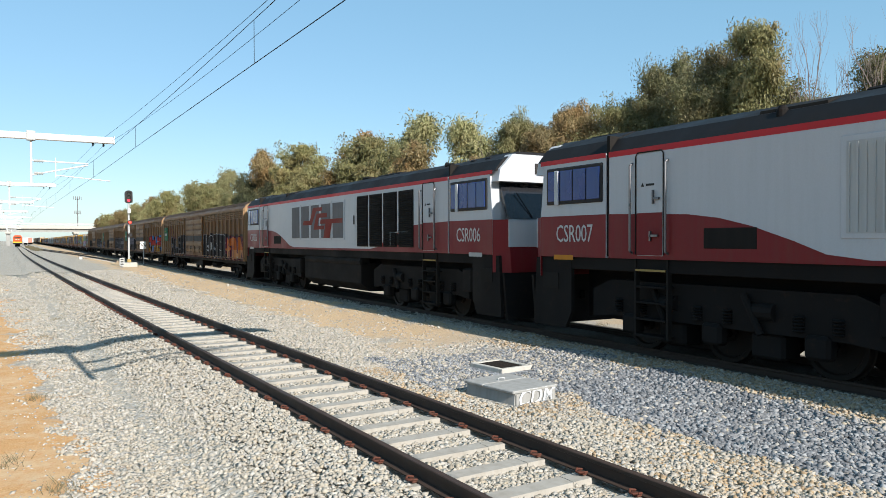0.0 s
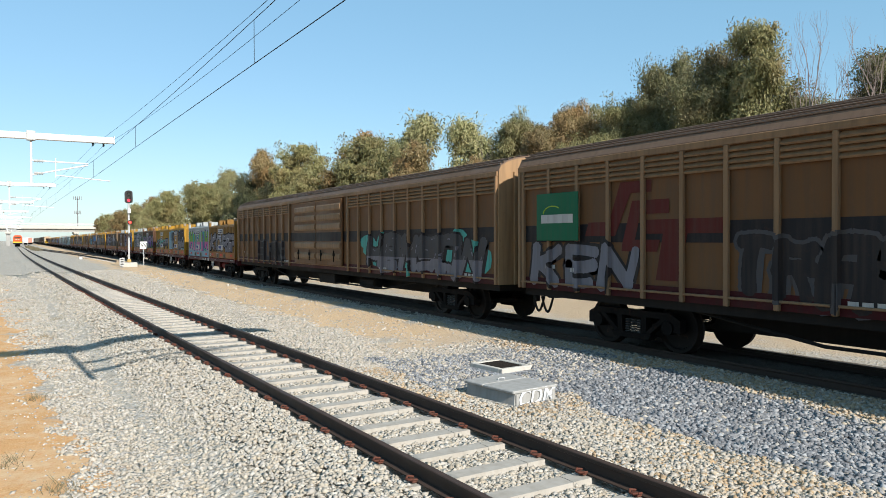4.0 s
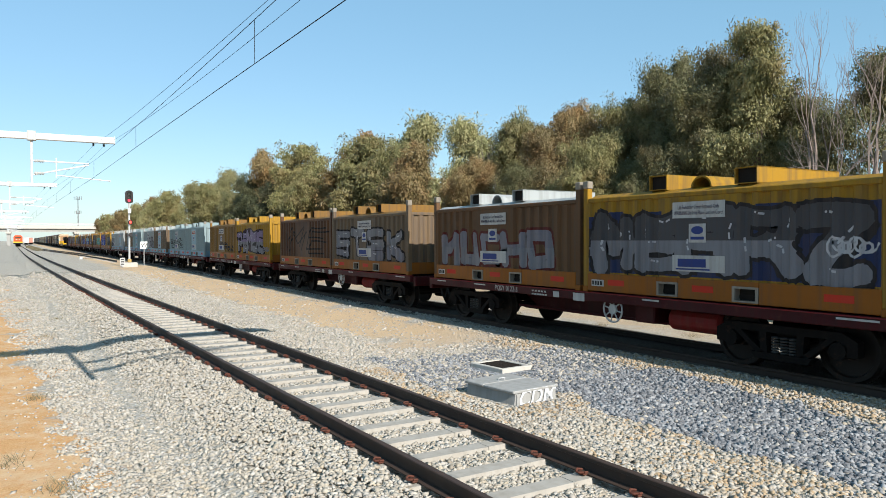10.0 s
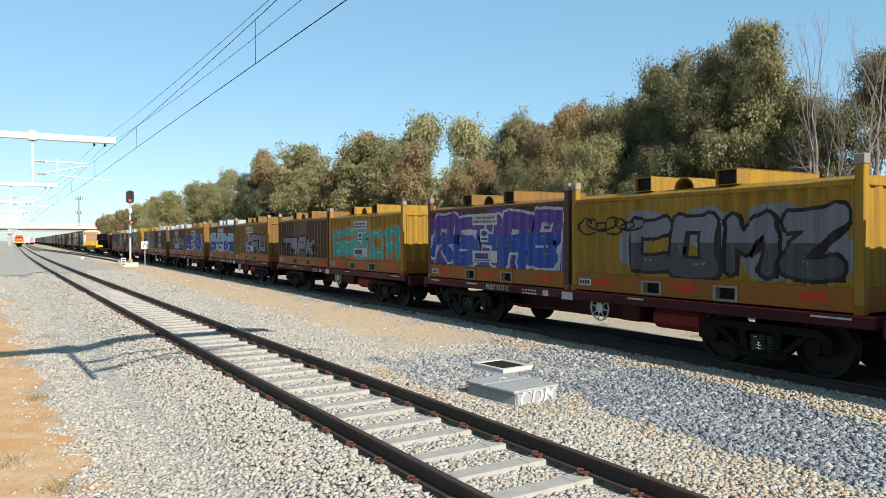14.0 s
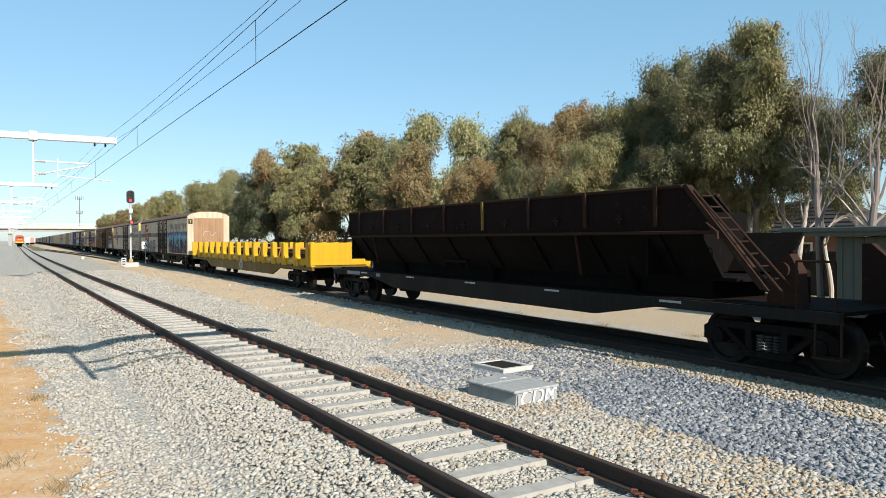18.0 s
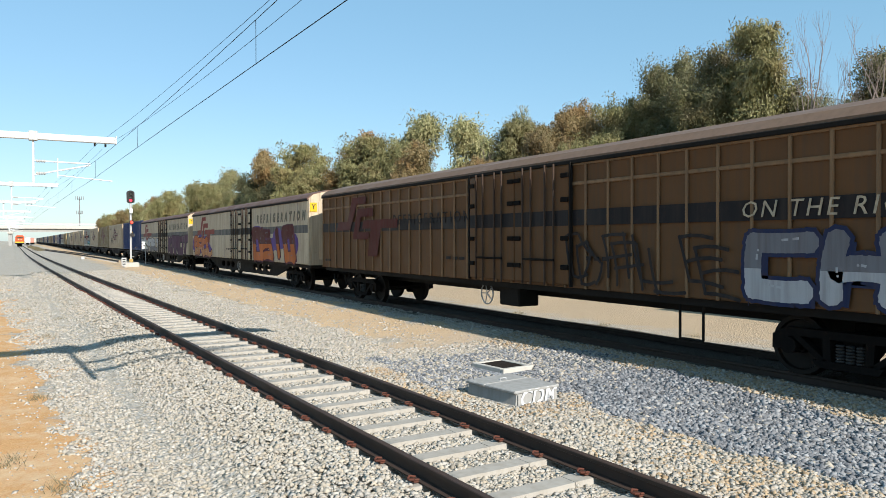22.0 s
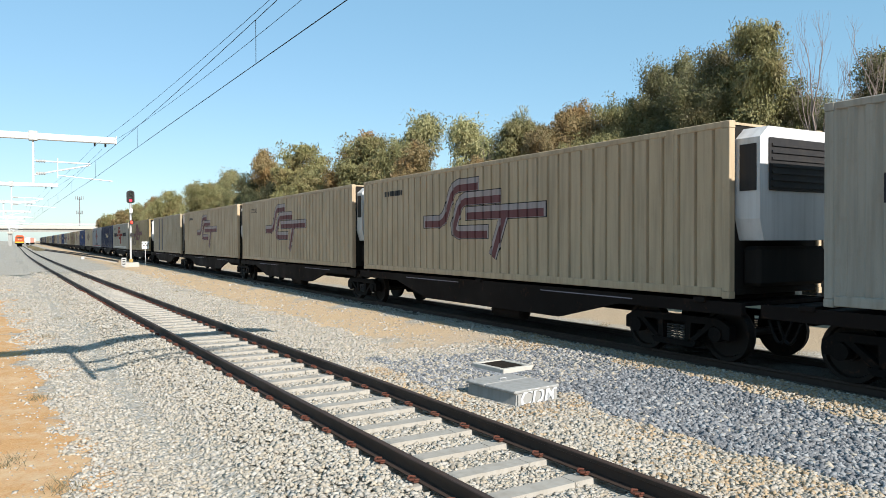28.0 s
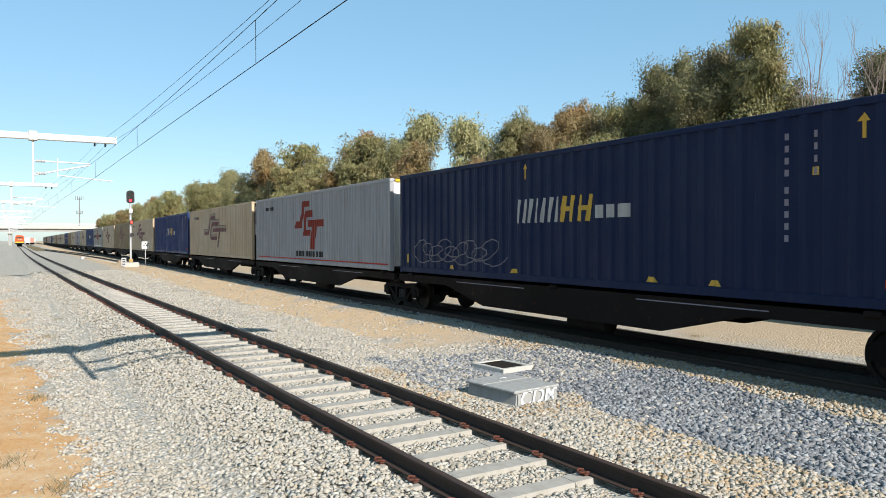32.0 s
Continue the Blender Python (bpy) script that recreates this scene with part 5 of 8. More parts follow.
def half_container(colour_mat, rail_mat, lid_mat=None):
    """A 20 ft half-height ore container with a lid; origin at its front, on the wagon's deck."""
    c = tagged(new("half_height_container"), "", "container", "half-height ore containers")
    L, z0, zt = 6.06, 0.38, 1.86
    brk = corrugation(0.14, L - 0.14, 0.32, 0.05, ((2.45, 3.85),))
    part("side_panel", sheet(brk, -1.235, z0, zt - 0.07), colour_mat, c)
    part("side_panel", sheet(brk, 1.235, z0, zt - 0.07, 1), colour_mat, c)
    eb = corrugation(-1.1, 1.1, 0.30, 0.045)
    part("end_panel", end_sheet(eb, 0.03, z0, zt - 0.07), colour_mat, c)
    part("end_panel", end_sheet(eb, L - 0.03, z0, zt - 0.07, 1), colour_mat, c)
    for x0, x1 in ((-1.245, -1.12), (1.12, 1.245)):
        for y0 in (0.0, L - 0.14):
            p = part("corner_post", Shape().box(x0, x1, y0, y0 + 0.14, 0.12, 2.08, 0.012), colour_mat, c)
            part("corner_casting", Shape().box(x0 - 0.008, x1 + 0.008, y0 - 0.008, y0 + 0.148, 2.08, 2.23, 0.012), CAST_PALE, p)
            part("corner_casting", Shape().box(x0 - 0.008, x1 + 0.008, y0 - 0.008, y0 + 0.148, 0.0, 0.12, 0.012), rail_mat, p)
    for x0, x1 in ((-1.24, -1.16), (1.16, 1.24)):
        part("top_rail", Shape().box(x0, x1, 0.14, L - 0.14, zt - 0.07, zt + 0.02, 0.015), colour_mat, c)
    for y0 in (0.02, L - 0.10):
        part("top_rail", Shape().box(-1.12, 1.12, y0, y0 + 0.08, zt - 0.07, zt + 0.02, 0.015), colour_mat, c)
    # base rail with its two fork pockets
    for sx in (-1, 1):
        s = Shape()
        xa, xb = (-1.25, -1.15) if sx < 0 else (1.15, 1.25)
        for a, b in ((0.14, 2.0), (2.48, 3.6), (4.08, L - 0.14)):
            s.box(xa, xb, a, b, 0.03, z0, 0.01)
        for a in (2.0, 3.6):
            s.box(xa, xb, a, a + 0.48, 0.30, z0)
            s.box(xa, xb, a, a + 0.48, 0.03, 0.05)
        part("base_rail", s, rail_mat, c)
    for a in (2.0, 3.6):
        fp = part("fork_pocket", Shape().box(-1.262, -1.10, a, a + 0.05, 0.05, 0.30).box(-1.262, -1.10, a + 0.43, a + 0.48, 0.05, 0.30).box(-1.262, -1.10, a + 0.05, a + 0.43, 0.265, 0.30).box(-1.262, -1.10, a + 0.05, a + 0.43, 0.05, 0.075), CAST_PALE, c, "pale fork pocket frame")
        # black plate paints the shade inside the fork pocket
        part("recess", Shape().box(-1.13, -1.11, a + 0.05, a + 0.43, 0.075, 0.265), BLACK, fp)
    for y0 in (0.03, L - 0.12):
        part("base_rail", Shape().box(-1.14, 1.14, y0, y0 + 0.09, 0.03, z0, 0.01), rail_mat, c)
    part("floor", Shape().box(-1.14, 1.14, 0.13, L - 0.13, 0.1, 0.16), BLACK, c)
    lid = part("lid", Shape().prism([(-1.16, zt + 0.02), (1.16, zt + 0.02), (1.0, zt + 0.09), (-1.0, zt + 0.09)], "y", 0.12, L - 0.12), (lid_mat or colour_mat), c)
    for y in (2.35, 4.2):
        s = Shape()
        for a, b, z, w in ((y - 0.21, y - 0.19, zt + 0.09, zt + 0.36), (y + 0.19, y + 0.21, zt + 0.09, zt + 0.36), (y - 0.21, y + 0.21, zt + 0.34, zt + 0.36), (y - 0.21, y + 0.21, zt + 0.09, zt + 0.105)):
            s.box(-1.1, 1.1, a, b, z, w)
        n = len(s.f)
        # black filler block stands for the shade within the lid pocket
        s.box(-1.03, 1.03, y - 0.188, y + 0.188, zt + 0.107, zt + 0.338)
        me = s.mesh("lid_pocket", [(lid_mat or colour_mat), BLACK])
        for f in me.polygons[n:]:
            f.material_index = 1
        part("lid_pocket", me, None, lid, "hollow lifting pocket with a dark mouth across the lid")
    half = [(3.27 + 0.22 * math.cos(a), zt + 0.09 + 0.2 * math.sin(a)) for a in [math.pi * i / 10 for i in range(11)]] + [(3.27 + 0.19 * math.cos(a), zt + 0.09 + 0.17 * math.sin(a)) for a in [math.pi * i / 10 for i in range(10, -1, -1)]]
    part("lid_vent", Shape().prism(half, "x", -1.05, 0.2), (lid_mat or colour_mat), lid)
    for a in (0.5, 2.85, 4.9):
        part("reflector", drape([rect(a, a + 0.44, 0.16, 0.27)], [(0, 0), (L, 0)], -1.25, 0.004), REFLECT_RED, c)
    part("number_plate", drape([rect(5.45, 5.8, 0.13, 0.26)], [(0, 0), (L, 0)], -1.25, 0.004), SIGN_WHITE, c)
    part("plate_bars", drape(bars(5.78, 5.48, 0.195, 0.08, 4, 3), [(0, 0), (L, 0)], -1.25, 0.006), BLACK_PAINT, c)
    return c, brk


WARNING = {}
BOARD_INK = paint("board_ink", (0.10, 0.085, 0.14), 0.2, 0.05)


def add_signs(c, brk, style):
    """Warning board, maker's emblem and owner's board on the flat middle panel."""
    x = -1.235
    x -= 0.011
    if style == 4:
        part("sign_panel", drape([rect(2.45, 3.9, 0.42, 1.70)], brk, x, 0.0015), paint("ochre_panel", (0.36, 0.20, 0.022), 0.5, 0.1), c)
    if style == 1:
        part("sign_panel", drape([rect(2.45, 3.9, 0.42, 1.78)], brk, x, 0.002), paint("sky_panel", (0.33, 0.48, 0.56), 0.3, 0.05), c)
    b = part("warning_board", drape([rect(2.62, 3.72, 1.42, 1.70)], brk, x, 0.004), SIGN_WHITE if style != 2 else SIGN_GREY, c)
    key = "red" if style == 1 else "grey"
    if key not in WARNING:
        WARNING[key] = text_mesh("Lift Points for Cover Removal Only\nWARNING Do Not Place Load on Cover", 0.1, REFLECT_RED if style == 1 else BOARD_INK, 0.001)
    t = part("lettering", WARNING[key], None, b)
    t.matrix_basis = pose(x - 0.008, 3.17, 1.555, *SIDE_TEXT) @ Matrix.Diagonal((0.60, 1, 1, 1))
    e = part("emblem_board", drape([rect(3.0, 3.36, 1.0, 1.32)], brk, x, 0.004), SIGN_WHITE, c)
    part("emblem", drape([blob(3.18, 1.21, 0.13, 0.07), rect(3.04, 3.32, 1.05, 1.10)], brk, x, 0.007), SIGN_BLUE, e)
    if style != 3:
        o = part("owner_board", drape([rect(2.62, 3.72, 0.50, 0.78)], brk, x, 0.004), SIGN_WHITE, c)
        part("bar", drape([rect(3.0, 3.6, 0.58, 0.72), rect(2.92, 3.64, 0.53, 0.555)], brk, x, 0.007), SIGN_BLUE, o)


def container_wagon():
    w = tagged(new("container_wagon"), "deep red skeletal container wagon with cast bogies", "wagon", "ore container wagons")
    L = 12.25
    for x0, x1 in ((-1.28, -1.16), (1.16, 1.28)):
        part("side_sill", Shape().box(x0, x1, -0.15, L + 0.15, 0.84, 1.015, 0.015), DEEP_RED, w)
        part("sill_flange", Shape().box(x0 - 0.02, x1 + 0.01, -0.15, L + 0.15, 1.005, 1.02), REFLECT_DULL, w)
    part("centre_sill", Shape().prism([(-0.3, 0.95), (L + 0.3, 0.95), (L + 0.3, 0.75), (L - 2.9, 0.75), (L - 3.5, 0.42), (3.5, 0.42), (2.9, 0.75), (-0.3, 0.75)], "x", -0.28, 0.28), DEEP_RED, w)
    for y in (0.02, 2.0, 4.0, 6.08, 8.1, 10.2, L - 0.15):
        part("cross_member", Shape().box(-1.16, 1.16, y, y + 0.14, 0.86, 1.0), DEEP_RED, w)
    for y in (-0.35, L + 0.2):
        part("headstock", Shape().box(-1.2, 1.2, y, y + 0.15, 0.72, 1.0, 0.02), DEEP_RED, w)
    for y in (1.75, L - 1.75):
        add_bogie(w, y)
    add_coupler(w, -0.3, -1)
    add_coupler(w, L + 0.3, 1)
    hb = Shape()
    ring = [(math.cos(a), math.sin(a)) for a in [2 * math.pi * i / 24 for i in range(25)]]
    hb.path([(-1.22, 5.25 + 0.25 * c, 0.72 + 0.25 * s) for c, s in ring], 0.018, 6)
    hb.lathe([(-1.24, 0.0), (-1.24, 0.1), (-1.2, 0.1)], (0, 5.25, 0.72), "x", 12)
    for k in range(8):
        a = k * math.pi / 4 + 0.2
        hb.tube((-1.22, 5.25 + 0.09 * math.cos(a), 0.72 + 0.09 * math.sin(a)), (-1.22, 5.25 + 0.25 * math.cos(a), 0.72 + 0.25 * math.sin(a)), 0.014, 5)
    part("handbrake_wheel", hb, SIGN_WHITE, w, "white spoked handbrake wheel")
    part("air_reservoir", Shape().lathe([(3.0, 0.12), (3.05, 0.2), (4.1, 0.2), (4.15, 0.12)], (-0.75, 0, 0.62), "y", 14), paint("red_tank", (0.25, 0.02, 0.02), 0.4), w)
    part("brake_gear", Shape().box(-1.0, -0.5, 4.4, 4.9, 0.5, 0.84, 0.03).tube((-0.7, 3, 0.5), (-0.7, 9, 0.5), 0.03), DEEP_RED, w)
    part("placard", drape([rect(6.0, 6.35, 0.82, 0.98)], [(0, 0), (L, 0)], -1.28, 0.004), SIGN_WHITE, w)
    for a, b in ((0.15, 0.75), (4.0, 4.4), (9.6, 10.1), (11.5, 11.95)):
        part("reflective_strip", drape([rect(a, b, 0.955, 0.985)], [(0, 0), (L, 0)], -1.303, 0.003), SIGN_WHITE, w)
    part("stencil_bar", drape(bars(7.75, 7.2, 0.94, 0.035, 5, 4) + bars(7.75, 7.2, 0.87, 0.035, 6, 5) + [rect(6.8, 7.0, 0.85, 0.97)], [(0, 0), (L, 0)], -1.28, 0.004), SIGN_WHITE, w)
    return w


REFLECT_DULL = paint("dull_red_flange", (0.30, 0.03, 0.04), 0.4)


def build_ore_wagons():
    mats = dict(ochre=paint("ochre_container", (0.28, 0.16, 0.035), 0.85, 0.4), yellow=paint("yellow_container", (0.40, 0.24, 0.022), 0.75, 0.35), brown=paint("brown_container", (0.17, 0.092, 0.042), 0.85, 0.5),
                dark=paint("dark_brown_container", (0.15, 0.075, 0.035), 0.9, 0.4, dirt=(0.04, 0.032, 0.032)), beige=paint("beige_container", (0.28, 0.26, 0.21), 0.5, 0.25), pale=paint("pale_blue_container", (0.29, 0.37, 0.385), 0.35, 0.15),
                white=paint("white_container", (0.42, 0.45, 0.45), 0.4, 0.2), taupe=paint("grey_brown_container", (0.21, 0.15, 0.09), 0.9, 0.35, dirt=(0.06, 0.055, 0.055)))
    words = dict(ochre="ochre", yellow="yellow", brown="rusty brown", dark="dark brown", beige="beige", pale="pale blue", white="white", taupe="grey-brown")
    blue_sill = paint("sky_blue_base_rail", (0.22, 0.37, 0.46), 0.35, 0.15)
    kit = {k: half_container(m, blue_sill if k in ("pale", "white") else ORANGE_SILL, mats["ochre"] if k in ("dark", "taupe") else mats["white"] if k in ("beige", "brown") else None) for k, m in mats.items()}
    kit["greyblue"] = half_container(mats["taupe"], blue_sill, mats["white"])
    words["greyblue"] = "grey-brown"
    wagon = container_wagon()
    # per wagon: code, then front and rear container: paint, sign style, piece (fill, outline, glow, accent, shapes, stretch)
    P = (0.25, 5.8)
    plan = [
        ("", ("ochre", 0, ("silver", "black", "", "white", "KORE", P, 1.4)), ("white", 0, ("pink", "purple", "teal", "lime", "MIWIN", P, 1.6))),
        ("PQSY 0063-G", ("yellow", 4, ("ghost", "charcoal", "=sky", "grey", "IMBKO", P, 1.66)), ("yellow", 0, ("grey", "charcoal", "teal", "silver", "KHA", (0.25, 5.9), 1.12))),
        ("", ("dark", 0, ("purple", "black", "=green", "lilac", "MURAN", P, 1.4)), ("beige", 2, ("ghost", "charcoal", "green", "white", "AEK", (0.5, 5.8), 1.62))),
        ("PQSY 0108-T", ("yellow", 9, ("STRIPES", "", "", "", "", (0.2, 5.9), 1.74)), ("brown", 0, ())),
        ("PQSY 0051-D", ("taupe", 3, ("grey", "black", "", "silver", "SKEWI", P, 1.4)), ("dark", 3, ("FORCE", "grey", "black", "white", "lilac", (0.5, 5.6), 1.36))),
        ("", ("yellow", 3, ("grey", "charcoal", "", "silver", "XTHON", (0.4, 5.6), 1.36)), ("taupe", 3, ("ghost", "charcoal", "", "silver", "STAR", P, 1.4))),
        ("PQSY 0081-E", ("taupe", 3, ("ghost", "brownred", "navy", "azure", "OAP", (0.3, 5.4), 1.66)), ("yellow", 3, ("cyan", "black", "", "white", "HTUS", (0.9, 5.3), 1.32))),
        ("", ("brown", 0, ()), ("ochre", 0, ())),
        ("PQSY 0122-S", ("yellow", 0, ("grey", "charcoal", "=navy", "ghost", "MEARZ", P, 1.55)), ("brown", 0, ("ghost", "brownred", "", "silver", "MUCHO", (0.9, 5.7), 1.25))),
        ("", ("taupe", 0, ("ghost", "black", "", "silver", "STEK", P, 1.4)), ("dark", 9, ("", "black", "", "", "ME", (0.3, 5.2), 1.55))),
        ("PQSY 0132-D", ("yellow", 9, ("ghost", "black", "plum", "lilac", "PEMSE", (1.1, 5.8), 1.5)), ("ochre", 0, ("", "charcoal", "", "", "BRU", (0.6, 3.6), 0.95))),
        ("PQSY 0145-P", ("pale", 1, ()), ("pale", 0, ("", "charcoal", "", "", "EMRS", (1.0, 5.6), 1.18))),
        ("", ("greyblue", 1, ()), ("white", 0, ("silver", "charcoal", "", "", "MNO", (0.4, 3.6), 1.3))),
        ("PQSY 0141-C", ("pale", 1, ()), ("greyblue", 1, ())),
        ("", ("white", 1, ()), ("white", 0, ("silver", "black", "", "grey", "OUKI", (2.6, 5.9), 1.3))),
        ("PQSY 0137-C", ("yellow", 9, ("grey", "black", "ghost", "silver", "COMZ", (0.3, 4.4), 1.45)), ("dark", 0, ("blue", "white", "=purple", "purple", "REHAB", P, 1.68))),
        ("", ("yellow", 0, ("teal", "orange", "", "white", "SESOA", P, 1.4)), ("dark", 9, ("ghost", "black", "charcoal", "", "TAPK", (1.5, 5.5), 1.2))),
        ("PQSY 0090-K", ("ochre", 0, ("silver", "black", "", "", "KRU", (0.4, 4), 1.3)), ("brown", 0, ("blue", "white", "", "sky", "SHEDS", P, 1.4))),
        ("", ("ochre", 0, ("blue", "white", "purple", "", "LOKI", P, 1.4)), ("brown", 0, ("ghost", "black", "", "", "RISEN", (0.6, 4.6), 1.2))),
        ("PQSY 0104-F", ("brown", 0, ("grey", "brownred", "", "", "NEKST", P, 1.4)), ("yellow", 0, ("silver", "black", "", "", "GREY", P, 1.4))),
        ("PQSY 0032-T", ("yellow", 0, ("ghost", "cyan", "", "sky", "B", (4.1, 5.8), 1.6)), ("brown", 0, ("brownred", "lilac", "", "maroon", "TZHENK", (0.5, 5.9), 1.3))),
        ("", ("brown", 0, ("ghost", "charcoal", "teal", "silver", "HEROS", P, 1.45)), ("dark", 9, ("maroon", "lilac", "black", "silver", "SEKONT", P, 1.5)))]
    for k, (code, front, rear) in enumerate(plan):
        s0 = 135.05 + 13.77 * k
        w = runs(copy_thing(wagon, Matrix.Identity(4)), s0)
        WHEELS.extend(c for c in w.children_recursive if c.name.startswith("wheelset"))
        if code:
            sill_label(w, 8.75, 0.925, code, -1.283)
        for n, (colour, signs, piece) in enumerate((front, rear)):
            base, brk = kit[colour]
            c = runs(copy_thing(base, Matrix.Identity(4)), s0)
            c.matrix_basis = pose(0, 0.02 + 6.16 * n, 1.02)
            dry = words[colour] + " half-height steel container "
            tagged(c, dry + ("covered in sprayed lettering shapes" if piece else "with warning boards, weathered and unsprayed"))
            if piece and piece[0] == "STRIPES":
                stripe_piece(c, brk, -1.235, *piece[5], 0.42, piece[6])
            elif piece and len(piece[0]) > 3 and piece[0].isupper():
                word, fill, line, rim, back, (a, b), top = piece
                word_piece(c, 5 + k, brk, -1.235, a, b, 0.48, top, word, fill, line, rim, back, "silver")
            elif piece:
                fill, line, back, accent, word, (a, b), top = piece
                graffiti(c, 100 + 7 * k + n, brk, -1.235, a, b, 0.46, top, fill, line, back, accent, word)
            if signs not in (9,):
                add_signs(c, brk, signs)
            for kk, nn, ya, yb, za, zb, colour in ((1, 0, 2.5, 3.9, 0.6, 1.2, "black"), (6, 1, 0.25, 0.95, 0.9, 1.35, "black"), (6, 1, 5.4, 5.85, 0.6, 0.95, "black"), (8, 0, 0.3, 0.9, 0.8, 1.1, "white"),
                                                   (10, 0, 0.2, 1.2, 0.5, 0.75, "silver"), (15, 0, 4.3, 5.8, 1.15, 1.5, "black"), (20, 0, 3.0, 5.7, 0.5, 0.78, "black"), (20, 0, 2.7, 4.2, 0.75, 1.1, "black"), (3, 1, 3.9, 5.4, 0.7, 0.95, "silver")):
                if (k, n) == (kk, nn):
                    tag_scrawl(c, 900 + k + int(10 * ya), brk, -1.235, ya, yb, za, zb, colour, 0.035, 12)
            MOVING[-1] = (c, s0 + 0.02 + 6.16 * n, 1.02)
    for o in [wagon] + [b for b, _ in kit.values()]:
        for ch in o.children_recursive:
            if ch in WHEELS:
                WHEELS.remove(ch)
            bpy.data.objects.remove(ch)
        bpy.data.objects.remove(o)


def motions():
    for row in MOVING:
        ob, s, z = row if len(row) == 3 else (*row, 0.0)
        walk(ob, [(t, pose(TRACK_X, s - SPEED * t, RAIL_Z + z)) for t in (0, 8, 16, 24, 32)])
# ---- box vans ----


def stripe_piece(parent, brk, x, y0, y1, z0, z1):
    """A sprayed piece of upright bars of colour with white edges and slanted joints."""
    bands = "azure charcoal white maroon ochre charcoal maroon ochre charcoal white maroon ochre charcoal maroon maroon azure azure".split()
    w = (y1 - y0) / len(bands)
    r = random.Random(7)
    sets = {}
    for i, colour in enumerate(bands):
        a = y1 - i * w
        lean = r.uniform(-0.09, 0.09) if 0 < i < len(bands) - 2 else 0.0
        sets.setdefault(colour, []).append([(a - w - 0.03, z0), (a + 0.03, z0), (a + lean + 0.03, z1), (a - w + lean - 0.03, z1)])
    edges, dots = [], []
    for i in (3, 5, 8, 9, 11, 13, 14):
        a = y1 - i * w
        edges += [stroke((a, z0 + 0.05), (a + r.uniform(-0.08, 0.08), z1 - 0.05), 0.035), stroke((a, r.uniform(0.7, 1.4)), (a - w * 0.8, r.uniform(0.7, 1.4)), 0.035)]
    for i in range(9):
        dots.append(blob(y1 - w * (1.6 + 0.5 * (i % 2)), z0 + 0.12 + 0.14 * i, 0.05, 0.055, 10, r))
    for n, (colour, polys) in enumerate(sets.items()):
        part("sprayed_paint", drape(polys, brk, x, 0.002 + 0.0012 * n), spray(colour), parent)
    part("sprayed_paint", drape(edges, brk, x, 0.0100), spray("white"), parent)
    part("sprayed_paint", drape(dots, brk, x, 0.0105), spray("charcoal"), parent)


def flame_piece(parent, brk, x, y0, y1):
    """A sprayed mass of pale flames and thin forks over a plum ground."""
    r = random.Random(12)
    ground = [rect(y0 + (y1 - y0) * i / 16, y0 + (y1 - y0) * (i + 1) / 16, 1.16, 2.35 + r.uniform(-0.2, 0.25)) for i in range(15)]
    sky_, pale, dots, forks = [], [], [], []
    for i in range(17):
        y = y0 + (y1 - y0 + 0.4) * (i + r.uniform(0.2, 0.8)) / 17
        tip, foot, lean = r.uniform(2.55, 3.0), r.uniform(1.35, 2.1), r.uniform(-0.35, 0.35)
        w = r.uniform(0.18, 0.36)
        sky_.append([(y - w, 2.35), (y + lean * 0.5, foot), (y + w, 2.35), (y + lean, tip)])
        pale.append([(y - w * 0.45, 2.35), (y + lean * 0.45, foot + 0.15), (y + w * 0.4, 2.35), (y + lean * 0.8, tip - 0.15)])
        dots.append(blob(y + 0.2, r.uniform(2.4, 2.8), 0.09, 0.13, 10, r))
        if i % 3 == 1:
            forks += bow((y, 1.9), (y + r.uniform(-0.9, 0.9), 1.22), 0.035, 0.1) + bow((y, 1.6), (y + r.uniform(-0.6, 0.6), 1.25), 0.025, -0.08)
    crown = bow((y1 - 0.6, 2.1), (y1 - 1.9, 2.0), 0.2, -0.25) + bow((y1 - 3.2, 1.95), (y1 - 4.3, 1.95), 0.16, 0.3)
    for colour, polys, lift in (("plum", ground, 0.002), ("cyan", sky_, 0.004), ("sky", pale, 0.006), ("purple", dots, 0.0075), ("teal", crown, 0.009), ("sky", forks, 0.0105)):
        polys = [[(min(max(y, brk[0][0] + 0.01), brk[-1][0] - 0.01), z) for y, z in p] for p in polys]
        part("sprayed_paint", drape(polys, brk, x, lift), spray(colour), parent)


def van_roof(L, z, h, half=1.36, n=10):
    prof = [(half * math.cos(a), z + h * math.sin(a)) for a in [math.pi * i / n for i in range(n + 1)]]
    return Shape().prism(prof + [(-half, z - 0.06), (half, z - 0.06)], "y", -0.02, L + 0.02)


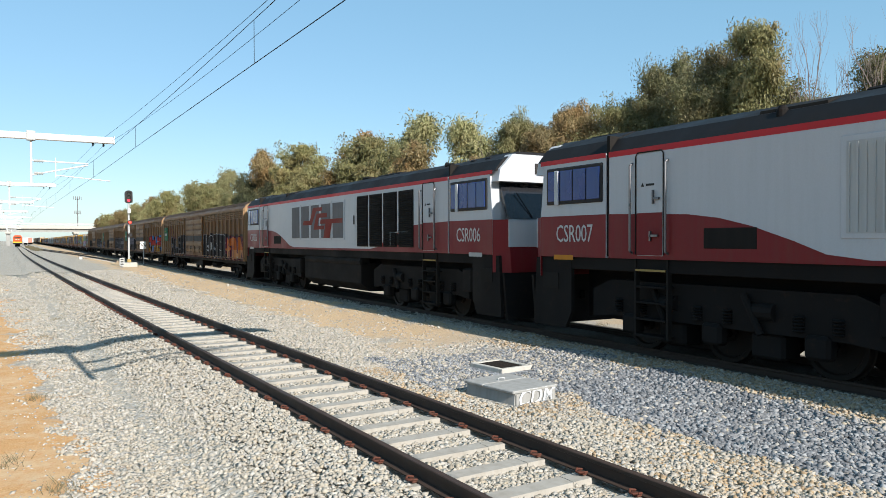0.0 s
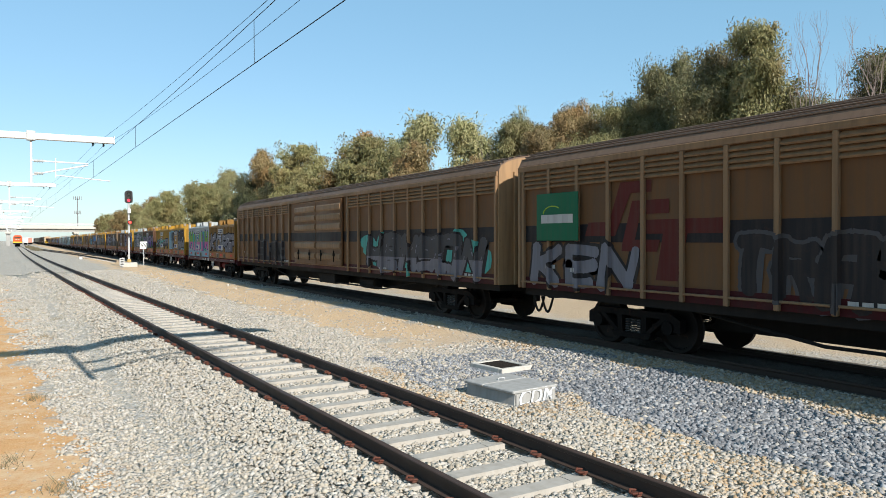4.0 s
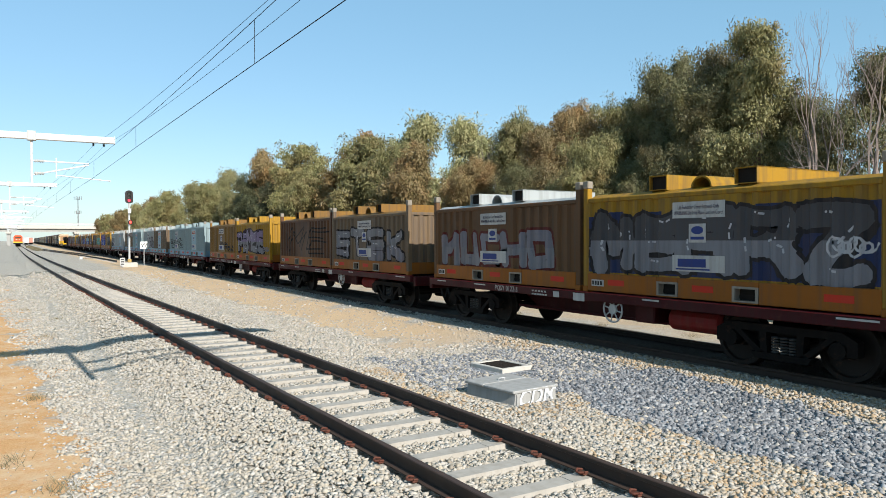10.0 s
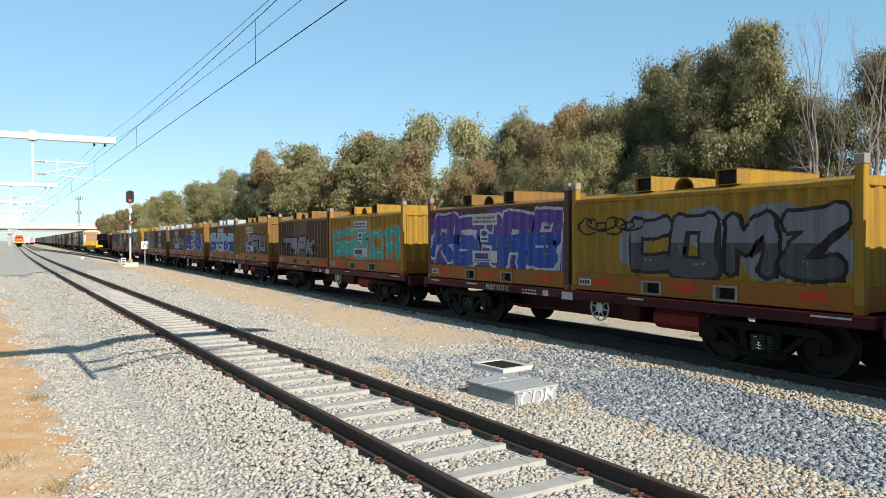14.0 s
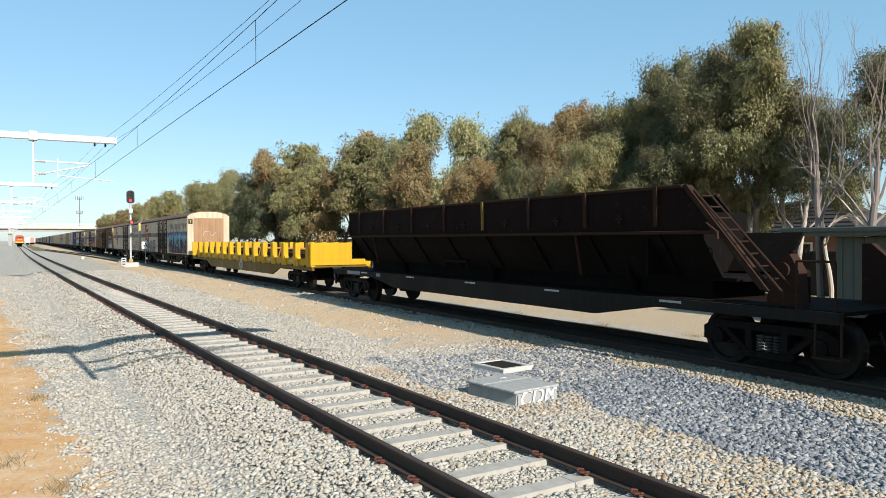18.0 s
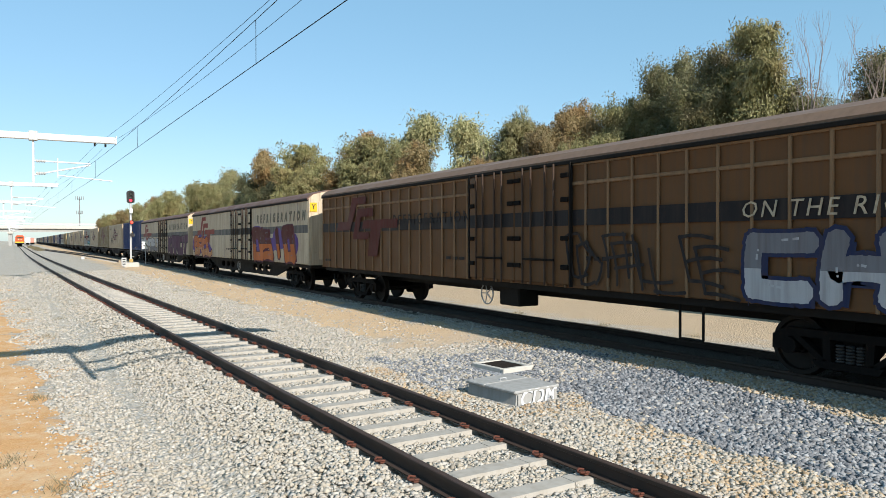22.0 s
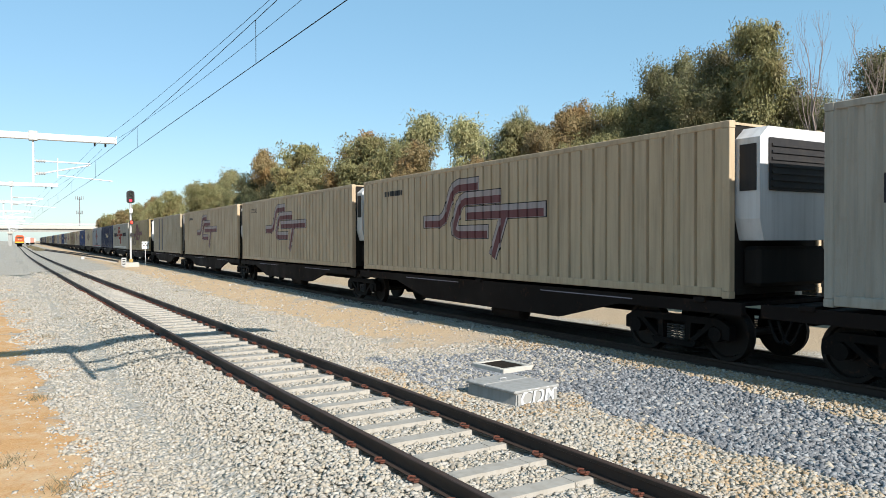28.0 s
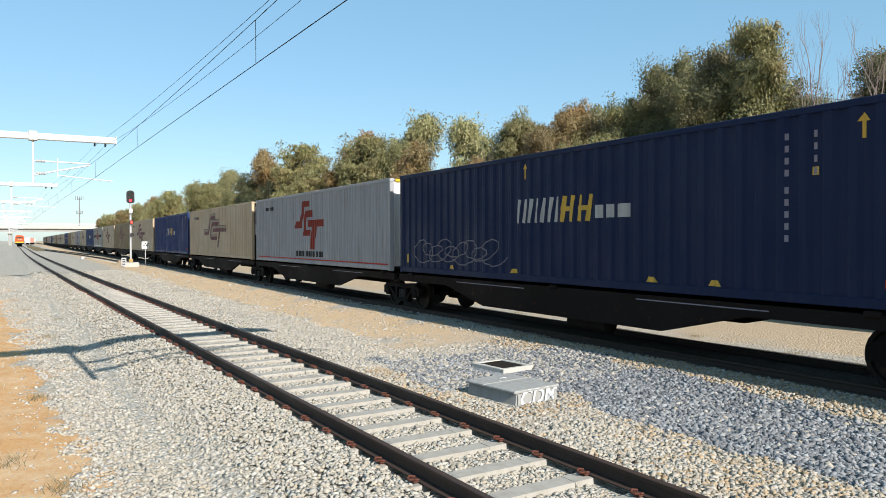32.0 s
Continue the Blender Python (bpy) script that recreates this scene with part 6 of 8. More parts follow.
def louvre_van(k):
    L = 23.65
    v = tagged(new("louvre_van"), "brown weathered louvred goods van with a black band and sprayed shapes", "goods van", "brown louvre vans")
    X = -1.40
    tan, plank = VAN_TAN, VAN_PLANK
    part("core", Shape().box(X + 0.06, 1.34, 0.02, L - 0.02, 1.0, 3.70), plank, v, "recessed brown wall sheet")
    part("band", Shape().box(X + 0.052, X + 0.058, 0.05, L - 0.05, 2.02, 2.38), VAN_BLACK, v, "black painted band")
    for a, b, m in ((1.12, 1.16, tan), (3.58, 3.70, tan)):
        part("side_rail", Shape().box(X - 0.01, X + 0.06, 0, L, a, b, 0.01), m, v)
    part("lower_band", Shape().box(X + 0.045, X + 0.06, 0, L, 1.0, 1.25), DEEP_RED, v)
    doors = (9.45, 14.55)
    ys = [0.06 + 0.9 * i for i in range(27)]
    post = Shape().box(X - 0.02, X + 0.06, -0.045, 0.045, 1.0, 3.58, 0.012).mesh("post", tan)
    slat = Shape()
    for j in range(4):
        z = 3.20 + 0.095 * j
        slat.prism([(X + 0.06, z), (X + 0.005, z - 0.02), (X - 0.012, z + 0.01), (X + 0.06, z + 0.075)], "y", 0.05, 0.85)
    slat = slat.mesh("louvre", tan)
    for y in ys:
        if doors[0] - 0.1 < y < doors[1] + 0.1 or y > L - 0.1:
            continue
        part("post", post, None, v).location = (0, y, 0)
        if not doors[0] - 0.9 < y < doors[1] and y + 0.9 < L + 0.1:
            part("louvre", slat, None, v).location = (0, y, 0)
    part("post", post, None, v).location = (0, L - 0.06, 0)
    for a, b in ((9.5, 11.98), (12.02, 14.5)):
        d = part("door", Shape().box(X - 0.05, X + 0.03, a, b, 1.15, 3.55, 0.02), plank, v)
        for z in (1.35, 1.75, 2.45, 2.8, 3.15):
            part("door_rib", Shape().prism([(X - 0.05, z), (X - 0.085, z + 0.05), (X - 0.085, z + 0.19), (X - 0.05, z + 0.24)], "y", a + 0.08, b - 0.08), tan, d)
        part("door_band", Shape().box(X - 0.058, X - 0.052, a + 0.02, b - 0.02, 2.04, 2.36), VAN_BLACK, d)
        for y in (a + 0.6, b - 0.6):
            part("latch", Shape().box(X - 0.11, X - 0.085, y - 0.1, y + 0.1, 1.5, 1.6, 0.01).tube((X - 0.10, y, 1.3), (X - 0.10, y, 1.7), 0.02), BOGIE_GREY, d)
    roof = part("roof", van_roof(L, 3.72, 0.42), VAN_ROOF, v, "ribbed brown curved roof")
    for i in range(7):
        a = math.radians(100 + 10 * i)
        part("roof_rib", Shape().tube((1.37 * math.cos(a), 0, 3.73 + 0.425 * math.sin(a)), (1.37 * math.cos(a), L, 3.73 + 0.425 * math.sin(a)), 0.016, 5), VAN_ROOF, roof)
    for y, w in ((-0.03, -1), (L + 0.03, 1)):
        prof = [(1.36 * math.cos(a), 3.70 + 0.40 * math.sin(a)) for a in [math.pi * i / 10 for i in range(11)]] + [(-1.36, 1.0), (1.36, 1.0)]
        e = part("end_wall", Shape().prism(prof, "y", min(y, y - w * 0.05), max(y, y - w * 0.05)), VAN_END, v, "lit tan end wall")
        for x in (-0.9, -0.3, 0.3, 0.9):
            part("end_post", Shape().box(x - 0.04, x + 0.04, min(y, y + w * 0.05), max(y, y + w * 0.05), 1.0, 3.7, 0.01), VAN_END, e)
    part("underframe", Shape().box(-1.25, 1.25, 0.1, L - 0.1, 0.84, 1.0).box(-0.3, 0.3, 4.5, L - 4.5, 0.45, 0.85), BLACK, v)
    part("battery_box", Shape().box(-1.1, -0.5, 11, 12.6, 0.45, 0.83, 0.03), BLACK, v)
    part("air_reservoir", Shape().lathe([(8.0, 0.1), (8.05, 0.2), (9.2, 0.2), (9.25, 0.1)], (-0.7, 0, 0.6), "y", 12), BLACK, v)
    part("truss_rod", Shape().path([(-1.0, 4.5, 0.85), (-1.0, 7, 0.5), (-1.0, L - 7, 0.5), (-1.0, L - 4.5, 0.85)], 0.03), BLACK, v)
    for y in (2.7, L - 3.2):
        add_bogie(v, y)
    add_coupler(v, 0, -1)
    add_coupler(v, L, 1)
    flat = [(0.05, 0), (L - 0.05, 0)]
    if k < 3:
        sg = part("green_board", Shape().box(X - 0.06, X - 0.03, L - 2.1, L - 0.75, 2.05, 3.05, 0.01), paint("green_board_paint", (0.01, 0.17, 0.09), 0.2, 0.05), v, "green haulier board")
        part("bar", drape([rect(L - 1.95, L - 0.92, 2.42, 2.60)], flat, X - 0.06, 0.003), SIGN_WHITE, sg)
        part("arc", Shape().path([(X - 0.065, L - 1.3 - 0.3 * math.cos(a), 2.62 + 0.16 * math.sin(a)) for a in [math.pi * i / 8 for i in range(2, 9)]], 0.012), paint("lime_arc", (0.4, 0.55, 0.08), 0.2), sg)
        part("emblem", drape(emblem(L - 2.2, L - 5.6, 1.35, 3.15), flat, X + 0.05, 0.004), spray("brownred"), v, "faded red emblem bars")
    for a, b, z in ((L - 1.3, L - 0.95, 1.5), (L - 2.0, L - 1.75, 1.45), (1.0, 1.5, 1.18), (6, 6.6, 1.18), (15.5, 16.1, 1.18)):
        part("stencil_bar", drape(bars(b, a, z, 0.08, 3, int(a * 10)), flat, X + 0.04, 0.006), SIGN_WHITE, v)
    pieces = {0: (("peach", "maroon", "=maroon", "orange", "ATLN", (0.15, 3.6), 2.2), ("LOSER", "charcoal", "white", "black", "", (3.7, 8.9), 2.3), ("black", "silver", "", "", "DLBO", (15.2, 20.6), 2.3)),
              1: (("ochre", "charcoal", "=azure", "red", "JMNE", (0.6, 6.9), 2.4), ("charcoal", "silver", "", "", "WYM", (14.8, 16.6), 2.2), ("grey", "charcoal", "=charcoal", "silver", "LHAB", (16.8, 21.6), 2.2)),
              2: (("grey", "silver", "charcoal", "white", "ENASBZ", (0.3, 8.2), 2.3), ("charcoal", "grey", "", "", "TRAK", (15, 18), 2.1), ("silver", "charcoal", "", "", "KEN", (20, 23.2), 2.0)),
              3: (("silver", "charcoal", "teal", "grey", "HEMSON", (0.6, 7.5), 2.2), ("charcoal", "grey", "", "", "SURE", (16, 20), 2.0))}[k]
    for n, (fill, line, back, accent, word, (a, b), top) in enumerate(pieces):
        brk = [(0.0, 0.0), (L, 0.0)]
        # the posts stand proud, so the paint runs over them in steps
        steps = [(0.0, 0.075)]
        for y in ys:
            if not doors[0] - 0.1 < y < doors[1] + 0.1:
                steps += [(y - 0.06, 0.075), (y - 0.046, -0.002), (y + 0.046, -0.002), (y + 0.06, 0.075)]
        steps = [q for q in steps if 0 <= q[0] <= L] + [(L, 0.075)]
        if fill == "LOSER":
            word_piece(v, 3, steps, X - 0.024, a, b, 1.2, top, "LOSER", "charcoal", "charcoal", "white", "black")
            continue
        graffiti(v, 40 + 9 * k + n, steps, X - 0.024, a, b, 1.12, top, fill, line, back, accent, word)
    return v


VAN_TAN = paint("van_tan_steel", (0.33, 0.215, 0.125), 0.6, 0.35)
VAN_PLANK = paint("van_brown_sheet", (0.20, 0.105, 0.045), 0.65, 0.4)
VAN_BLACK = paint("van_black_band", (0.022, 0.022, 0.028), 0.3, 0.1)
VAN_ROOF = paint("van_roof_brown", (0.24, 0.17, 0.125), 0.5, 0.3)
# lighter copy of the van tan: sunlight on the ends painted in
VAN_END = paint("van_end_lit_tan", (0.42, 0.28, 0.16), 0.5, 0.35)


def reefer_van(k, brown=False):
    L = 22.35
    label = "brown ribbed refrigerated van with a black band" if brown else "dirty white refrigerated van with a black band and sprayed shapes"
    v = tagged(new("refrigerated_van"), label, "goods van", "refrigerated vans")
    X = -1.42
    body = VAN_PLANK if brown else REEFER_CREAM
    d0, d1 = 8.15, 11.95
    if brown:
        steps = corrugation(0.05, L - 0.05, 0.62, 0.0)
        part("wall", Shape().box(X + 0.03, 1.40, 0.0, L, 1.08, 3.68, 0.02), body, v)
        for i in range(36):
            part("rib", Shape().box(X - 0.015, X + 0.03, 0.06 + 0.635 * i, 0.12 + 0.635 * i, 1.08, 3.6, 0.012), VAN_TAN, v)
        for z in (3.18, 3.58):
            part("side_rail", Shape().box(X - 0.005, X + 0.03, 0, L, z, z + 0.07, 0.01), VAN_TAN, v)
    else:
        part("wall", Shape().box(X, 1.40, 0.0, L, 1.10, 3.68, 0.03), body, v, "dirty cream smooth side walls")
        for i in range(1, 18):
            y = L * i / 18
            if not d0 < y < d1:
                part("seam", Shape().box(X - 0.004, X - 0.001, y - 0.006, y + 0.006, 1.12, 3.62), SIGN_GREY, v)
    flat = [(0.0, 0), (L, 0)]
    for a, b in ((0.03, d0 - 0.02), (d1 + 0.02, L - 0.03)):
        part("band", drape([rect(a, b, 2.36, 2.68)], flat, X, 0.003), VAN_BLACK if brown else BAND_FADED, v, "black painted band")
    roof = part("roof", Shape().prism([(-1.45, 3.66), (-1.45, 3.74), (-1.25, 3.90), (-0.6, 4.08), (0.6, 4.08), (1.25, 3.90), (1.45, 3.74), (1.45, 3.66)], "y", -0.02, L + 0.02), VAN_ROOF if brown else REEFER_ROOF, v, "rusty shallow-pitched roof")
    part("gutter", Shape().box(X - 0.05, X + 0.02, 0, L, 3.62, 3.70, 0.012), BLACK, roof)
    # double plug doors with lock rods
    for n, (a, b) in enumerate(((d0, (d0 + d1) / 2 - 0.01), ((d0 + d1) / 2 + 0.01, d1))):
        d = part("door", Shape().box(X - 0.06, X - 0.003, a, b, 1.14, 3.60, 0.02), body, v)
        part("door_band", Shape().box(X - 0.064, X - 0.061, a + 0.02, b - 0.02, 2.36, 2.68), VAN_BLACK, d)
        for y in (a + 0.45, a + 0.75, b - 0.65, b - 0.35):
            part("lock_rod", Shape().tube((X - 0.10, y, 1.1), (X - 0.10, y, 3.66), 0.022), LOCK_BROWN, d)
        for y in (a + 0.12, b - 0.12):
            for z in (1.5, 2.1, 2.9, 3.4):
                part("hinge", Shape().box(X - 0.10, X - 0.06, y - 0.12, y + 0.12, z - 0.05, z + 0.05, 0.012), BOGIE_GREY, d)
        part("lock_handle", Shape().box(X - 0.15, X - 0.11, a + 0.4, b - 0.4, 1.62, 1.67, 0.01), BOGIE_GREY, d)
    for y in (d0 - 0.05, d1 + 0.01):
        part("door_frame", Shape().box(X - 0.07, X, y, y + 0.04, 1.1, 3.66), BLACK, v)
    for y, w in ((-0.05, -1), (L + 0.05, 1)):
        prof = [(-1.40, 1.08), (1.40, 1.08), (1.40, 3.72), (1.2, 3.88), (0.6, 4.03), (-0.6, 4.03), (-1.2, 3.88), (-1.40, 3.72)]
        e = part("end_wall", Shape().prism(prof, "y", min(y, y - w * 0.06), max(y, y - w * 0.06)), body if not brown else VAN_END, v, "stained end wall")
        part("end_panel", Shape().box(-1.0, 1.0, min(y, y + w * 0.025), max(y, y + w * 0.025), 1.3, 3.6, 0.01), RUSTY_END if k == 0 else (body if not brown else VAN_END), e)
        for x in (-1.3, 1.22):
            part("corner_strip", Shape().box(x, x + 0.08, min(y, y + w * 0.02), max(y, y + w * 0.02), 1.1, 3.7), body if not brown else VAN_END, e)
    if k == 0:
        eb = [(-1.0, 0), (1.0, 0)]
        s = Shape()
        r = random.Random(4)
        pts = [(-0.8 + 1.5 * i / 12, r.uniform(1.6, 2.0) + 0.05 * i % 0.2) for i in range(13)]
        for p, q in zip(pts, pts[1:]):
            s.tube((p[0], -0.085, p[1]), (q[0], -0.085, q[1]), 0.012, 5)
        pts = [(-0.5 + 1.0 * i / 9, 2.5 + r.uniform(-0.2, 0.25)) for i in range(10)]
        for p, q in zip(pts, pts[1:]):
            s.tube((p[0], -0.085, p[1]), (q[0], -0.085, q[1]), 0.012, 5)
        part("sprayed_scrawl", s, spray("white"), v)
    part("end_letter_plate", Shape().box(-1.36, -1.08, -0.09, -0.075, 3.2, 3.55), BLACK_PAINT if k == 0 else YELLOW_PAINT, v, "end marker plate")
    t = part("end_letter", text_mesh("Y", 0.30, YELLOW_PAINT if k == 0 else BLACK_PAINT), None, v)
    t.matrix_basis = pose(-1.22, -0.096, 3.38, 90, 0, 0)
    # pierced centre girder
    g = Shape()
    holes = ((6.35, 7.21), (7.5, 8.25), (8.55, 9.3), (13.05, 13.8), (14.1, 14.85), (15.14, 16.0))
    for sx in (-1.02, 0.92):
        g.prism([(3.6, 1.08), (3.6, 0.85), (5.6, 0.42), (6.3, 0.42), (6.3, 1.08)], "x", sx, sx + 0.1)
        g.prism([(L - 3.6, 1.08), (L - 3.6, 0.85), (L - 5.6, 0.42), (L - 6.3, 0.42), (L - 6.3, 1.08)], "x", sx, sx + 0.1)
        cuts = [6.3] + [(p[1] + q[0]) / 2 for p, q in zip(holes, holes[1:])] + [L - 6.3]
        for (h0, h1), c0, c1 in zip(holes, cuts, cuts[1:]):
            cy, ry, cz, rz = (h0 + h1) / 2, (h1 - h0) / 2, 0.74, 0.18
            for way in (1, -1):
                arc = [(cy + ry * math.cos(math.pi * i / 12), cz + way * rz * math.sin(math.pi * i / 12)) for i in range(13)]
                edge = 1.08 if way > 0 else 0.42
                g.prism([(c0, cz), (c0, edge), (c1, edge), (c1, cz)] + arc, "x", sx, sx + 0.1)
    if not brown:
        part("girder", g, BLACK, v)
    else:
        part("centre_sill", Shape().box(-0.3, 0.3, 0.5, L - 0.5, 0.72, 0.95), BLACK, v)
        part("brake_box", Shape().box(-1.1, -0.5, 10.4, 11.2, 0.5, 0.95, 0.03), BLACK, v)
        part("step_frame", Shape().path([(-1.2, 5.0, 0.95), (-1.2, 5.0, 0.35), (-1.2, 5.5, 0.35), (-1.2, 5.5, 0.95)], 0.025), BLACK, v)
    part("underframe", Shape().box(-1.3, 1.3, 0.05, L - 0.05, 0.95, 1.10), BLACK, v)
    hb = Shape()
    hb.path([(-1.12, 11.7 + 0.26 * math.cos(a), 0.74 + 0.26 * math.sin(a)) for a in [2 * math.pi * i / 20 for i in range(21)]], 0.018)
    for j in range(5):
        a = j * 1.2566
        hb.tube((-1.12, 11.7, 0.74), (-1.12, 11.7 + 0.26 * math.cos(a), 0.74 + 0.26 * math.sin(a)), 0.014, 5)
    part("handbrake_wheel", hb, SIGN_WHITE if k == 4 else GREY_STEEL, v)
    for y in (2.6, L - 2.8):
        add_bogie(v, y)
    add_coupler(v, 0, -1)
    add_coupler(v, L, 1)
    part("emblem", drape(emblem(L - 1.5, L - 6.3, 1.55, 3.5), flat, X - (0.02 if brown else 0), 0.006), spray("brownred") if brown else EMBLEM_RED, v, "red emblem of interlocking bars")
    if brown:
        t = part("lettering", text_mesh("REFRIGERATION", 0.42, VAN_BLACK, 0.003, 0.0, 1.5), None, v)
        t.matrix_basis = pose(X - 0.016, 14.2, 2.66, *SIDE_TEXT)
        t = part("lettering", text_mesh("ON THE RIGHT", 0.36, REEFER_CREAM, 0.003, 0.2, 1.25), None, v)
        t.matrix_basis = pose(X - 0.022, 2.6, 2.52, *SIDE_TEXT)
    else:
        t = part("lettering", text_mesh("REFRIGERATION", 0.52, LETTER_GREY, 0.002, 0.22, 2.12, 0.03), None, v, "dark outlined company word")
        wide = max(p.co.x for p in t.data.vertices) - min(p.co.x for p in t.data.vertices)
        t.matrix_basis = pose(X - 0.006, 3.77, 3.05, *SIDE_TEXT) @ Matrix.Diagonal((6.94 / wide, 1, 1, 1))
        t = part("letter_face", text_mesh("REFRIGERATION", 0.52, LETTER_FACE, 0.002, 0.22, 2.12, 0.004), None, v)
        t.matrix_basis = pose(X - 0.010, 3.77, 3.06, *SIDE_TEXT) @ Matrix.Diagonal((6.94 / wide, 1, 1, 1))
    for a, b, z in ((L - 0.9, L - 0.3, 1.35), (7.0, 7.7, 1.7), (12.2, 13.2, 1.6)):
        part("stencil_bar", drape(bars(b, a, z, 0.08, 3, int(a * 9)), flat, X, 0.006), VAN_BLACK, v)
    steps = [(0.0, 0.0), (d0 - 0.055, 0.0), (d0, -0.062), (d1, -0.062), (d1 + 0.055, 0.0), (L, 0.0)]
    pieces = {0: (("grey", "charcoal", "purple", "", "OREN", (8.4, 11.7), 2.3), ("silver", "charcoal", "", "white", "HWEMMS", (13.6, L - 1.2), 2.0)),
              1: (("", "charcoal", "", "", "SGUN", (0.3, 5.9), 2.3),),
              2: (("white", "navy", "", "ghost", "CHS", (0.3, 4.0), 2.15), ("", "charcoal", "", "", "DALE", (4.2, 8.2), 2.2)),
              3: (("orange", "maroon", "purple", "brownred", "OSIO", (1.6, 7.9), 2.6), ("peach", "maroon", "purple", "orange", "BROL", (L - 5.6, L - 0.6), 2.3)),
              4: (("mulberry", "black", "", "", "KAROT", (0.1, 7.7), 2.32), ("white", "charcoal", "", "ghost", "SMELPOMELT", (12.2, L - 0.3), 2.2))}[k]
    if k == 0:
        flame_piece(v, steps, X - 0.006, 0.2, 7.4)
    for n, (fill, line, back, accent, word, (a, b), top) in enumerate(pieces):
        graffiti(v, 70 + 11 * k + n, steps, X - 0.006 - (0.012 if brown else 0), a, b, 1.15, top, fill, line, back, accent, word, 0.42 if fill == "mulberry" else 0.32)
    return v


LOCK_BROWN = paint("brown_lock_rod", (0.09, 0.06, 0.045), 0.4, 0.3)
REEFER_CREAM = paint("dirty_cream_panel", (0.63, 0.54, 0.41), 0.5, 0.3)
REEFER_ROOF = paint("rusty_roof_sheet", (0.20, 0.125, 0.10), 0.5, 0.45)
RUSTY_END = paint("rusty_end_panel", (0.42, 0.27, 0.16), 0.6, 0.5)
YELLOW_PAINT = paint("yellow_paint", (0.72, 0.50, 0.03), 0.25, 0.08)
EMBLEM_RED = paint("emblem_red", (0.30, 0.045, 0.03), 0.4, 0.15)
BAND_FADED = paint("streaked_black_band", (0.075, 0.075, 0.08), 0.85, 0.05, dirt=(0.24, 0.22, 0.19))
LETTER_FACE = paint("letter_face_buff", (0.30, 0.27, 0.20), 0.4, 0.15)
LETTER_GREY = paint("letter_grey", (0.12, 0.115, 0.105), 0.3, 0.1)


# ---- side-tipping hopper and steel flat wagon ----


def tipper_wagon():
    w = tagged(new("side_tipping_wagon"), "rusty dark side-tipping hopper wagon on a long flat frame", "hopper wagon")
    L = 19.4
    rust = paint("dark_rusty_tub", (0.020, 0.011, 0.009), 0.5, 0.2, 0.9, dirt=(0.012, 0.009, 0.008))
    # near-black copy that paints the shade under the overhang and at the tub's end
    tub_shade = paint("shaded_tub", (0.008, 0.007, 0.006), 0.4, 0.1, 0.9, dirt=(0.012, 0.009, 0.008))
    # lighter rust, with sunlight on ribs and edges put into the colour
    lit = paint("lit_rusty_tub_edge", (0.06, 0.034, 0.025), 0.5, 0.3, 0.85, dirt=(0.03, 0.02, 0.015))
    yard = paint("yellow_worn_strap", (0.25, 0.17, 0.06), 0.5, 0.3, 0.8)
    y0, y1 = 2.2, 17.3

    def front(z):
        return y0 + 0.62 - (2.95 - z) * 0.92
    # tub: upright upper plates with raked front edges, undercut lower plates
    for k in (-1, 1):
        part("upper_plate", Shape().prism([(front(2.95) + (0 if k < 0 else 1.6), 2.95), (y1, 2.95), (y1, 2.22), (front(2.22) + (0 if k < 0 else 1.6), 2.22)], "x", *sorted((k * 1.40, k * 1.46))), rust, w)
        part("lower_plate", Shape().prism([(k * 1.42, 2.2), (k * 0.86, 1.42), (k * 0.80, 1.46), (k * 1.36, 2.2)], "y", front(1.6) + 0.9, y1), tub_shade, w)
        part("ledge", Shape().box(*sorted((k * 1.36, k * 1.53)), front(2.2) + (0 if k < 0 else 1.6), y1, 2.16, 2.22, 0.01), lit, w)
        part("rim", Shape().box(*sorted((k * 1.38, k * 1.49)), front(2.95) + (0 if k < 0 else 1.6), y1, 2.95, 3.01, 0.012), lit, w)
    part("tub_floor", Shape().box(-0.86, 0.86, y0, y1, 1.36, 1.42), tub_shade, w)
    part("tub_end", Shape().box(-1.36, 1.36, y0 + 1.5, y0 + 1.56, 1.43, 2.6), tub_shade, w)
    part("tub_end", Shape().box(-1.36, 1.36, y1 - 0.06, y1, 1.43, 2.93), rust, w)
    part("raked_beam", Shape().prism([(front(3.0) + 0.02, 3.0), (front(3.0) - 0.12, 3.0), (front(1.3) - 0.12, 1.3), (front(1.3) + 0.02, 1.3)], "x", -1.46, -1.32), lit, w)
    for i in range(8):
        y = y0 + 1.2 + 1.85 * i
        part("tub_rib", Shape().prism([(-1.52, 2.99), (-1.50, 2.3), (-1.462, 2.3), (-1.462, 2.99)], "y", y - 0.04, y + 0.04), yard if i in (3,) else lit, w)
        part("lower_rib", Shape().prism([(-1.44, 2.15), (-0.92, 1.40), (-0.87, 1.40), (-1.38, 2.15)], "y", y - 0.04, y + 0.04), tub_shade, w)
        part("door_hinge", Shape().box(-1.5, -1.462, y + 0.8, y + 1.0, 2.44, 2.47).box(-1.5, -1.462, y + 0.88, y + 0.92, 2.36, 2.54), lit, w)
    for y in (y0 + 3.4, y0 + 13.2):
        part("prop", Shape().tube((-1.42, y, 2.16), (-1.22, y + 0.06, 1.35), 0.035, 6), lit, w)
    for i in range(3):
        y = y0 + 2.4 + 4.9 * i
        part("tipping_cylinder", Shape().tube((-0.7, y, 1.0), (-1.15, y, 2.1), 0.09, 10, 0.06), tub_shade, w)
    part("tub_bearer", Shape().box(-0.7, 0.7, y0 + 0.6, y1 - 0.3, 1.05, 1.35), tub_shade, w)
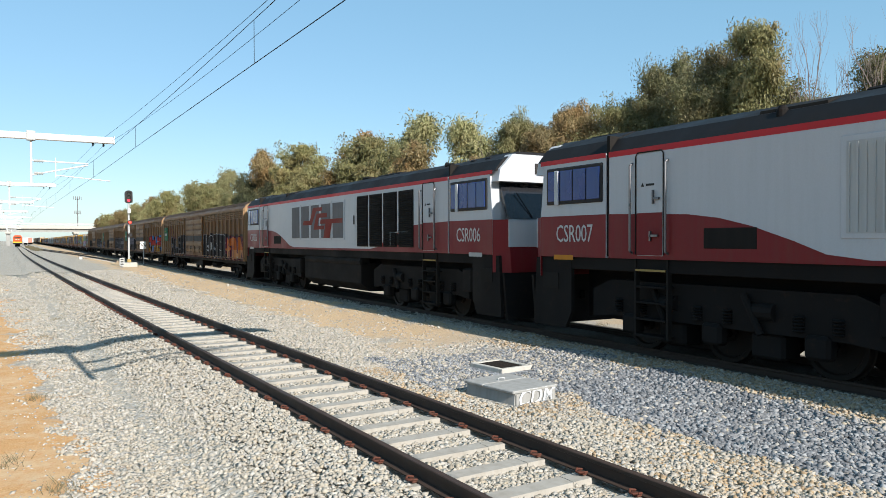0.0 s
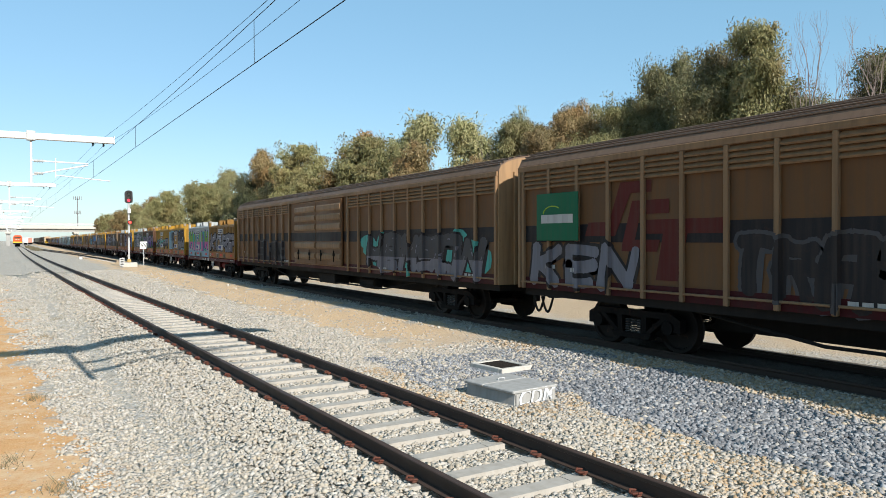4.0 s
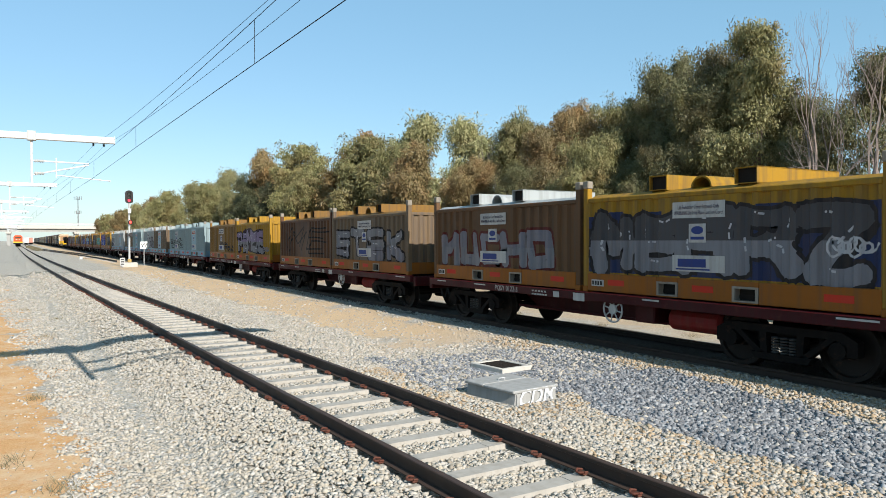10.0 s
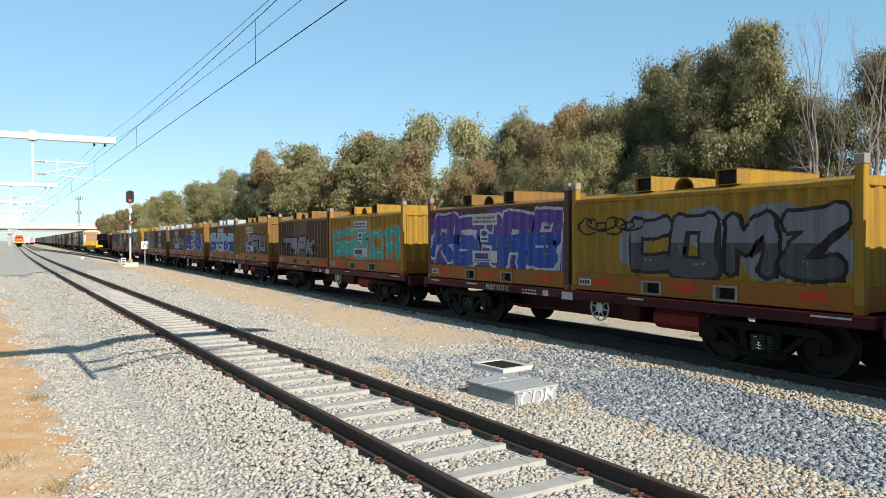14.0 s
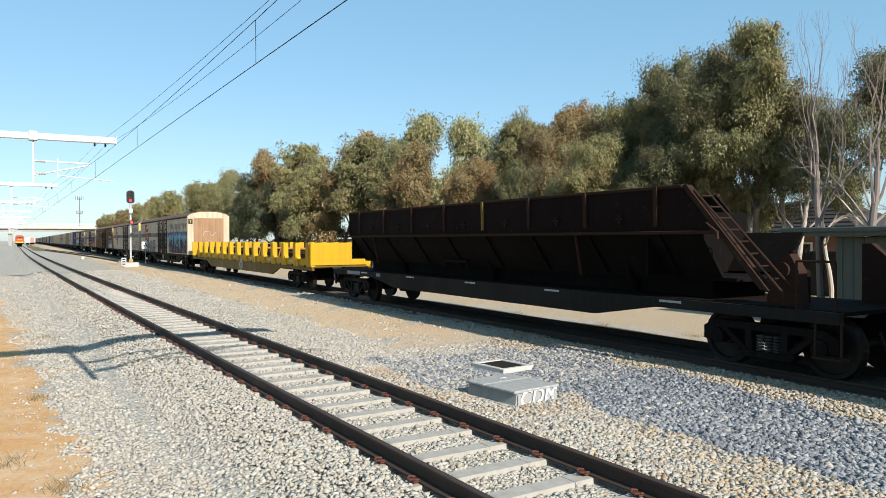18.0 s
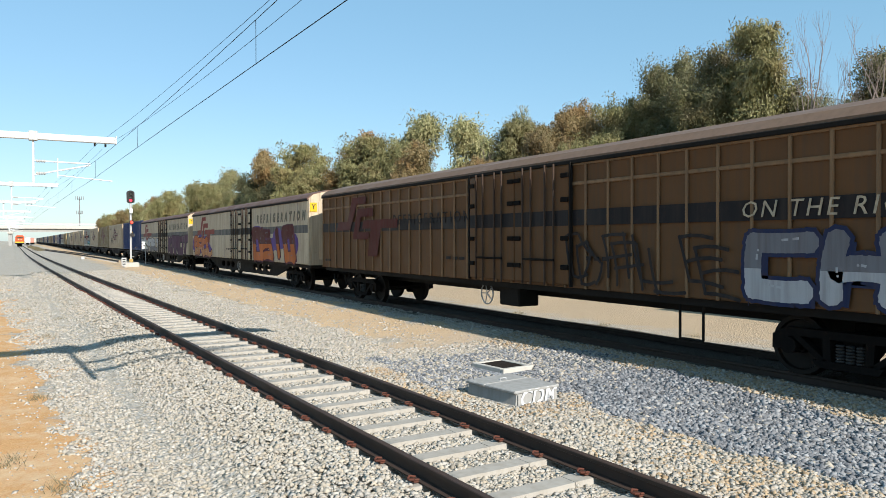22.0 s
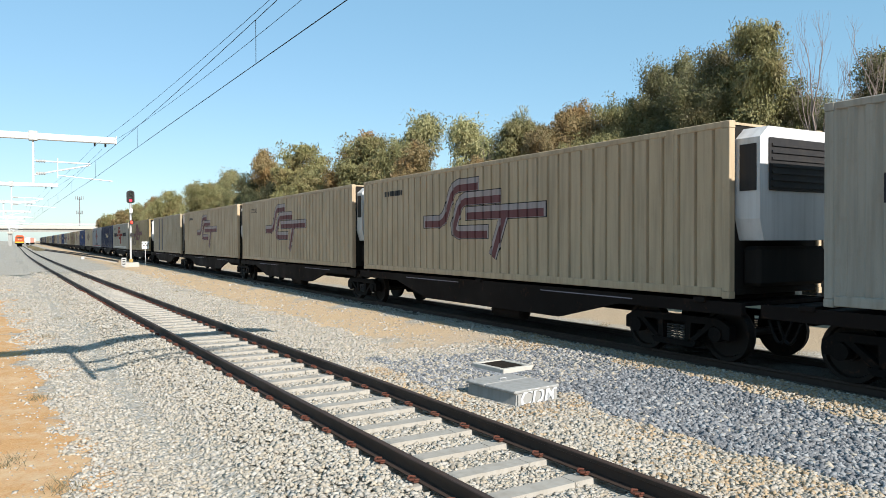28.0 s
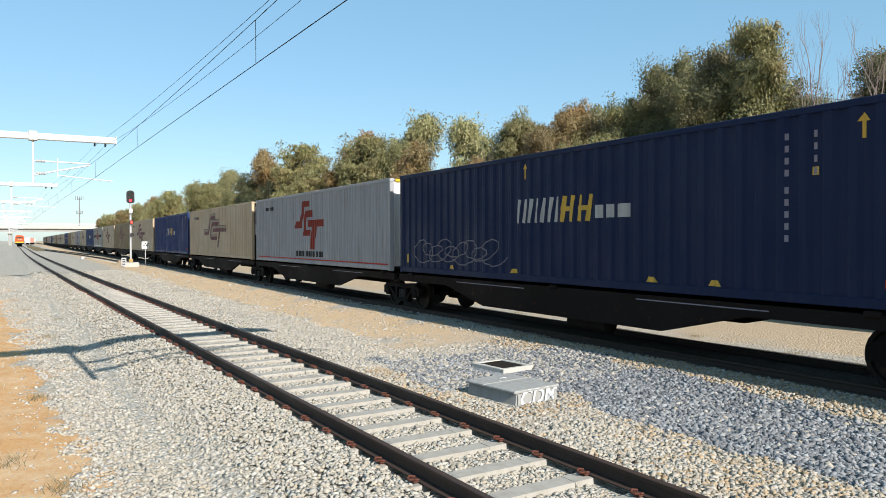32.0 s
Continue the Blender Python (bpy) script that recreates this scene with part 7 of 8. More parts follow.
    part("brake_pipe", Shape().path([(-1.0, 11.6, 1.3), (-1.0, 11.6, 1.5), (-1.0, 10.4, 1.5), (-1.0, 10.4, 1.3)], 0.04, 8), rust, w)
    part("ladder", Shape().path([(-1.40, front(2.9) - 0.15, 2.9), (-1.40, front(1.3) - 0.3, 1.3)], 0.02).path([(-1.10, front(2.9) - 0.15, 2.9), (-1.10, front(1.3) - 0.3, 1.3)], 0.02), lit, w)
    for i in range(8):
        z = 2.8 - 0.19 * i
        part("rung", Shape().tube((-1.40, front(z) - 0.2, z), (-1.10, front(z) - 0.2, z), 0.014, 5), lit, w)
    part("hook_plate", Shape().prism([(front(2.35), 2.35), (front(2.35) - 0.22, 2.2), (front(2.1), 2.08)], "x", -1.55, -1.50), lit, w)
    part("trunnion", Shape().prism([(0.95, 1.04), (1.55, 1.04), (1.45, 1.7), (1.15, 1.85), (1.0, 1.6)], "x", -1.0, -0.8).tube((-1.05, 1.25, 1.6), (-0.75, 1.25, 1.6), 0.12, 10), lit, w)
    part("end_chevron", Shape().prism([(-0.05, 1.04), (-0.05, 1.14), (0.95, 2.0), (1.1, 2.0), (1.1, 1.04)], "x", 0.85, 1.0), lit, w)
    part("valve_stand", Shape().box(-0.9, -0.5, 1.1, 1.5, 1.05, 1.6, 0.04).tube((-0.7, 1.3, 1.6), (-0.7, 1.3, 1.9), 0.05), rust, w)
    for x in (-1.28, 1.16):
        part("side_sill", Shape().prism([(0.2, 1.03), (L - 0.2, 1.03), (L - 0.2, 0.86), (L - 3.6, 0.86), (L - 5.2, 0.60), (5.2, 0.60), (3.6, 0.86), (0.2, 0.86)], "x", x, x + 0.12), BLACK, w)
    part("deck", Shape().box(-1.15, 1.15, 0.2, L - 0.2, 0.98, 1.04), rust, w)
    for i in range(5):
        part("reflective_strip", drape([rect(3 + 3.3 * i, 3.5 + 3.3 * i, 0.96, 1.0)], [(0, 0), (L, 0)], -1.28, 0.004), SIGN_WHITE, w)
    part("stencil_bar", drape([rect(16.8, 17.9, 0.90, 1.01), rect(15.2, 15.5, 0.9, 1.0)], [(0, 0), (L, 0)], -1.28, 0.004), SIGN_GREY, w)
    part("handrail", Shape().path([(-1.2, 0.3, 1.03), (-1.2, 0.3, 1.75), (-1.2, 0.9, 1.75), (-1.2, 0.9, 1.03)], 0.02), lit, w)
    part("step", Shape().box(-1.3, -1.1, 0.15, 0.6, 0.35, 0.38).tube((-1.25, 0.18, 0.36), (-1.25, 0.18, 0.9), 0.02).tube((-1.25, 0.57, 0.36), (-1.25, 0.57, 0.9), 0.02), lit, w)
    for y in (1.5, L - 1.7):
        add_bogie(w, y)
    add_coupler(w, 0.2, -1)
    add_coupler(w, L - 0.2, 1)
    return runs(w, 437.75)


def steel_wagon():
    w = tagged(new("steel_flat_wagon"), "bright yellow flat wagon with stanchions, carrying brown steel plates", "flat wagon")
    L = 23.1
    yel = paint("bright_yellow_steel", (0.62, 0.38, 0.012), 0.3, 0.12)
    # worn yellow, darkened to paint the shade on the sill and deck
    dim = paint("shaded_worn_sill", (0.20, 0.13, 0.018), 0.55, 0.3)
    part("deck", Shape().box(-1.2, 1.2, 0.1, L - 0.1, 0.98, 1.06), dim, w)
    for x in (-1.26, 1.16):
        part("side_sill", Shape().prism([(0.0, 1.0), (L, 1.0), (L, 0.86), (L - 4.2, 0.86), (L - 5.4, 0.52), (5.4, 0.52), (4.2, 0.86), (0, 0.86)], "x", x, x + 0.1), dim, w)
    for i in range(14):
        y = 0.30 + 1.585 * i
        for sx in (-1, 1):
            xa, xb = (-1.30, -1.08) if sx < 0 else (1.08, 1.30)
            st = part("stanchion", Shape().box(xa, xb, y, y + 0.34, 1.0, 1.97, 0.012), yel, w)
            part("gusset", Shape().prism([(y - 0.01, 1.0), (y - 0.24, 1.0), (y - 0.24, 1.12), (y - 0.01, 1.46)], "x", xa + 0.02, xb - 0.02), yel, st)
            if sx < 0:
                part("winch", Shape().lathe([(y + 0.42, 0.06), (y + 0.52, 0.06)], (-1.24, 0, 1.02), "y", 8), BLACK, st)
        if i < 13:
            part("side_plate", Shape().box(-1.22, -1.16, y + 0.42, y + 1.32, 1.02, 1.31, 0.01), yel, w)
            if i % 2:
                part("stencil_bar", drape([rect(y + 0.6, y + 1.05, 1.14, 1.22)], [(0, 0), (L, 0)], -1.22, 0.004), SIGN_WHITE, w)
    for y in (0.05, L - 0.15):
        part("end_bulkhead", Shape().box(-1.3, 1.3, y, y + 0.1, 1.06, 1.97, 0.015), yel, w)
    for y in (0.6, 1.4):
        part("end_side_panel", Shape().box(-1.27, -1.21, 0.15 + y - 0.6, y + 0.15, 1.06, 1.95, 0.01), yel, w) if y < 1 else None
    hb = Shape()
    hb.path([(-1.32, 10.5 + 0.27 * math.cos(a), 0.82 + 0.27 * math.sin(a)) for a in [2 * math.pi * i / 20 for i in range(21)]], 0.02)
    for j in range(7):
        a = j * 0.8976
        hb.tube((-1.32, 10.5, 0.82), (-1.32, 10.5 + 0.27 * math.cos(a), 0.82 + 0.27 * math.sin(a)), 0.02, 5)
    part("handbrake_wheel", hb, SIGN_WHITE, w, "white handbrake wheel")
    for y in (2.4, L - 2.4):
        add_bogie(w, y)
    add_coupler(w, 0, -1)
    add_coupler(w, L, 1)
    runs(w, 459.3)
    plate = paint("brown_steel_plate", (0.20, 0.12, 0.085), 0.5, 0.4, 0.45)
    strap = paint("orange_lashing", (0.45, 0.20, 0.06), 0.4, 0.2)
    for k, (a, b) in enumerate(((0.4, 7.4), (7.6, 15.4), (15.6, 22.7))):
        p = tagged(new("steel_plate_stack"), "stack of wide brown steel plates lashed to the wagon", "steel plates", "steel plate stacks")
        part("dunnage", Shape().box(-0.9, 0.9, 0.5, 0.65, 0.0, 0.2).box(-0.9, 0.9, b - a - 0.65, b - a - 0.5, 0.0, 0.2).box(-0.9, 0.9, (b - a) / 2 - 0.07, (b - a) / 2 + 0.07, 0, 0.2), VAN_TAN, p)
        for n in range(5):
            o = 0.03 * ((n * 7) % 3)
            part("plate", Shape().prism([(-1.0 + o * 0.3, 0.2 + 0.075 * n), (1.0, 0.2 + 0.075 * n), (1.0, 0.26 + 0.075 * n), (-1.0 + o * 0.3, 0.26 + 0.075 * n)], "y", o, b - a - o), plate, p)
        part("cover_sheet", Shape().prism([(-1.04, 0.3), (-1.02, 0.3), (-0.94, 0.585), (1.0, 0.585), (1.0, 0.6), (-0.96, 0.6)], "y", 0.1, b - a - 0.1), BLACK, p)
        for n in range(4):
            y = 0.5 + (b - a - 1.0) * n / 3
            part("lashing", Shape().path([(-1.15, y, -0.02), (-1.06, y, 0.3), (-0.97, y, 0.62), (1.02, y, 0.62), (1.12, y, 0.0)], 0.03, 6), strap, p)
        MOVING.append((p, 459.3 + a, 1.06))
    return w


# ---- articulated container flats ----


def flat_unit(first, last, L=14.75, far=False):
    w = tagged(new("container_flat_wagon"), "black low container flat wagon unit with a fishbelly frame", "wagon", "container flats")
    for x in (-1.2, 1.1):
        part("side_sill", Shape().prism([(-0.2, 1.05), (L + 0.2, 1.05), (L + 0.2, 0.84), (L - 2.6, 0.84), (L - 4.4, 0.42), (4.4, 0.42), (2.6, 0.84), (-0.2, 0.84)], "x", x, x + 0.1), FLAT_BLACK, w)
    part("deck", Shape().box(-1.1, 1.1, -0.1, L + 0.1, 0.98, 1.10 if far else 1.04), FLAT_BLACK, w)
    for y in () if far else (0.5, L / 2, L - 0.7):
        part("cross_member", Shape().box(-1.24, 1.24, y, y + 0.25, 1.0, 1.10, 0.02), FLAT_BLACK, w)
    if far:
        add_bogie(w, 1.3 if first else -0.4)
        if last:
            add_bogie(w, L - 1.9)
        return w
    part("air_reservoir", Shape().lathe([(6.0, 0.1), (6.05, 0.18), (7.2, 0.18), (7.25, 0.1)], (-0.85, 0, 0.35), "y", 12), FLAT_BLACK, w)
    part("reflective_strip", drape([rect(2.2, 5.0, 0.95, 0.97), rect(8.5, 11.5, 0.95, 0.97)], [(0, 0), (L, 0)], -1.2, 0.004), SIGN_GREY, w)
    add_bogie(w, 1.3 if first else -0.4)
    if first:
        add_coupler(w, -0.2, -1)
    if last:
        add_bogie(w, L - 1.9)
        add_coupler(w, L + 0.2, 1)
    else:
        part("articulation", Shape().box(-0.3, 0.3, L + 0.1, L + 0.75, 0.80, 1.0, 0.03), FLAT_BLACK, w)
    return w


FLAT_BLACK = paint("black_flat_frame", (0.028, 0.022, 0.02), 0.5, 0.25, 0.75, dirt=(0.014, 0.011, 0.009))


def long_container(style, s, L, k):
    """A 48 ft container; styles: blue, beige, tan, white, silver, striped."""
    tones = dict(blue=((0.018, 0.055, 0.185), "deep blue corrugated 48-foot container with pale markings"), beige=((0.58, 0.47, 0.335), "grimy beige refrigerated container with a maroon emblem"),
                 tan=((0.29, 0.21, 0.10), "dusty tan container with a faded emblem"), white=((0.46, 0.44, 0.39), "off-white corrugated container with a red emblem and black stripes"),
                 silver=((0.42, 0.43, 0.45), "pale grey corrugated container with a red emblem"), striped=((0.50, 0.425, 0.315), "pale grey container with two dark upright stripes"))
    tone, label = tones[style]
    key = "navy" if k == 11 else "dusty" if k == 9 else style
    if key not in LONG_MATS:
        LONG_MATS[key] = paint(key + "_long_container", {"navy": (0.012, 0.027, 0.085), "dusty": (0.42, 0.325, 0.18)}.get(key, tone), 0.42 if style != "blue" else 0.5, 0.12 if style != "blue" else 0.04, 0.5, (0.07, 0.05, 0.035) if style != "blue" else (0.016, 0.025, 0.05))
    mat = LONG_MATS[key]
    c = tagged(new("long_container"), label, "container", "48-foot containers")
    H, X = 2.9, -1.245
    unit = style in ("beige", "striped") and k not in (1,)
    deep = {"blue": (0.365, 0.036), "white": (0.24, 0.03), "silver": (0.24, 0.03)}.get(style, (0.36, 0.05))
    y0 = 0.0
    brk = corrugation(y0 + 0.14, L - 0.14, *deep, cut=(0.15, 0.32, 0.68, 0.85) if style in ("blue", "white", "silver") else (0.40, 0.46, 0.54, 0.60))
    part("side_panel", sheet(brk, X + 0.01, 0.16, H - 0.1), mat, c)
    part("side_panel", sheet(brk, -X - 0.01, 0.16, H - 0.1, 1), mat, c)
    if k > 14:
        s_ = Shape()
        for y in (y0, L - 0.14):
            for xa in (X, -X - 0.14):
                s_.box(xa, xa + 0.14, y, y + 0.14, 0, H, 0.01)
        part("corner_frame", s_, mat, c)
    for y in (y0, L - 0.14) if k < 15 else ():
        for xa in (X, -X - 0.14):
            part("corner_post", Shape().box(xa, xa + 0.14, y, y + 0.14, 0.12, H - 0.12, 0.01), mat, c)
            part("corner_casting", Shape().box(xa - 0.006, xa + 0.146, y - 0.006, y + 0.146, 0, 0.12, 0.01), mat, c)
            part("corner_casting", Shape().box(xa - 0.006, xa + 0.146, y - 0.006, y + 0.146, H - 0.12, H, 0.01), mat, c)
    for xa in (X, -X - 0.1):
        part("bottom_rail", Shape().box(xa, xa + 0.1, y0 + 0.14, L - 0.14, 0.02, 0.17, 0.012), mat, c)
        part("top_rail", Shape().box(xa, xa + 0.1, y0 + 0.14, L - 0.14, H - 0.11, H, 0.012), mat, c)
    part("roof", Shape().box(X + 0.1, -X - 0.1, y0 + 0.02, L - 0.02, H - 0.06, H - 0.02), mat, c)
    part("floor", Shape().box(X + 0.1, -X - 0.1, 0.02, L - 0.02, 0.06, 0.14), BLACK, c)
    part("end_wall", Shape().box(X + 0.14, -X - 0.14, L - 0.08, L - 0.02, 0.1, H - 0.05), mat, c)
    if style in ("beige", "tan", "white"):
        for y in (1.25, L - 1.25):
            part("load_post", Shape().box(X - 0.006, X + 0.05, y - 0.09, y + 0.09, 0.02, H, 0.012), mat, c)
    if unit:
        part("front_frame", Shape().box(X + 0.14, -X - 0.14, 0.04, 0.1, 0.1, H - 0.05), BLACK, c)
        u = part("cooling_unit", Shape().prism([(-0.95, 0.95), (0.95, 0.95), (1.05, 1.3), (1.05, 2.6), (0.85, 2.78), (-0.85, 2.78), (-1.05, 2.6), (-1.05, 1.3)], "y", -0.42, 0.04), UNIT_WHITE if style == "beige" else UNIT_GREY, c, "white cooling unit with a dark grille")
        part("grille", Shape().box(-0.85, 0.85, -0.445, -0.425, 1.75, 2.6, 0.01), UNIT_RED if k == 7 else BLACK_PAINT, u)
        for z in range(7):
            part("grille_slat", Shape().box(-0.8, 0.8, -0.47, -0.447, 1.8 + 0.11 * z, 1.84 + 0.11 * z), BLACK_PAINT if k not in (10,) else UNIT_WHITE, u)
        part("side_grille", Shape().box(-1.062, -1.052, -0.36, -0.05, 1.75, 2.5), BLACK_PAINT, u)
        part("fuel_tank", Shape().box(-0.9, 0.9, -0.3, 0.03, 0.2, 0.85, 0.06), BLACK, c)
        if style == "striped":
            part("unit_guard", Shape().path([(-1.1, -0.45, 0.2), (-1.1, -0.45, 2.8), (1.1, -0.45, 2.8), (1.1, -0.45, 0.2)], 0.03), UNIT_GREY, c)
    else:
        eb = corrugation(X + 0.14, -X - 0.14, 0.3, 0.03)
        part("end_panel", end_sheet(eb, 0.03, 0.12, H - 0.1), END_WHITE if style in ("white", "silver") else mat, c)
        part("hazard_strip", Shape().box(X + 0.2, -X - 0.2, 0.005, 0.02, H - 0.1, H - 0.02), YELLOW_PAINT, c)
    def put(name, polys, mm, lift=0.006, label=""):
        part(name, drape(polys, brk, X + 0.01, lift), mm, c, label)
    if style == "blue":
        y = L / 2 + 1.35
        for i, wd in enumerate((0.30, 0.32, 0.14, 0.30)):
            put("emblem_block", [stroke((y, 1.38), (y - 0.08, 1.86), 0.10), stroke((y - wd + 0.1, 1.38), (y - wd + 0.02, 1.86), 0.10)] if wd > 0.2 else [stroke((y, 1.38), (y - 0.08, 1.86), 0.10)], SIGN_WHITE)
            y -= wd + 0.13
        for wd in (0.42, 0.42):
            put("emblem_block", [stroke((y, 1.38), (y - 0.08, 1.86), 0.11), stroke((y - 0.28, 1.38), (y - 0.36, 1.86), 0.11), stroke((y, 1.62), (y - 0.34, 1.62), 0.1)], YELLOW_MARK)
            y -= wd + 0.1
        for wd in (0.2, 0.22, 0.34):
            put("emblem_block", [rect(y - wd, y, 1.40, 1.66)], SIGN_WHITE)
            y -= wd + 0.09
        for yy in (L / 2 + 1.1, 0.75):
            put("arrow", [rect(yy - 0.025, yy + 0.025, 2.35, 2.6), [(yy - 0.08, 2.58), (yy + 0.08, 2.58), (yy, 2.7)]], YELLOW_MARK)
        for yy in (1.9, 1.45):
            put("stencil_bar", [rect(yy - 0.025, yy + 0.025, z - 0.05, z + 0.05) for z in (2.5, 2.32, 2.14, 1.96, 1.7, 1.52, 1.34, 1.16, 0.98)[:(9 if yy > 1.5 else 4)]], SIGN_GREY)
        put("marker", [rect(1.4, 1.5, 1.9, 2.02), rect(L - 0.55, L - 0.4, 0.3, 0.55)], YELLOW_MARK)
        for yy in (3.2, 4.6, L / 2 + 1.5, L - 3):
            put("eye_marker", [[(yy - 0.14, 0.19), (yy + 0.14, 0.19), (yy + 0.08, 0.29), (yy - 0.08, 0.29)]], YELLOW_MARK)
        put("red_marker", [rect(0.2, 0.45, 0.3, 0.42)], REFLECT_RED)
        if k == 11:
            tag_scrawl(c, 5, brk, X + 0.01, L - 5, L - 1, 0.3, 1.0, "silver", 0.03, 18)
    elif style == "striped":
        for a in (9.6, 8.1):
            put("stripe", [rect(a - 0.42, a, 0.18, H - 0.14)], paint("slate_stripe", (0.13, 0.135, 0.16), 0.3, 0.05))
        for i, ch in enumerate("SCTR175"):
            t = part("lettering", text_mesh(ch, 0.26, BLACK_PAINT, 0.002), None, c)
            t.matrix_basis = pose(X - 0.006, 1.55, 2.5 - 0.235 * i - (0.05 if i > 3 else 0), *SIDE_TEXT)
    else:
        red = EMBLEM_RED if style in ("white", "silver") else EMBLEM_MAROON
        mid, wide = (L * 0.52, 5.4) if style != "silver" else (L * 0.5, 3.4)
        if style == "beige" and k < 15:
            lo_, hi_ = mid + wide / 2, mid - wide / 2
            put("emblem_edge", band_emblem(lo_, hi_, 0.6, 2.5, 0.37), VAN_BLACK, 0.004)
            put("emblem_face", band_emblem(lo_ - 0.02, hi_ + 0.02, 0.6, 2.5, 0.33), EMBLEM_MAROON if k == 9 else paint("emblem_edge_white", (0.46, 0.41, 0.41) if k in (5, 6, 7) else (0.40, 0.33, 0.27), 0.3, 0.05), 0.006)
            put("emblem", band_emblem(lo_ - 0.04, hi_ + 0.04, 0.6, 2.5, 0.18, -0.065), EMBLEM_MAROON, 0.008, "maroon emblem of interlocking bands")
        elif style == "beige" and k in (5, 6, 7):
            put("emblem_edge", [[(y + (0.06 if i < 2 else -0.06) * 0, z) for i, (y, z) in enumerate(p)] for p in emblem(mid + wide / 2 + 0.12, mid - wide / 2 - 0.12, 0.52, 2.63)], paint("emblem_edge_white", (0.48, 0.44, 0.42), 0.3, 0.05), 0.004)
        if style != "beige" or k > 14:
            put("emblem", emblem(mid + wide / 2, mid - wide / 2, 0.6, 2.55), red, 0.007, "emblem of interlocking bars")
        if style == "white":
            put("stripe", [rect(mid + wide / 2 + 0.15, mid + wide / 2 + 3.0, 1.45, 1.85), rect(mid - wide / 2 - 3.2, mid - wide / 2 - 0.15, 1.45, 1.85)], paint("slate_black_stripe", (0.03, 0.032, 0.05), 0.3, 0.05))
            put("skirt_strip", [rect(1.5, L - 1.5, 0.17, 0.30)], END_WHITE)
        if style == "silver":
            put("name_bar", bars(mid + 1.6, mid - 1.6, 0.42, 0.22, 8, 3), BLACK_PAINT)
            put("skirt_strip", [rect(0.2, L - 0.2, 0.18, 0.22)], REFLECT_RED)
        code = {6: "SCTR 365", 9: "SCTR 318"}.get(k, "")
        if code:
            t = part("lettering", text_mesh(code, 0.30, BLACK_PAINT, 0.002), None, c, "black stencilled container code")
            t.matrix_basis = pose(X - 0.006, L - 2.25, 2.4, *SIDE_TEXT) @ Matrix.Diagonal((0.8, 1, 1, 1))
        else:
            put("stencil_bar", bars(L - 1.6, L - 2.9, 2.4, 0.16, 7, k), BLACK_PAINT if style != "tan" else EMBLEM_MAROON)
        if k in (1, 9):
            a, b, word = {1: (9.8, 12.2, "NEKS"), 9: (9.2, 13.0, "RELICS")}[k]
            graffiti(c, 300 + k, brk, X + 0.01, a, b, 0.5, 1.3, "", "charcoal" if k != 9 else "navy", "", "", word, 0.3)
        if k == 4:
            graffiti(c, 304, brk, X + 0.01, 0.4, 5.6, 0.3, 0.9, "teal", "charcoal", "", "sky", "MISTERS", 0.3)
    MOVING.append((c, s, 1.105))
    return c


LONG_MATS = {}
UNIT_WHITE = paint("unit_white", (0.70, 0.70, 0.70), 0.25, 0.05)
UNIT_GREY = paint("unit_grey", (0.24, 0.24, 0.24), 0.35, 0.1)
UNIT_RED = paint("unit_red", (0.42, 0.03, 0.03), 0.25, 0.05)
END_WHITE = paint("bright_end_white", (0.74, 0.74, 0.72), 0.2, 0.05)
YELLOW_MARK = paint("yellow_marking", (0.72, 0.48, 0.10), 0.2, 0.03)
EMBLEM_MAROON = paint("faded_maroon", (0.22, 0.09, 0.10), 0.35, 0.1)


def build_flats():
    fronts = [602.6, 618.2, 633.6, 649.3, 664.6, 679.8, 695.3, 710.8, 726.9, 741.9, 757.2, 772.9, 788.3, 804.0, 820.2]
    styles = ["blue", "beige", "tan", "beige", "white", "beige", "beige", "beige", "striped", "beige", "white", "blue", "silver", "beige", "blue"]
    ends = [617.3, 632.9, 648.3, 664.0, 678.2, 694.3, 709.8, 725.3, 739.2, 756.2, 772.1, 787.6, 803.2, 819.5, 834.4]
    extra = ["beige", "tan", "beige", "white", "blue", "beige", "silver", "beige", "tan", "blue", "beige", "white"]
    s = 835.7
    for i in range(25):
        fronts.append(s)
        ends.append(s + 14.75)
        styles.append(extra[i % len(extra)])
        s += 15.5
    for k, (a, b, st) in enumerate(zip(fronts, ends, styles)):
        runs(flat_unit(k % 5 == 0, k % 5 == 4, (fronts[k + 1] if k + 1 < len(fronts) else b + 0.75) - a - 0.75, k > 14), a)
        long_container(st, a, b - a, k)


# ---- locomotives ----


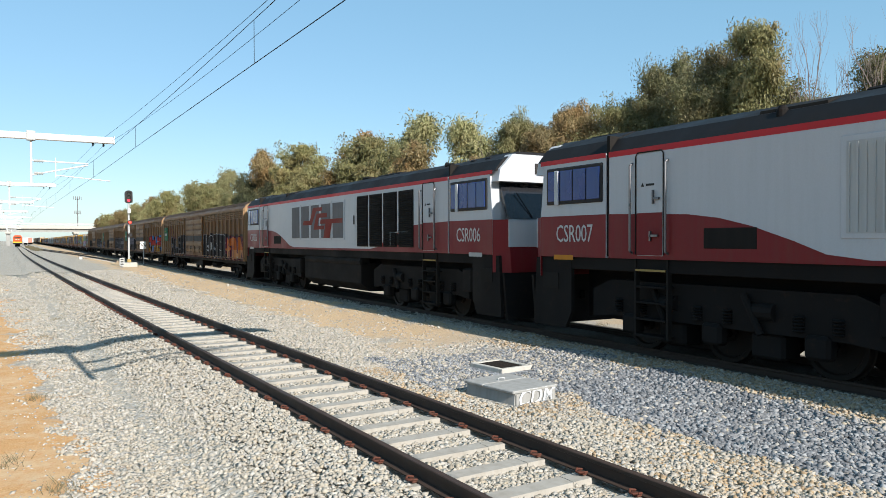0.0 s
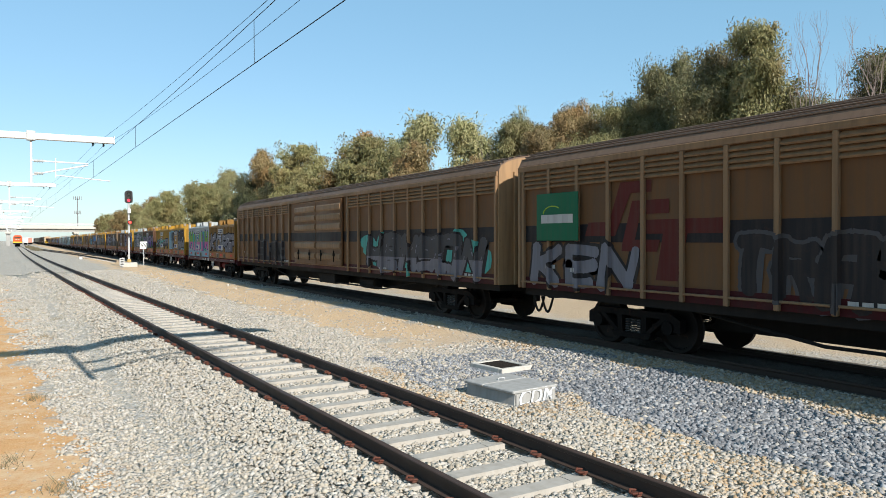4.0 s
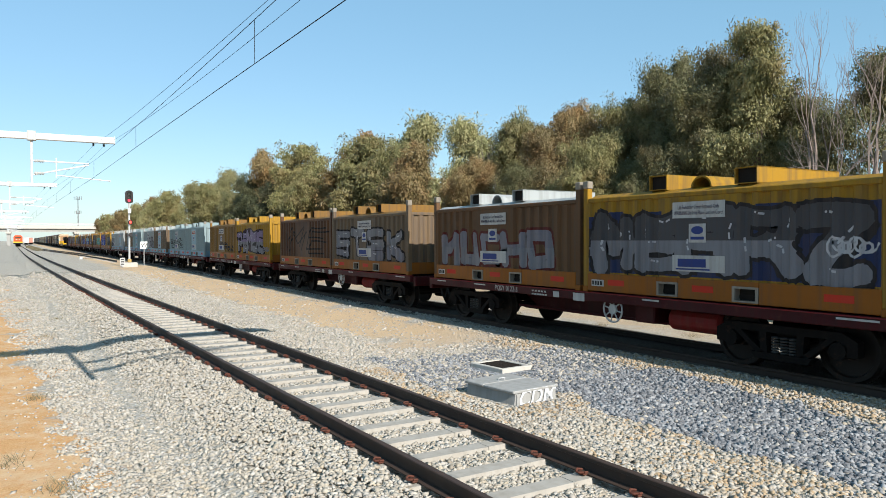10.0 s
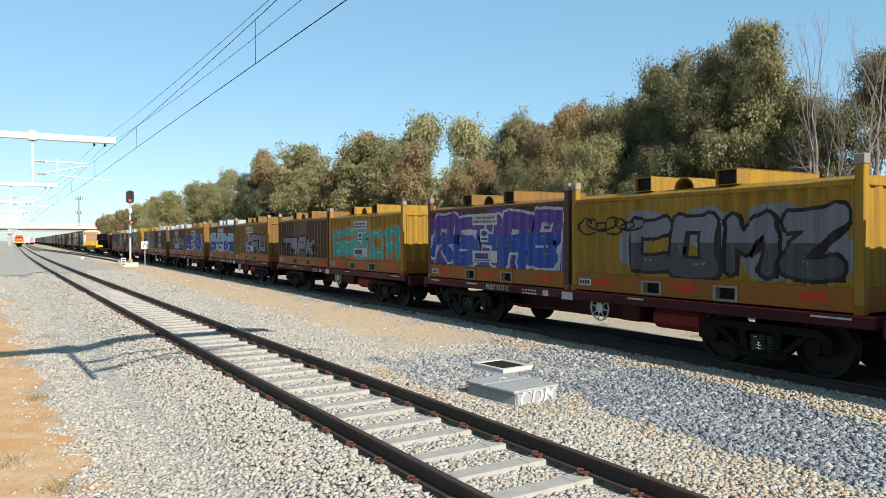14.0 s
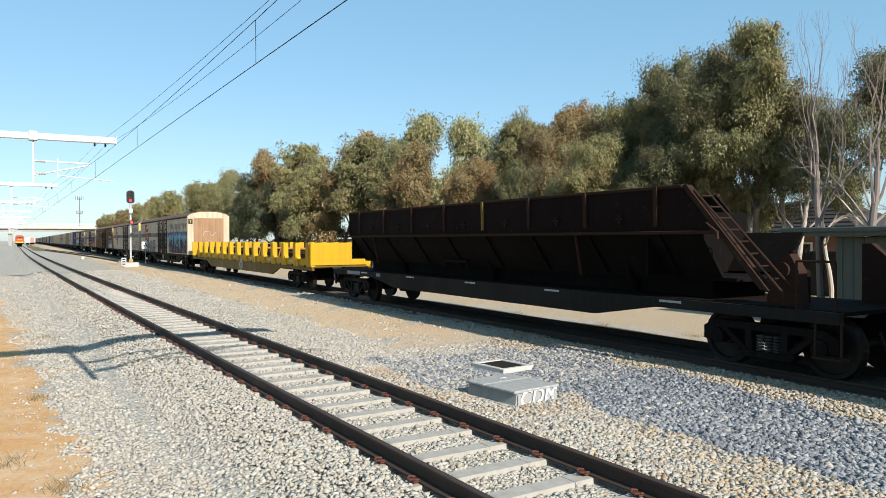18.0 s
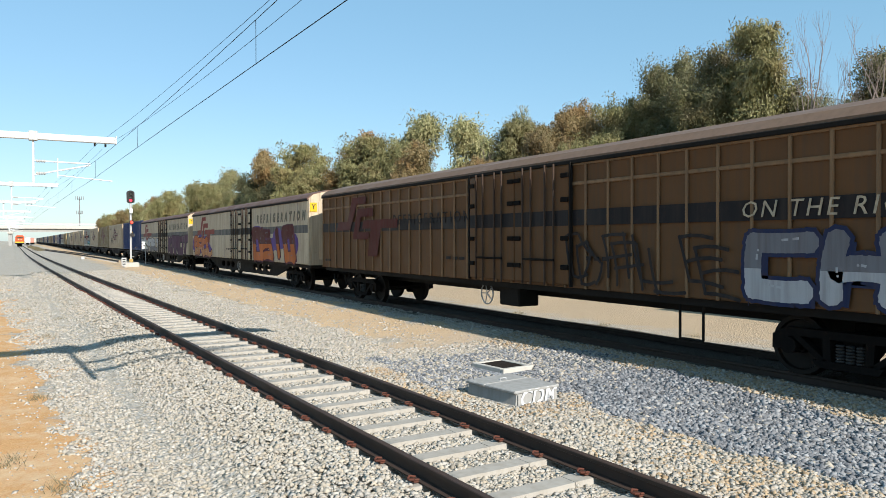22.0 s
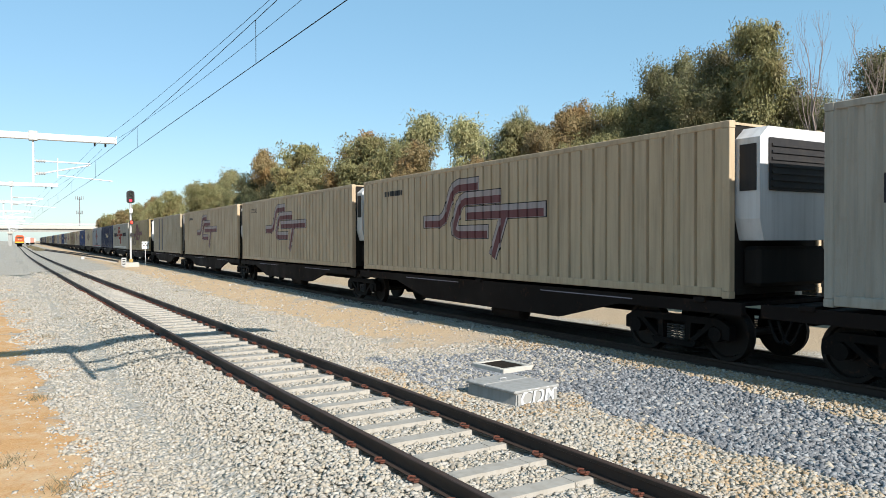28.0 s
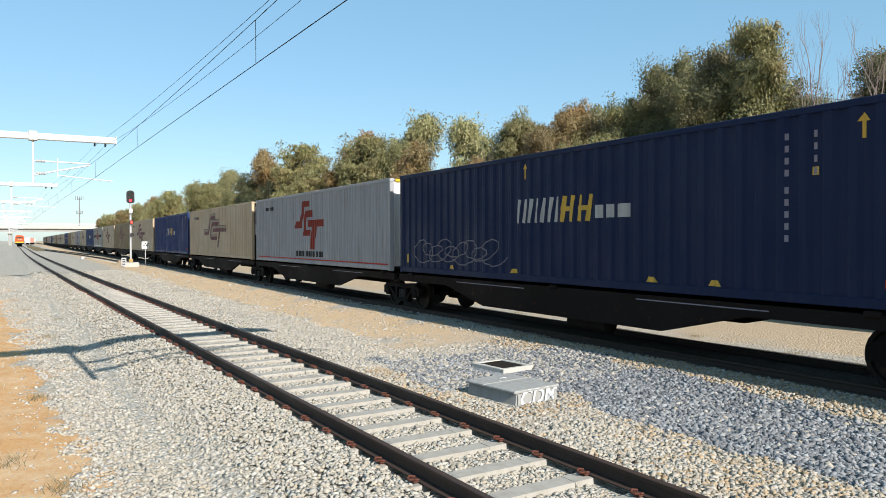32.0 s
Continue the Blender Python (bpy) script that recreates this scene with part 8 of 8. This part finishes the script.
def locomotive(k):
    L = 21.45
    lo = tagged(new("diesel_locomotive"), "white, red and black twin-cab diesel locomotive", "locomotive", "leading locomotives")
    X = -1.45
    prof = [(-1.45, 1.72), (-1.45, 3.72), (-1.22, 4.0), (-0.75, 4.18), (0.75, 4.18), (1.22, 4.0), (1.45, 3.72), (1.45, 1.72)]
    part("body_side", Shape().box(X, 1.45, 2.08, L - 2.08, 1.72, 3.72, 0.012), LOCO_GREY, lo, "off-white painted body")
    part("roof", Shape().prism([(x, z) for x, z in prof if z >= 3.72], "y", 2.08, L - 2.08), LOCO_BLACK, lo, "matt black curved roof")
    flat = [(-1.0, 0), (L + 1.0, 0)]
    for y0, y1, w in ((0.0, 2.0, 1), (L - 2.0, L, -1)):
        nose = -0.32 if w > 0 else L + 0.32
        foot = y0 if w > 0 else y1
        cab = part("cab", Shape().prism([(foot, 1.72), (y1 if w > 0 else y0, 1.72), (y1 if w > 0 else y0, 3.72), (foot + w * 0.12, 3.72), (foot, 2.55)], "x", X, 1.45), LOCO_GREY, lo, "off-white cab shell")
        part("cab_roof", Shape().prism([(x, z + (0.0 if abs(x) > 1 else 0.02)) for x, z in prof if z >= 3.72], "y", min(foot - w * 0.1, y1 if w > 0 else y0), max(foot - w * 0.1, y1 if w > 0 else y0)), LOCO_BLACK, cab)
        # sloped nose with windscreen
        n0 = foot
        part("nose", Shape().add([(-1.45, n0, 1.3), (1.45, n0, 1.3), (1.45, n0, 2.55), (-1.45, n0, 2.55), (-1.2, n0 - w * 0.42, 1.3), (1.2, n0 - w * 0.42, 1.3), (1.25, n0 - w * 0.36, 2.55), (-1.25, n0 - w * 0.36, 2.55)],
                                 [(0, 1, 2, 3), (4, 7, 6, 5), (0, 3, 7, 4), (1, 5, 6, 2), (3, 2, 6, 7), (0, 4, 5, 1)]), LOCO_RED, cab, "red nose")
        part("nose_stripe", Shape().box(-1.26, 1.26, min(n0 - w * 0.37, n0 - w * 0.40), max(n0 - w * 0.37, n0 - w * 0.40), 1.9, 2.55, 0.01), LOCO_GREY, cab)
        part("windscreen", Shape().add([(-1.22, n0 - w * 0.34, 2.57), (1.22, n0 - w * 0.34, 2.57), (1.2, n0 + w * 0.06, 3.45), (-1.2, n0 + w * 0.06, 3.45), (-1.22, n0 - w * 0.26, 2.57), (1.22, n0 - w * 0.26, 2.57), (1.2, n0 + w * 0.12, 3.45), (-1.2, n0 + w * 0.12, 3.45)],
                                       [(0, 1, 2, 3), (7, 6, 5, 4), (0, 4, 5, 1), (2, 6, 7, 3), (1, 5, 6, 2), (0, 3, 7, 4)]), LOCO_GLASS, cab, "dark windscreen")
        part("brow", Shape().prism([(-1.42, 3.46), (1.42, 3.46), (1.36, 3.75), (1.0, 4.12), (-1.0, 4.12), (-1.36, 3.75)], "y", min(n0 - w * 0.2, n0 + w * 0.11), max(n0 - w * 0.2, n0 + w * 0.11)), LOCO_GREY, cab)
        part("headlight_panel", Shape().box(-0.35, 0.35, min(n0 - w * 0.2, n0 - w * 0.225), max(n0 - w * 0.2, n0 - w * 0.225), 3.66, 3.92, 0.02), BLACK_PAINT, cab)
        for x in (-0.15, 0.15):
            part("headlight", Shape().lathe([(0, 0.0), (0, 0.09), (0.02, 0.1)], (x, n0 - w * 0.25, 3.79), "y", 12), LENS_PALE, cab)
        for x in (-1.05, 1.05):
            part("wiper", Shape().tube((x * 0.5, n0 - w * 0.34, 2.6), (x * 0.8, n0 - w * 0.12, 3.2), 0.012), BLACK, cab)
        # side windows
        wy0, wy1 = (0.22, 1.92) if w > 0 else (L - 1.92, L - 0.22)
        fr = part("side_window", Shape().box(X - 0.03, X + 0.02, wy0, wy1, 2.80, 3.56, 0.02), BLACK_PAINT, cab)
        e = (wy1 - wy0 - 0.16) / 4
        for i in range(4):
            part("pane", Shape().box(X - 0.045, X - 0.031, wy0 + 0.06 + i * (e + 0.015), wy0 + 0.06 + i * (e + 0.015) + e - 0.02, 2.87, 3.49, 0.004), LOCO_GLASS_BLUE, fr)
        part("window_post", Shape().box(X - 0.07, X - 0.03, wy0 + 1.28, wy0 + 1.40, 2.78, 3.5, 0.01), LOCO_GREY, fr)
        g = 2.0 if w > 0 else L - 2.08
        part("cab_gap", Shape().box(X + 0.03, 1.42, g, g + 0.08, 1.75, 4.05), BLACK, lo)
        part("red_band", drape([rect(*sorted((y0 + (0.0 if w > 0 else 0.0), y1)), 1.72, 2.56)], flat, X, 0.004), LOCO_RED, cab, "deep red band")
        part("roof_stripe", drape([rect(y0, y1, 3.64, 3.735)], flat, X, 0.004), LOCO_STRIPE, cab)
        # door, rails and steps
        dy = 3.12 if w > 0 else L - 3.12
        d = part("door", Shape().box(X - 0.012, X + 0.02, dy - 0.31, dy + 0.31, 1.78, 3.62, 0.01), LOCO_GREY, lo)
        part("door_red", drape([rect(dy - 0.305, dy + 0.305, 1.79, 2.55)], flat, X - 0.012, 0.003), LOCO_RED, d)
        part("door_seal", Shape().path([(X - 0.014, dy - 0.33, 1.8), (X - 0.014, dy - 0.33, 3.58), (X - 0.014, dy - 0.28, 3.64), (X - 0.014, dy + 0.28, 3.64), (X - 0.014, dy + 0.33, 3.58), (X - 0.014, dy + 0.33, 1.8)], 0.012, 5), BLACK, d)
        part("door_handle", Shape().box(X - 0.06, X - 0.02, dy - 0.25, dy - 0.1, 2.78, 2.82).box(X - 0.06, X - 0.02, dy - 0.12, dy - 0.1, 2.7, 2.95), CHROME, d)
        part("door_lock", Shape().box(X - 0.06, X - 0.02, dy - 0.22, dy - 0.02, 2.12, 2.16).box(X - 0.06, X - 0.02, dy - 0.06, dy - 0.03, 2.05, 2.22), CHROME, d)
        part("door_sign", drape([[(dy + 0.12, 3.02), (dy + 0.2, 3.02), (dy + 0.16, 3.1)], rect(dy - 0.12, dy + 0.08, 3.03, 3.07)], flat, X - 0.012, 0.004), BLACK_PAINT, d)
        for hy in (dy - 0.42, dy + 0.42):
            part("handrail", Shape().path([(X, hy, 3.46), (X - 0.07, hy, 3.42), (X - 0.07, hy, 1.86), (X, hy, 1.82)], 0.022, 8), CHROME, lo, "bright upright handrail")
        st = part("steps", Shape().box(X + 0.02, X + 0.12, dy - 0.4, dy - 0.36, 0.3, 1.72).box(X + 0.02, X + 0.12, dy + 0.36, dy + 0.4, 0.3, 1.72), BLACK, lo)
        for z in (0.32, 0.62, 0.92, 1.2, 1.5):
            part("tread", Shape().box(X, X + 0.25, dy - 0.35, dy + 0.35, z, z + 0.035), LOCO_UNDER if z != 1.5 else OCHRE, st)
        part("skirt", Shape().prism([(foot - w * 0.3, 0.25), (foot + w * 0.75, 0.25), (foot + w * 0.95, 0.6), (foot + w * 0.95, 1.70), (foot - w * 0.2, 1.70)], "x", X + 0.04, X + 0.12), LOCO_UNDER, lo)
        part("skirt_vent", Shape().box(X + 0.025, X + 0.045, *sorted((foot + w * 0.05, foot + w * 0.55)), 1.05, 1.38), BLACK, lo)
        part("snow_plough", Shape().prism([(-1.3, 0.2), (1.3, 0.2), (1.4, 1.3), (-1.4, 1.3)], "y", *sorted((foot - w * 0.4, foot - w * 0.33))), LOCO_UNDER, lo)
        part("jumper_hose", Shape().path([(-0.5, foot - w * 0.42, 1.1), (-0.5, foot - w * 0.7, 0.55), (-0.35, foot - w * 0.75, 0.5)], 0.03), RUBBER, lo)
        add_coupler(lo, foot - w * 0.3, -w)
        part("marker_plate", drape([rect(*sorted((foot + w * 0.45, foot + w * 1.05)), 1.66, 1.76)], flat, X, 0.006), OCHRE_BRIGHT if k else GREY_STEEL, lo)
        ventz = (2.30, 4.52) if w > 0 else (L - 4.52 - 1.0, L - 4.52)
    # flowing red paint along the sill
    part("red_band", drape([[(2.08, 1.72), (3.95, 1.72), (3.95, 2.50), (2.08, 2.56)]], flat, X, 0.003), LOCO_RED, lo, "deep red band sweeping down to the sill")
    sweep_pts = [(3.95, 2.50), (4.6, 2.42), (5.2, 2.28), (5.9, 2.05), (6.4, 1.86), (7.0, 1.79), (L - 7.0, 1.79), (L - 6.4, 1.86), (L - 5.9, 2.05), (L - 5.2, 2.28), (L - 4.6, 2.42), (L - 3.95, 2.50)]
    part("red_band", drape([[(a, 1.72), (c, 1.72), (c, d_), (a, b_)] for (a, b_), (c, d_) in zip(sweep_pts, sweep_pts[1:])], flat, X, 0.003), LOCO_RED, lo)
    part("red_band", drape([[(L - 3.95, 1.72), (L - 2.08, 1.72), (L - 2.08, 2.56), (L - 3.95, 2.50)]], flat, X, 0.003), LOCO_RED, lo)
    part("roof_stripe", drape([rect(2.08, L - 2.08, 3.63, 3.735)], flat, X, 0.004), LOCO_STRIPE, lo, "bright red line under the roof")
    for a, b in ((4.35, 5.35), (L - 5.3, L - 4.3)):
        part("battery_vent", Shape().box(X - 0.012, X + 0.01, a, b, 1.92, 2.26, 0.01), BLACK, lo)
    part("vent_rail", Shape().path([(X - 0.03, 4.3, 2.3), (X - 0.03, 5.45, 2.3), (X - 0.03, 5.45, 1.9)], 0.014), GREY_STEEL, lo)
    if k == 0:
        louvres, filters = [(4.0, 4.92), (5.05, 5.97), (6.08, 7.0), (7.12, 7.98)], [(9.1, 10.2), (10.3, 11.35), (11.45, 12.45), (12.55, 13.55), (13.65, 14.7)]
    else:
        louvres, filters = [(4.0, 4.92), (5.05, 5.97), (6.08, 7.0), (7.12, 7.98)], [(9.5, 11.3), (12.2, 14.82)]
    for a, b in louvres:
        g = part("louvre_panel", Shape().box(X - 0.02, X + 0.02, a, b, 1.86, 3.52, 0.01), BLACK, lo)
        for i in range(26):
            z = 1.90 + 0.062 * i
            part("louvre_slat", Shape().prism([(X - 0.02, z), (X - 0.05, z + 0.012), (X - 0.045, z + 0.03), (X - 0.02, z + 0.04)], "y", a + 0.04, b - 0.04), LOCO_UNDER, g)
    for n, (a, b) in enumerate(filters):
        fr = part("filter_frame", Shape().box(X - 0.02, X + 0.02, a - 0.03, b + 0.03, 2.08, 3.48, 0.01), LOCO_GREY, lo)
        part("filter_mesh", Shape().box(X - 0.028, X - 0.021, a + 0.06, b - 0.06, 2.15, 3.40), FILTER_GREY if k == 0 else GREY_STEEL, fr)
        if k == 1:
            for i in range(22):
                y = a + 0.1 + (b - a - 0.2) * i / 21
                part("filter_slat", Shape().box(X - 0.045, X - 0.03, y - 0.012, y + 0.012, 2.17, 3.38), GREY_STEEL, fr)
    if k == 0:
        part("emblem", drape(emblem(13.3, 9.2, 2.15, 3.3), flat, X - 0.028, 0.004), EMBLEM_RED, lo, "dark red emblem bars")
    sd = part("service_door", Shape().box(X - 0.01, X + 0.01, 8.15, 8.75, 1.9, 3.5, 0.008), LOCO_GREY, lo)
    part("door_handle", Shape().box(X - 0.04, X - 0.011, 8.2, 8.24, 2.6, 2.9), BLACK, sd)
    # running number on both cabs
    for yc in (1.08, L - 1.08):
        z = 2.18
        t = part("fleet_number", text_mesh("CSR006" if k == 0 else "CSR007", 0.50, LOCO_LETTER, 0.002, 0, 0.95), None, lo, "off-white painted running number")
        t.matrix_basis = pose(X - 0.01, yc, z, *SIDE_TEXT) @ Matrix.Diagonal((0.72, 1, 1, 1))
    # roof fittings
    for a, b, m in ((6.5, 8.2, BLACK), (12.0, 15.0, BLACK), (0.6, 1.4, BLACK), (L - 1.4, L - 0.6, BLACK)):
        part("roof_hatch", Shape().box(-0.6, 0.6, a, b, 4.16, 4.26, 0.03), LOCO_BLACK, lo)
    part("roof_well", Shape().prism([(-1.22, 3.93), (-0.7, 4.10), (-0.66, 4.2), (-1.18, 4.06)], "y", 15.2, 16.3), BLACK, lo)
    part("warning_bell", Shape().lathe([(3.92, 0.10), (4.02, 0.09), (4.09, 0.05)], (-1.2, 15.9, 0), "z", 12), LOCO_UNDER, lo)
    part("exhaust", Shape().box(-0.3, 0.3, 9.6, 10.2, 4.16, 4.36, 0.04), BLACK, lo)
    for y in (0.9, 1.6):
        part("antenna_box", Shape().box(-1.0, -0.8, y - 0.1, y + 0.1, 4.0, 4.14, 0.02), LOCO_BLACK, lo)
    part("horn", Shape().lathe([(2.6, 0.03), (2.9, 0.05), (2.95, 0.09)], (-0.95, 0, 4.13), "y", 10), LOCO_BLACK, lo)
    # underframe
    part("sole_bar", Shape().box(X + 0.05, 1.40, 0.1, L - 0.1, 1.48, 1.72, 0.01), LOCO_UNDER, lo)
    # added dark box that stops light passing through under the body
    part("equipment_case", Shape().box(-0.62, 0.62, 0.6, L - 0.6, 0.45, 1.48), LOCO_UNDER, lo)
    part("fuel_tank", Shape().prism([(-1.35, 1.3), (1.35, 1.3), (1.35, 0.62), (1.0, 0.35), (-1.0, 0.35), (-1.35, 0.62)], "y", 7.9, 13.4), LOCO_UNDER, lo)
    part("air_reservoir", Shape().lathe([(7.9, 0.12), (7.95, 0.2), (13.3, 0.2), (13.35, 0.12)], (-1.2, 0, 1.36), "y", 14), LOCO_UNDER, lo)
    for c in (4.3, L - 4.3):
        b = part("bogie_frame", Shape().prism([(c - 2.9, 0.55), (c - 2.9, 1.1), (c - 2.4, 1.3), (c + 2.4, 1.3), (c + 2.9, 1.1), (c + 2.9, 0.55), (c + 2.3, 0.62), (c - 2.3, 0.62)], "x", -1.22, -1.06), LOCO_UNDER, lo)
        part("bogie_frame_far", Shape().prism([(c - 2.7, 0.62), (c - 2.7, 1.0), (c + 2.7, 1.0), (c + 2.7, 0.62)], "x", 1.06, 1.22), LOCO_UNDER, b)
        for d in (-1.85, 0.0, 1.85):
            w = part("wheelset", wheel_me, None, lo)
            w.location, w.scale = (0, c + d, 0.50), (1, 1.1, 1.1)
            WHEELS.append(w)
            part("axle_box", Shape().box(-1.30, -1.06, c + d - 0.2, c + d + 0.2, 0.32, 0.68, 0.05), LOCO_UNDER, b)
            for e in (-0.3, 0.3):
                s = Shape()
                for i in range(5):
                    s.lathe([(0.70 + 0.05 * i, 0.07), (0.72 + 0.05 * i, 0.09), (0.74 + 0.05 * i, 0.07)], (-1.24, c + d + e, 0), "z", 10)
                part("coil_spring", s, LOCO_UNDER, b)
        for d in (-0.95, 0.95):
            part("damper", Shape().tube((-1.3, c + d, 0.6), (-1.3, c + d + 0.3, 1.2), 0.06), LOCO_UNDER, b)
            part("brake_block", Shape().box(-1.15, -0.7, c + d - 0.3, c + d + 0.3, 0.2, 0.62, 0.05), LOCO_UNDER, b)
            part("brake_cylinder", Shape().lathe([(c + d - 0.2, 0.14), (c + d + 0.2, 0.14)], (-1.2, 0, 0.95), "y", 12), LOCO_UNDER, b)
        part("sand_box", Shape().box(-1.35, -1.05, c - 3.2, c - 2.75, 0.75, 1.35, 0.04), LOCO_UNDER, b)
    return lo


LOCO_GREY = paint("loco_off_white", (0.58, 0.60, 0.63), 0.07, 0.02, 0.4)
LOCO_RED = paint("loco_red", (0.24, 0.012, 0.022), 0.22, 0.04, 0.4)
LOCO_STRIPE = paint("loco_bright_red", (0.58, 0.035, 0.05), 0.15, 0.03, 0.4)
LOCO_BLACK = paint("loco_roof_black", (0.022, 0.023, 0.026), 0.35, 0.05, 0.6, dirt=(0.014, 0.011, 0.009))
LOCO_UNDER = paint("loco_underframe", (0.026, 0.025, 0.025), 0.5, 0.08, 0.7, dirt=(0.014, 0.011, 0.009))
LOCO_LETTER = paint("loco_letter", (0.62, 0.62, 0.62), 0.15, 0.02, 0.5)
OCHRE_BRIGHT = paint("orange_marker", (0.62, 0.28, 0.03), 0.2, 0.05)
FILTER_GREY = paint("filter_mesh_grey", (0.20, 0.20, 0.21), 0.3, 0.05, 0.6)
CHROME = painted("dark_bright_rail", (0.16, 0.16, 0.17), (0.1, 0.1, 0.1), 0.2, 0.3, metal=0.8)
LENS_PALE = painted("pale_lens", (0.6, 0.6, 0.55), amount=0.1, rough=0.1)
LOCO_GLASS = painted("dark_glass", (0.012, 0.014, 0.018), amount=0.1, rough=0.08)
# cab panes: the blue they reflect is painted into the glass colour
LOCO_GLASS_BLUE = painted("blue_reflection_glass", (0.015, 0.04, 0.19), (0.008, 0.016, 0.07), 0.3, 0.15)

runs(locomotive(1), -9.05)
runs(locomotive(0), 14.25)
for i in range(4):
    runs(louvre_van(i), 36.65 + 24.5 * i)
build_ore_wagons()
tipper_wagon()
steel_wagon()
for i in range(5):
    runs(reefer_van(i, i == 2), 483.45 + 23.95 * i)
build_flats()
motions()
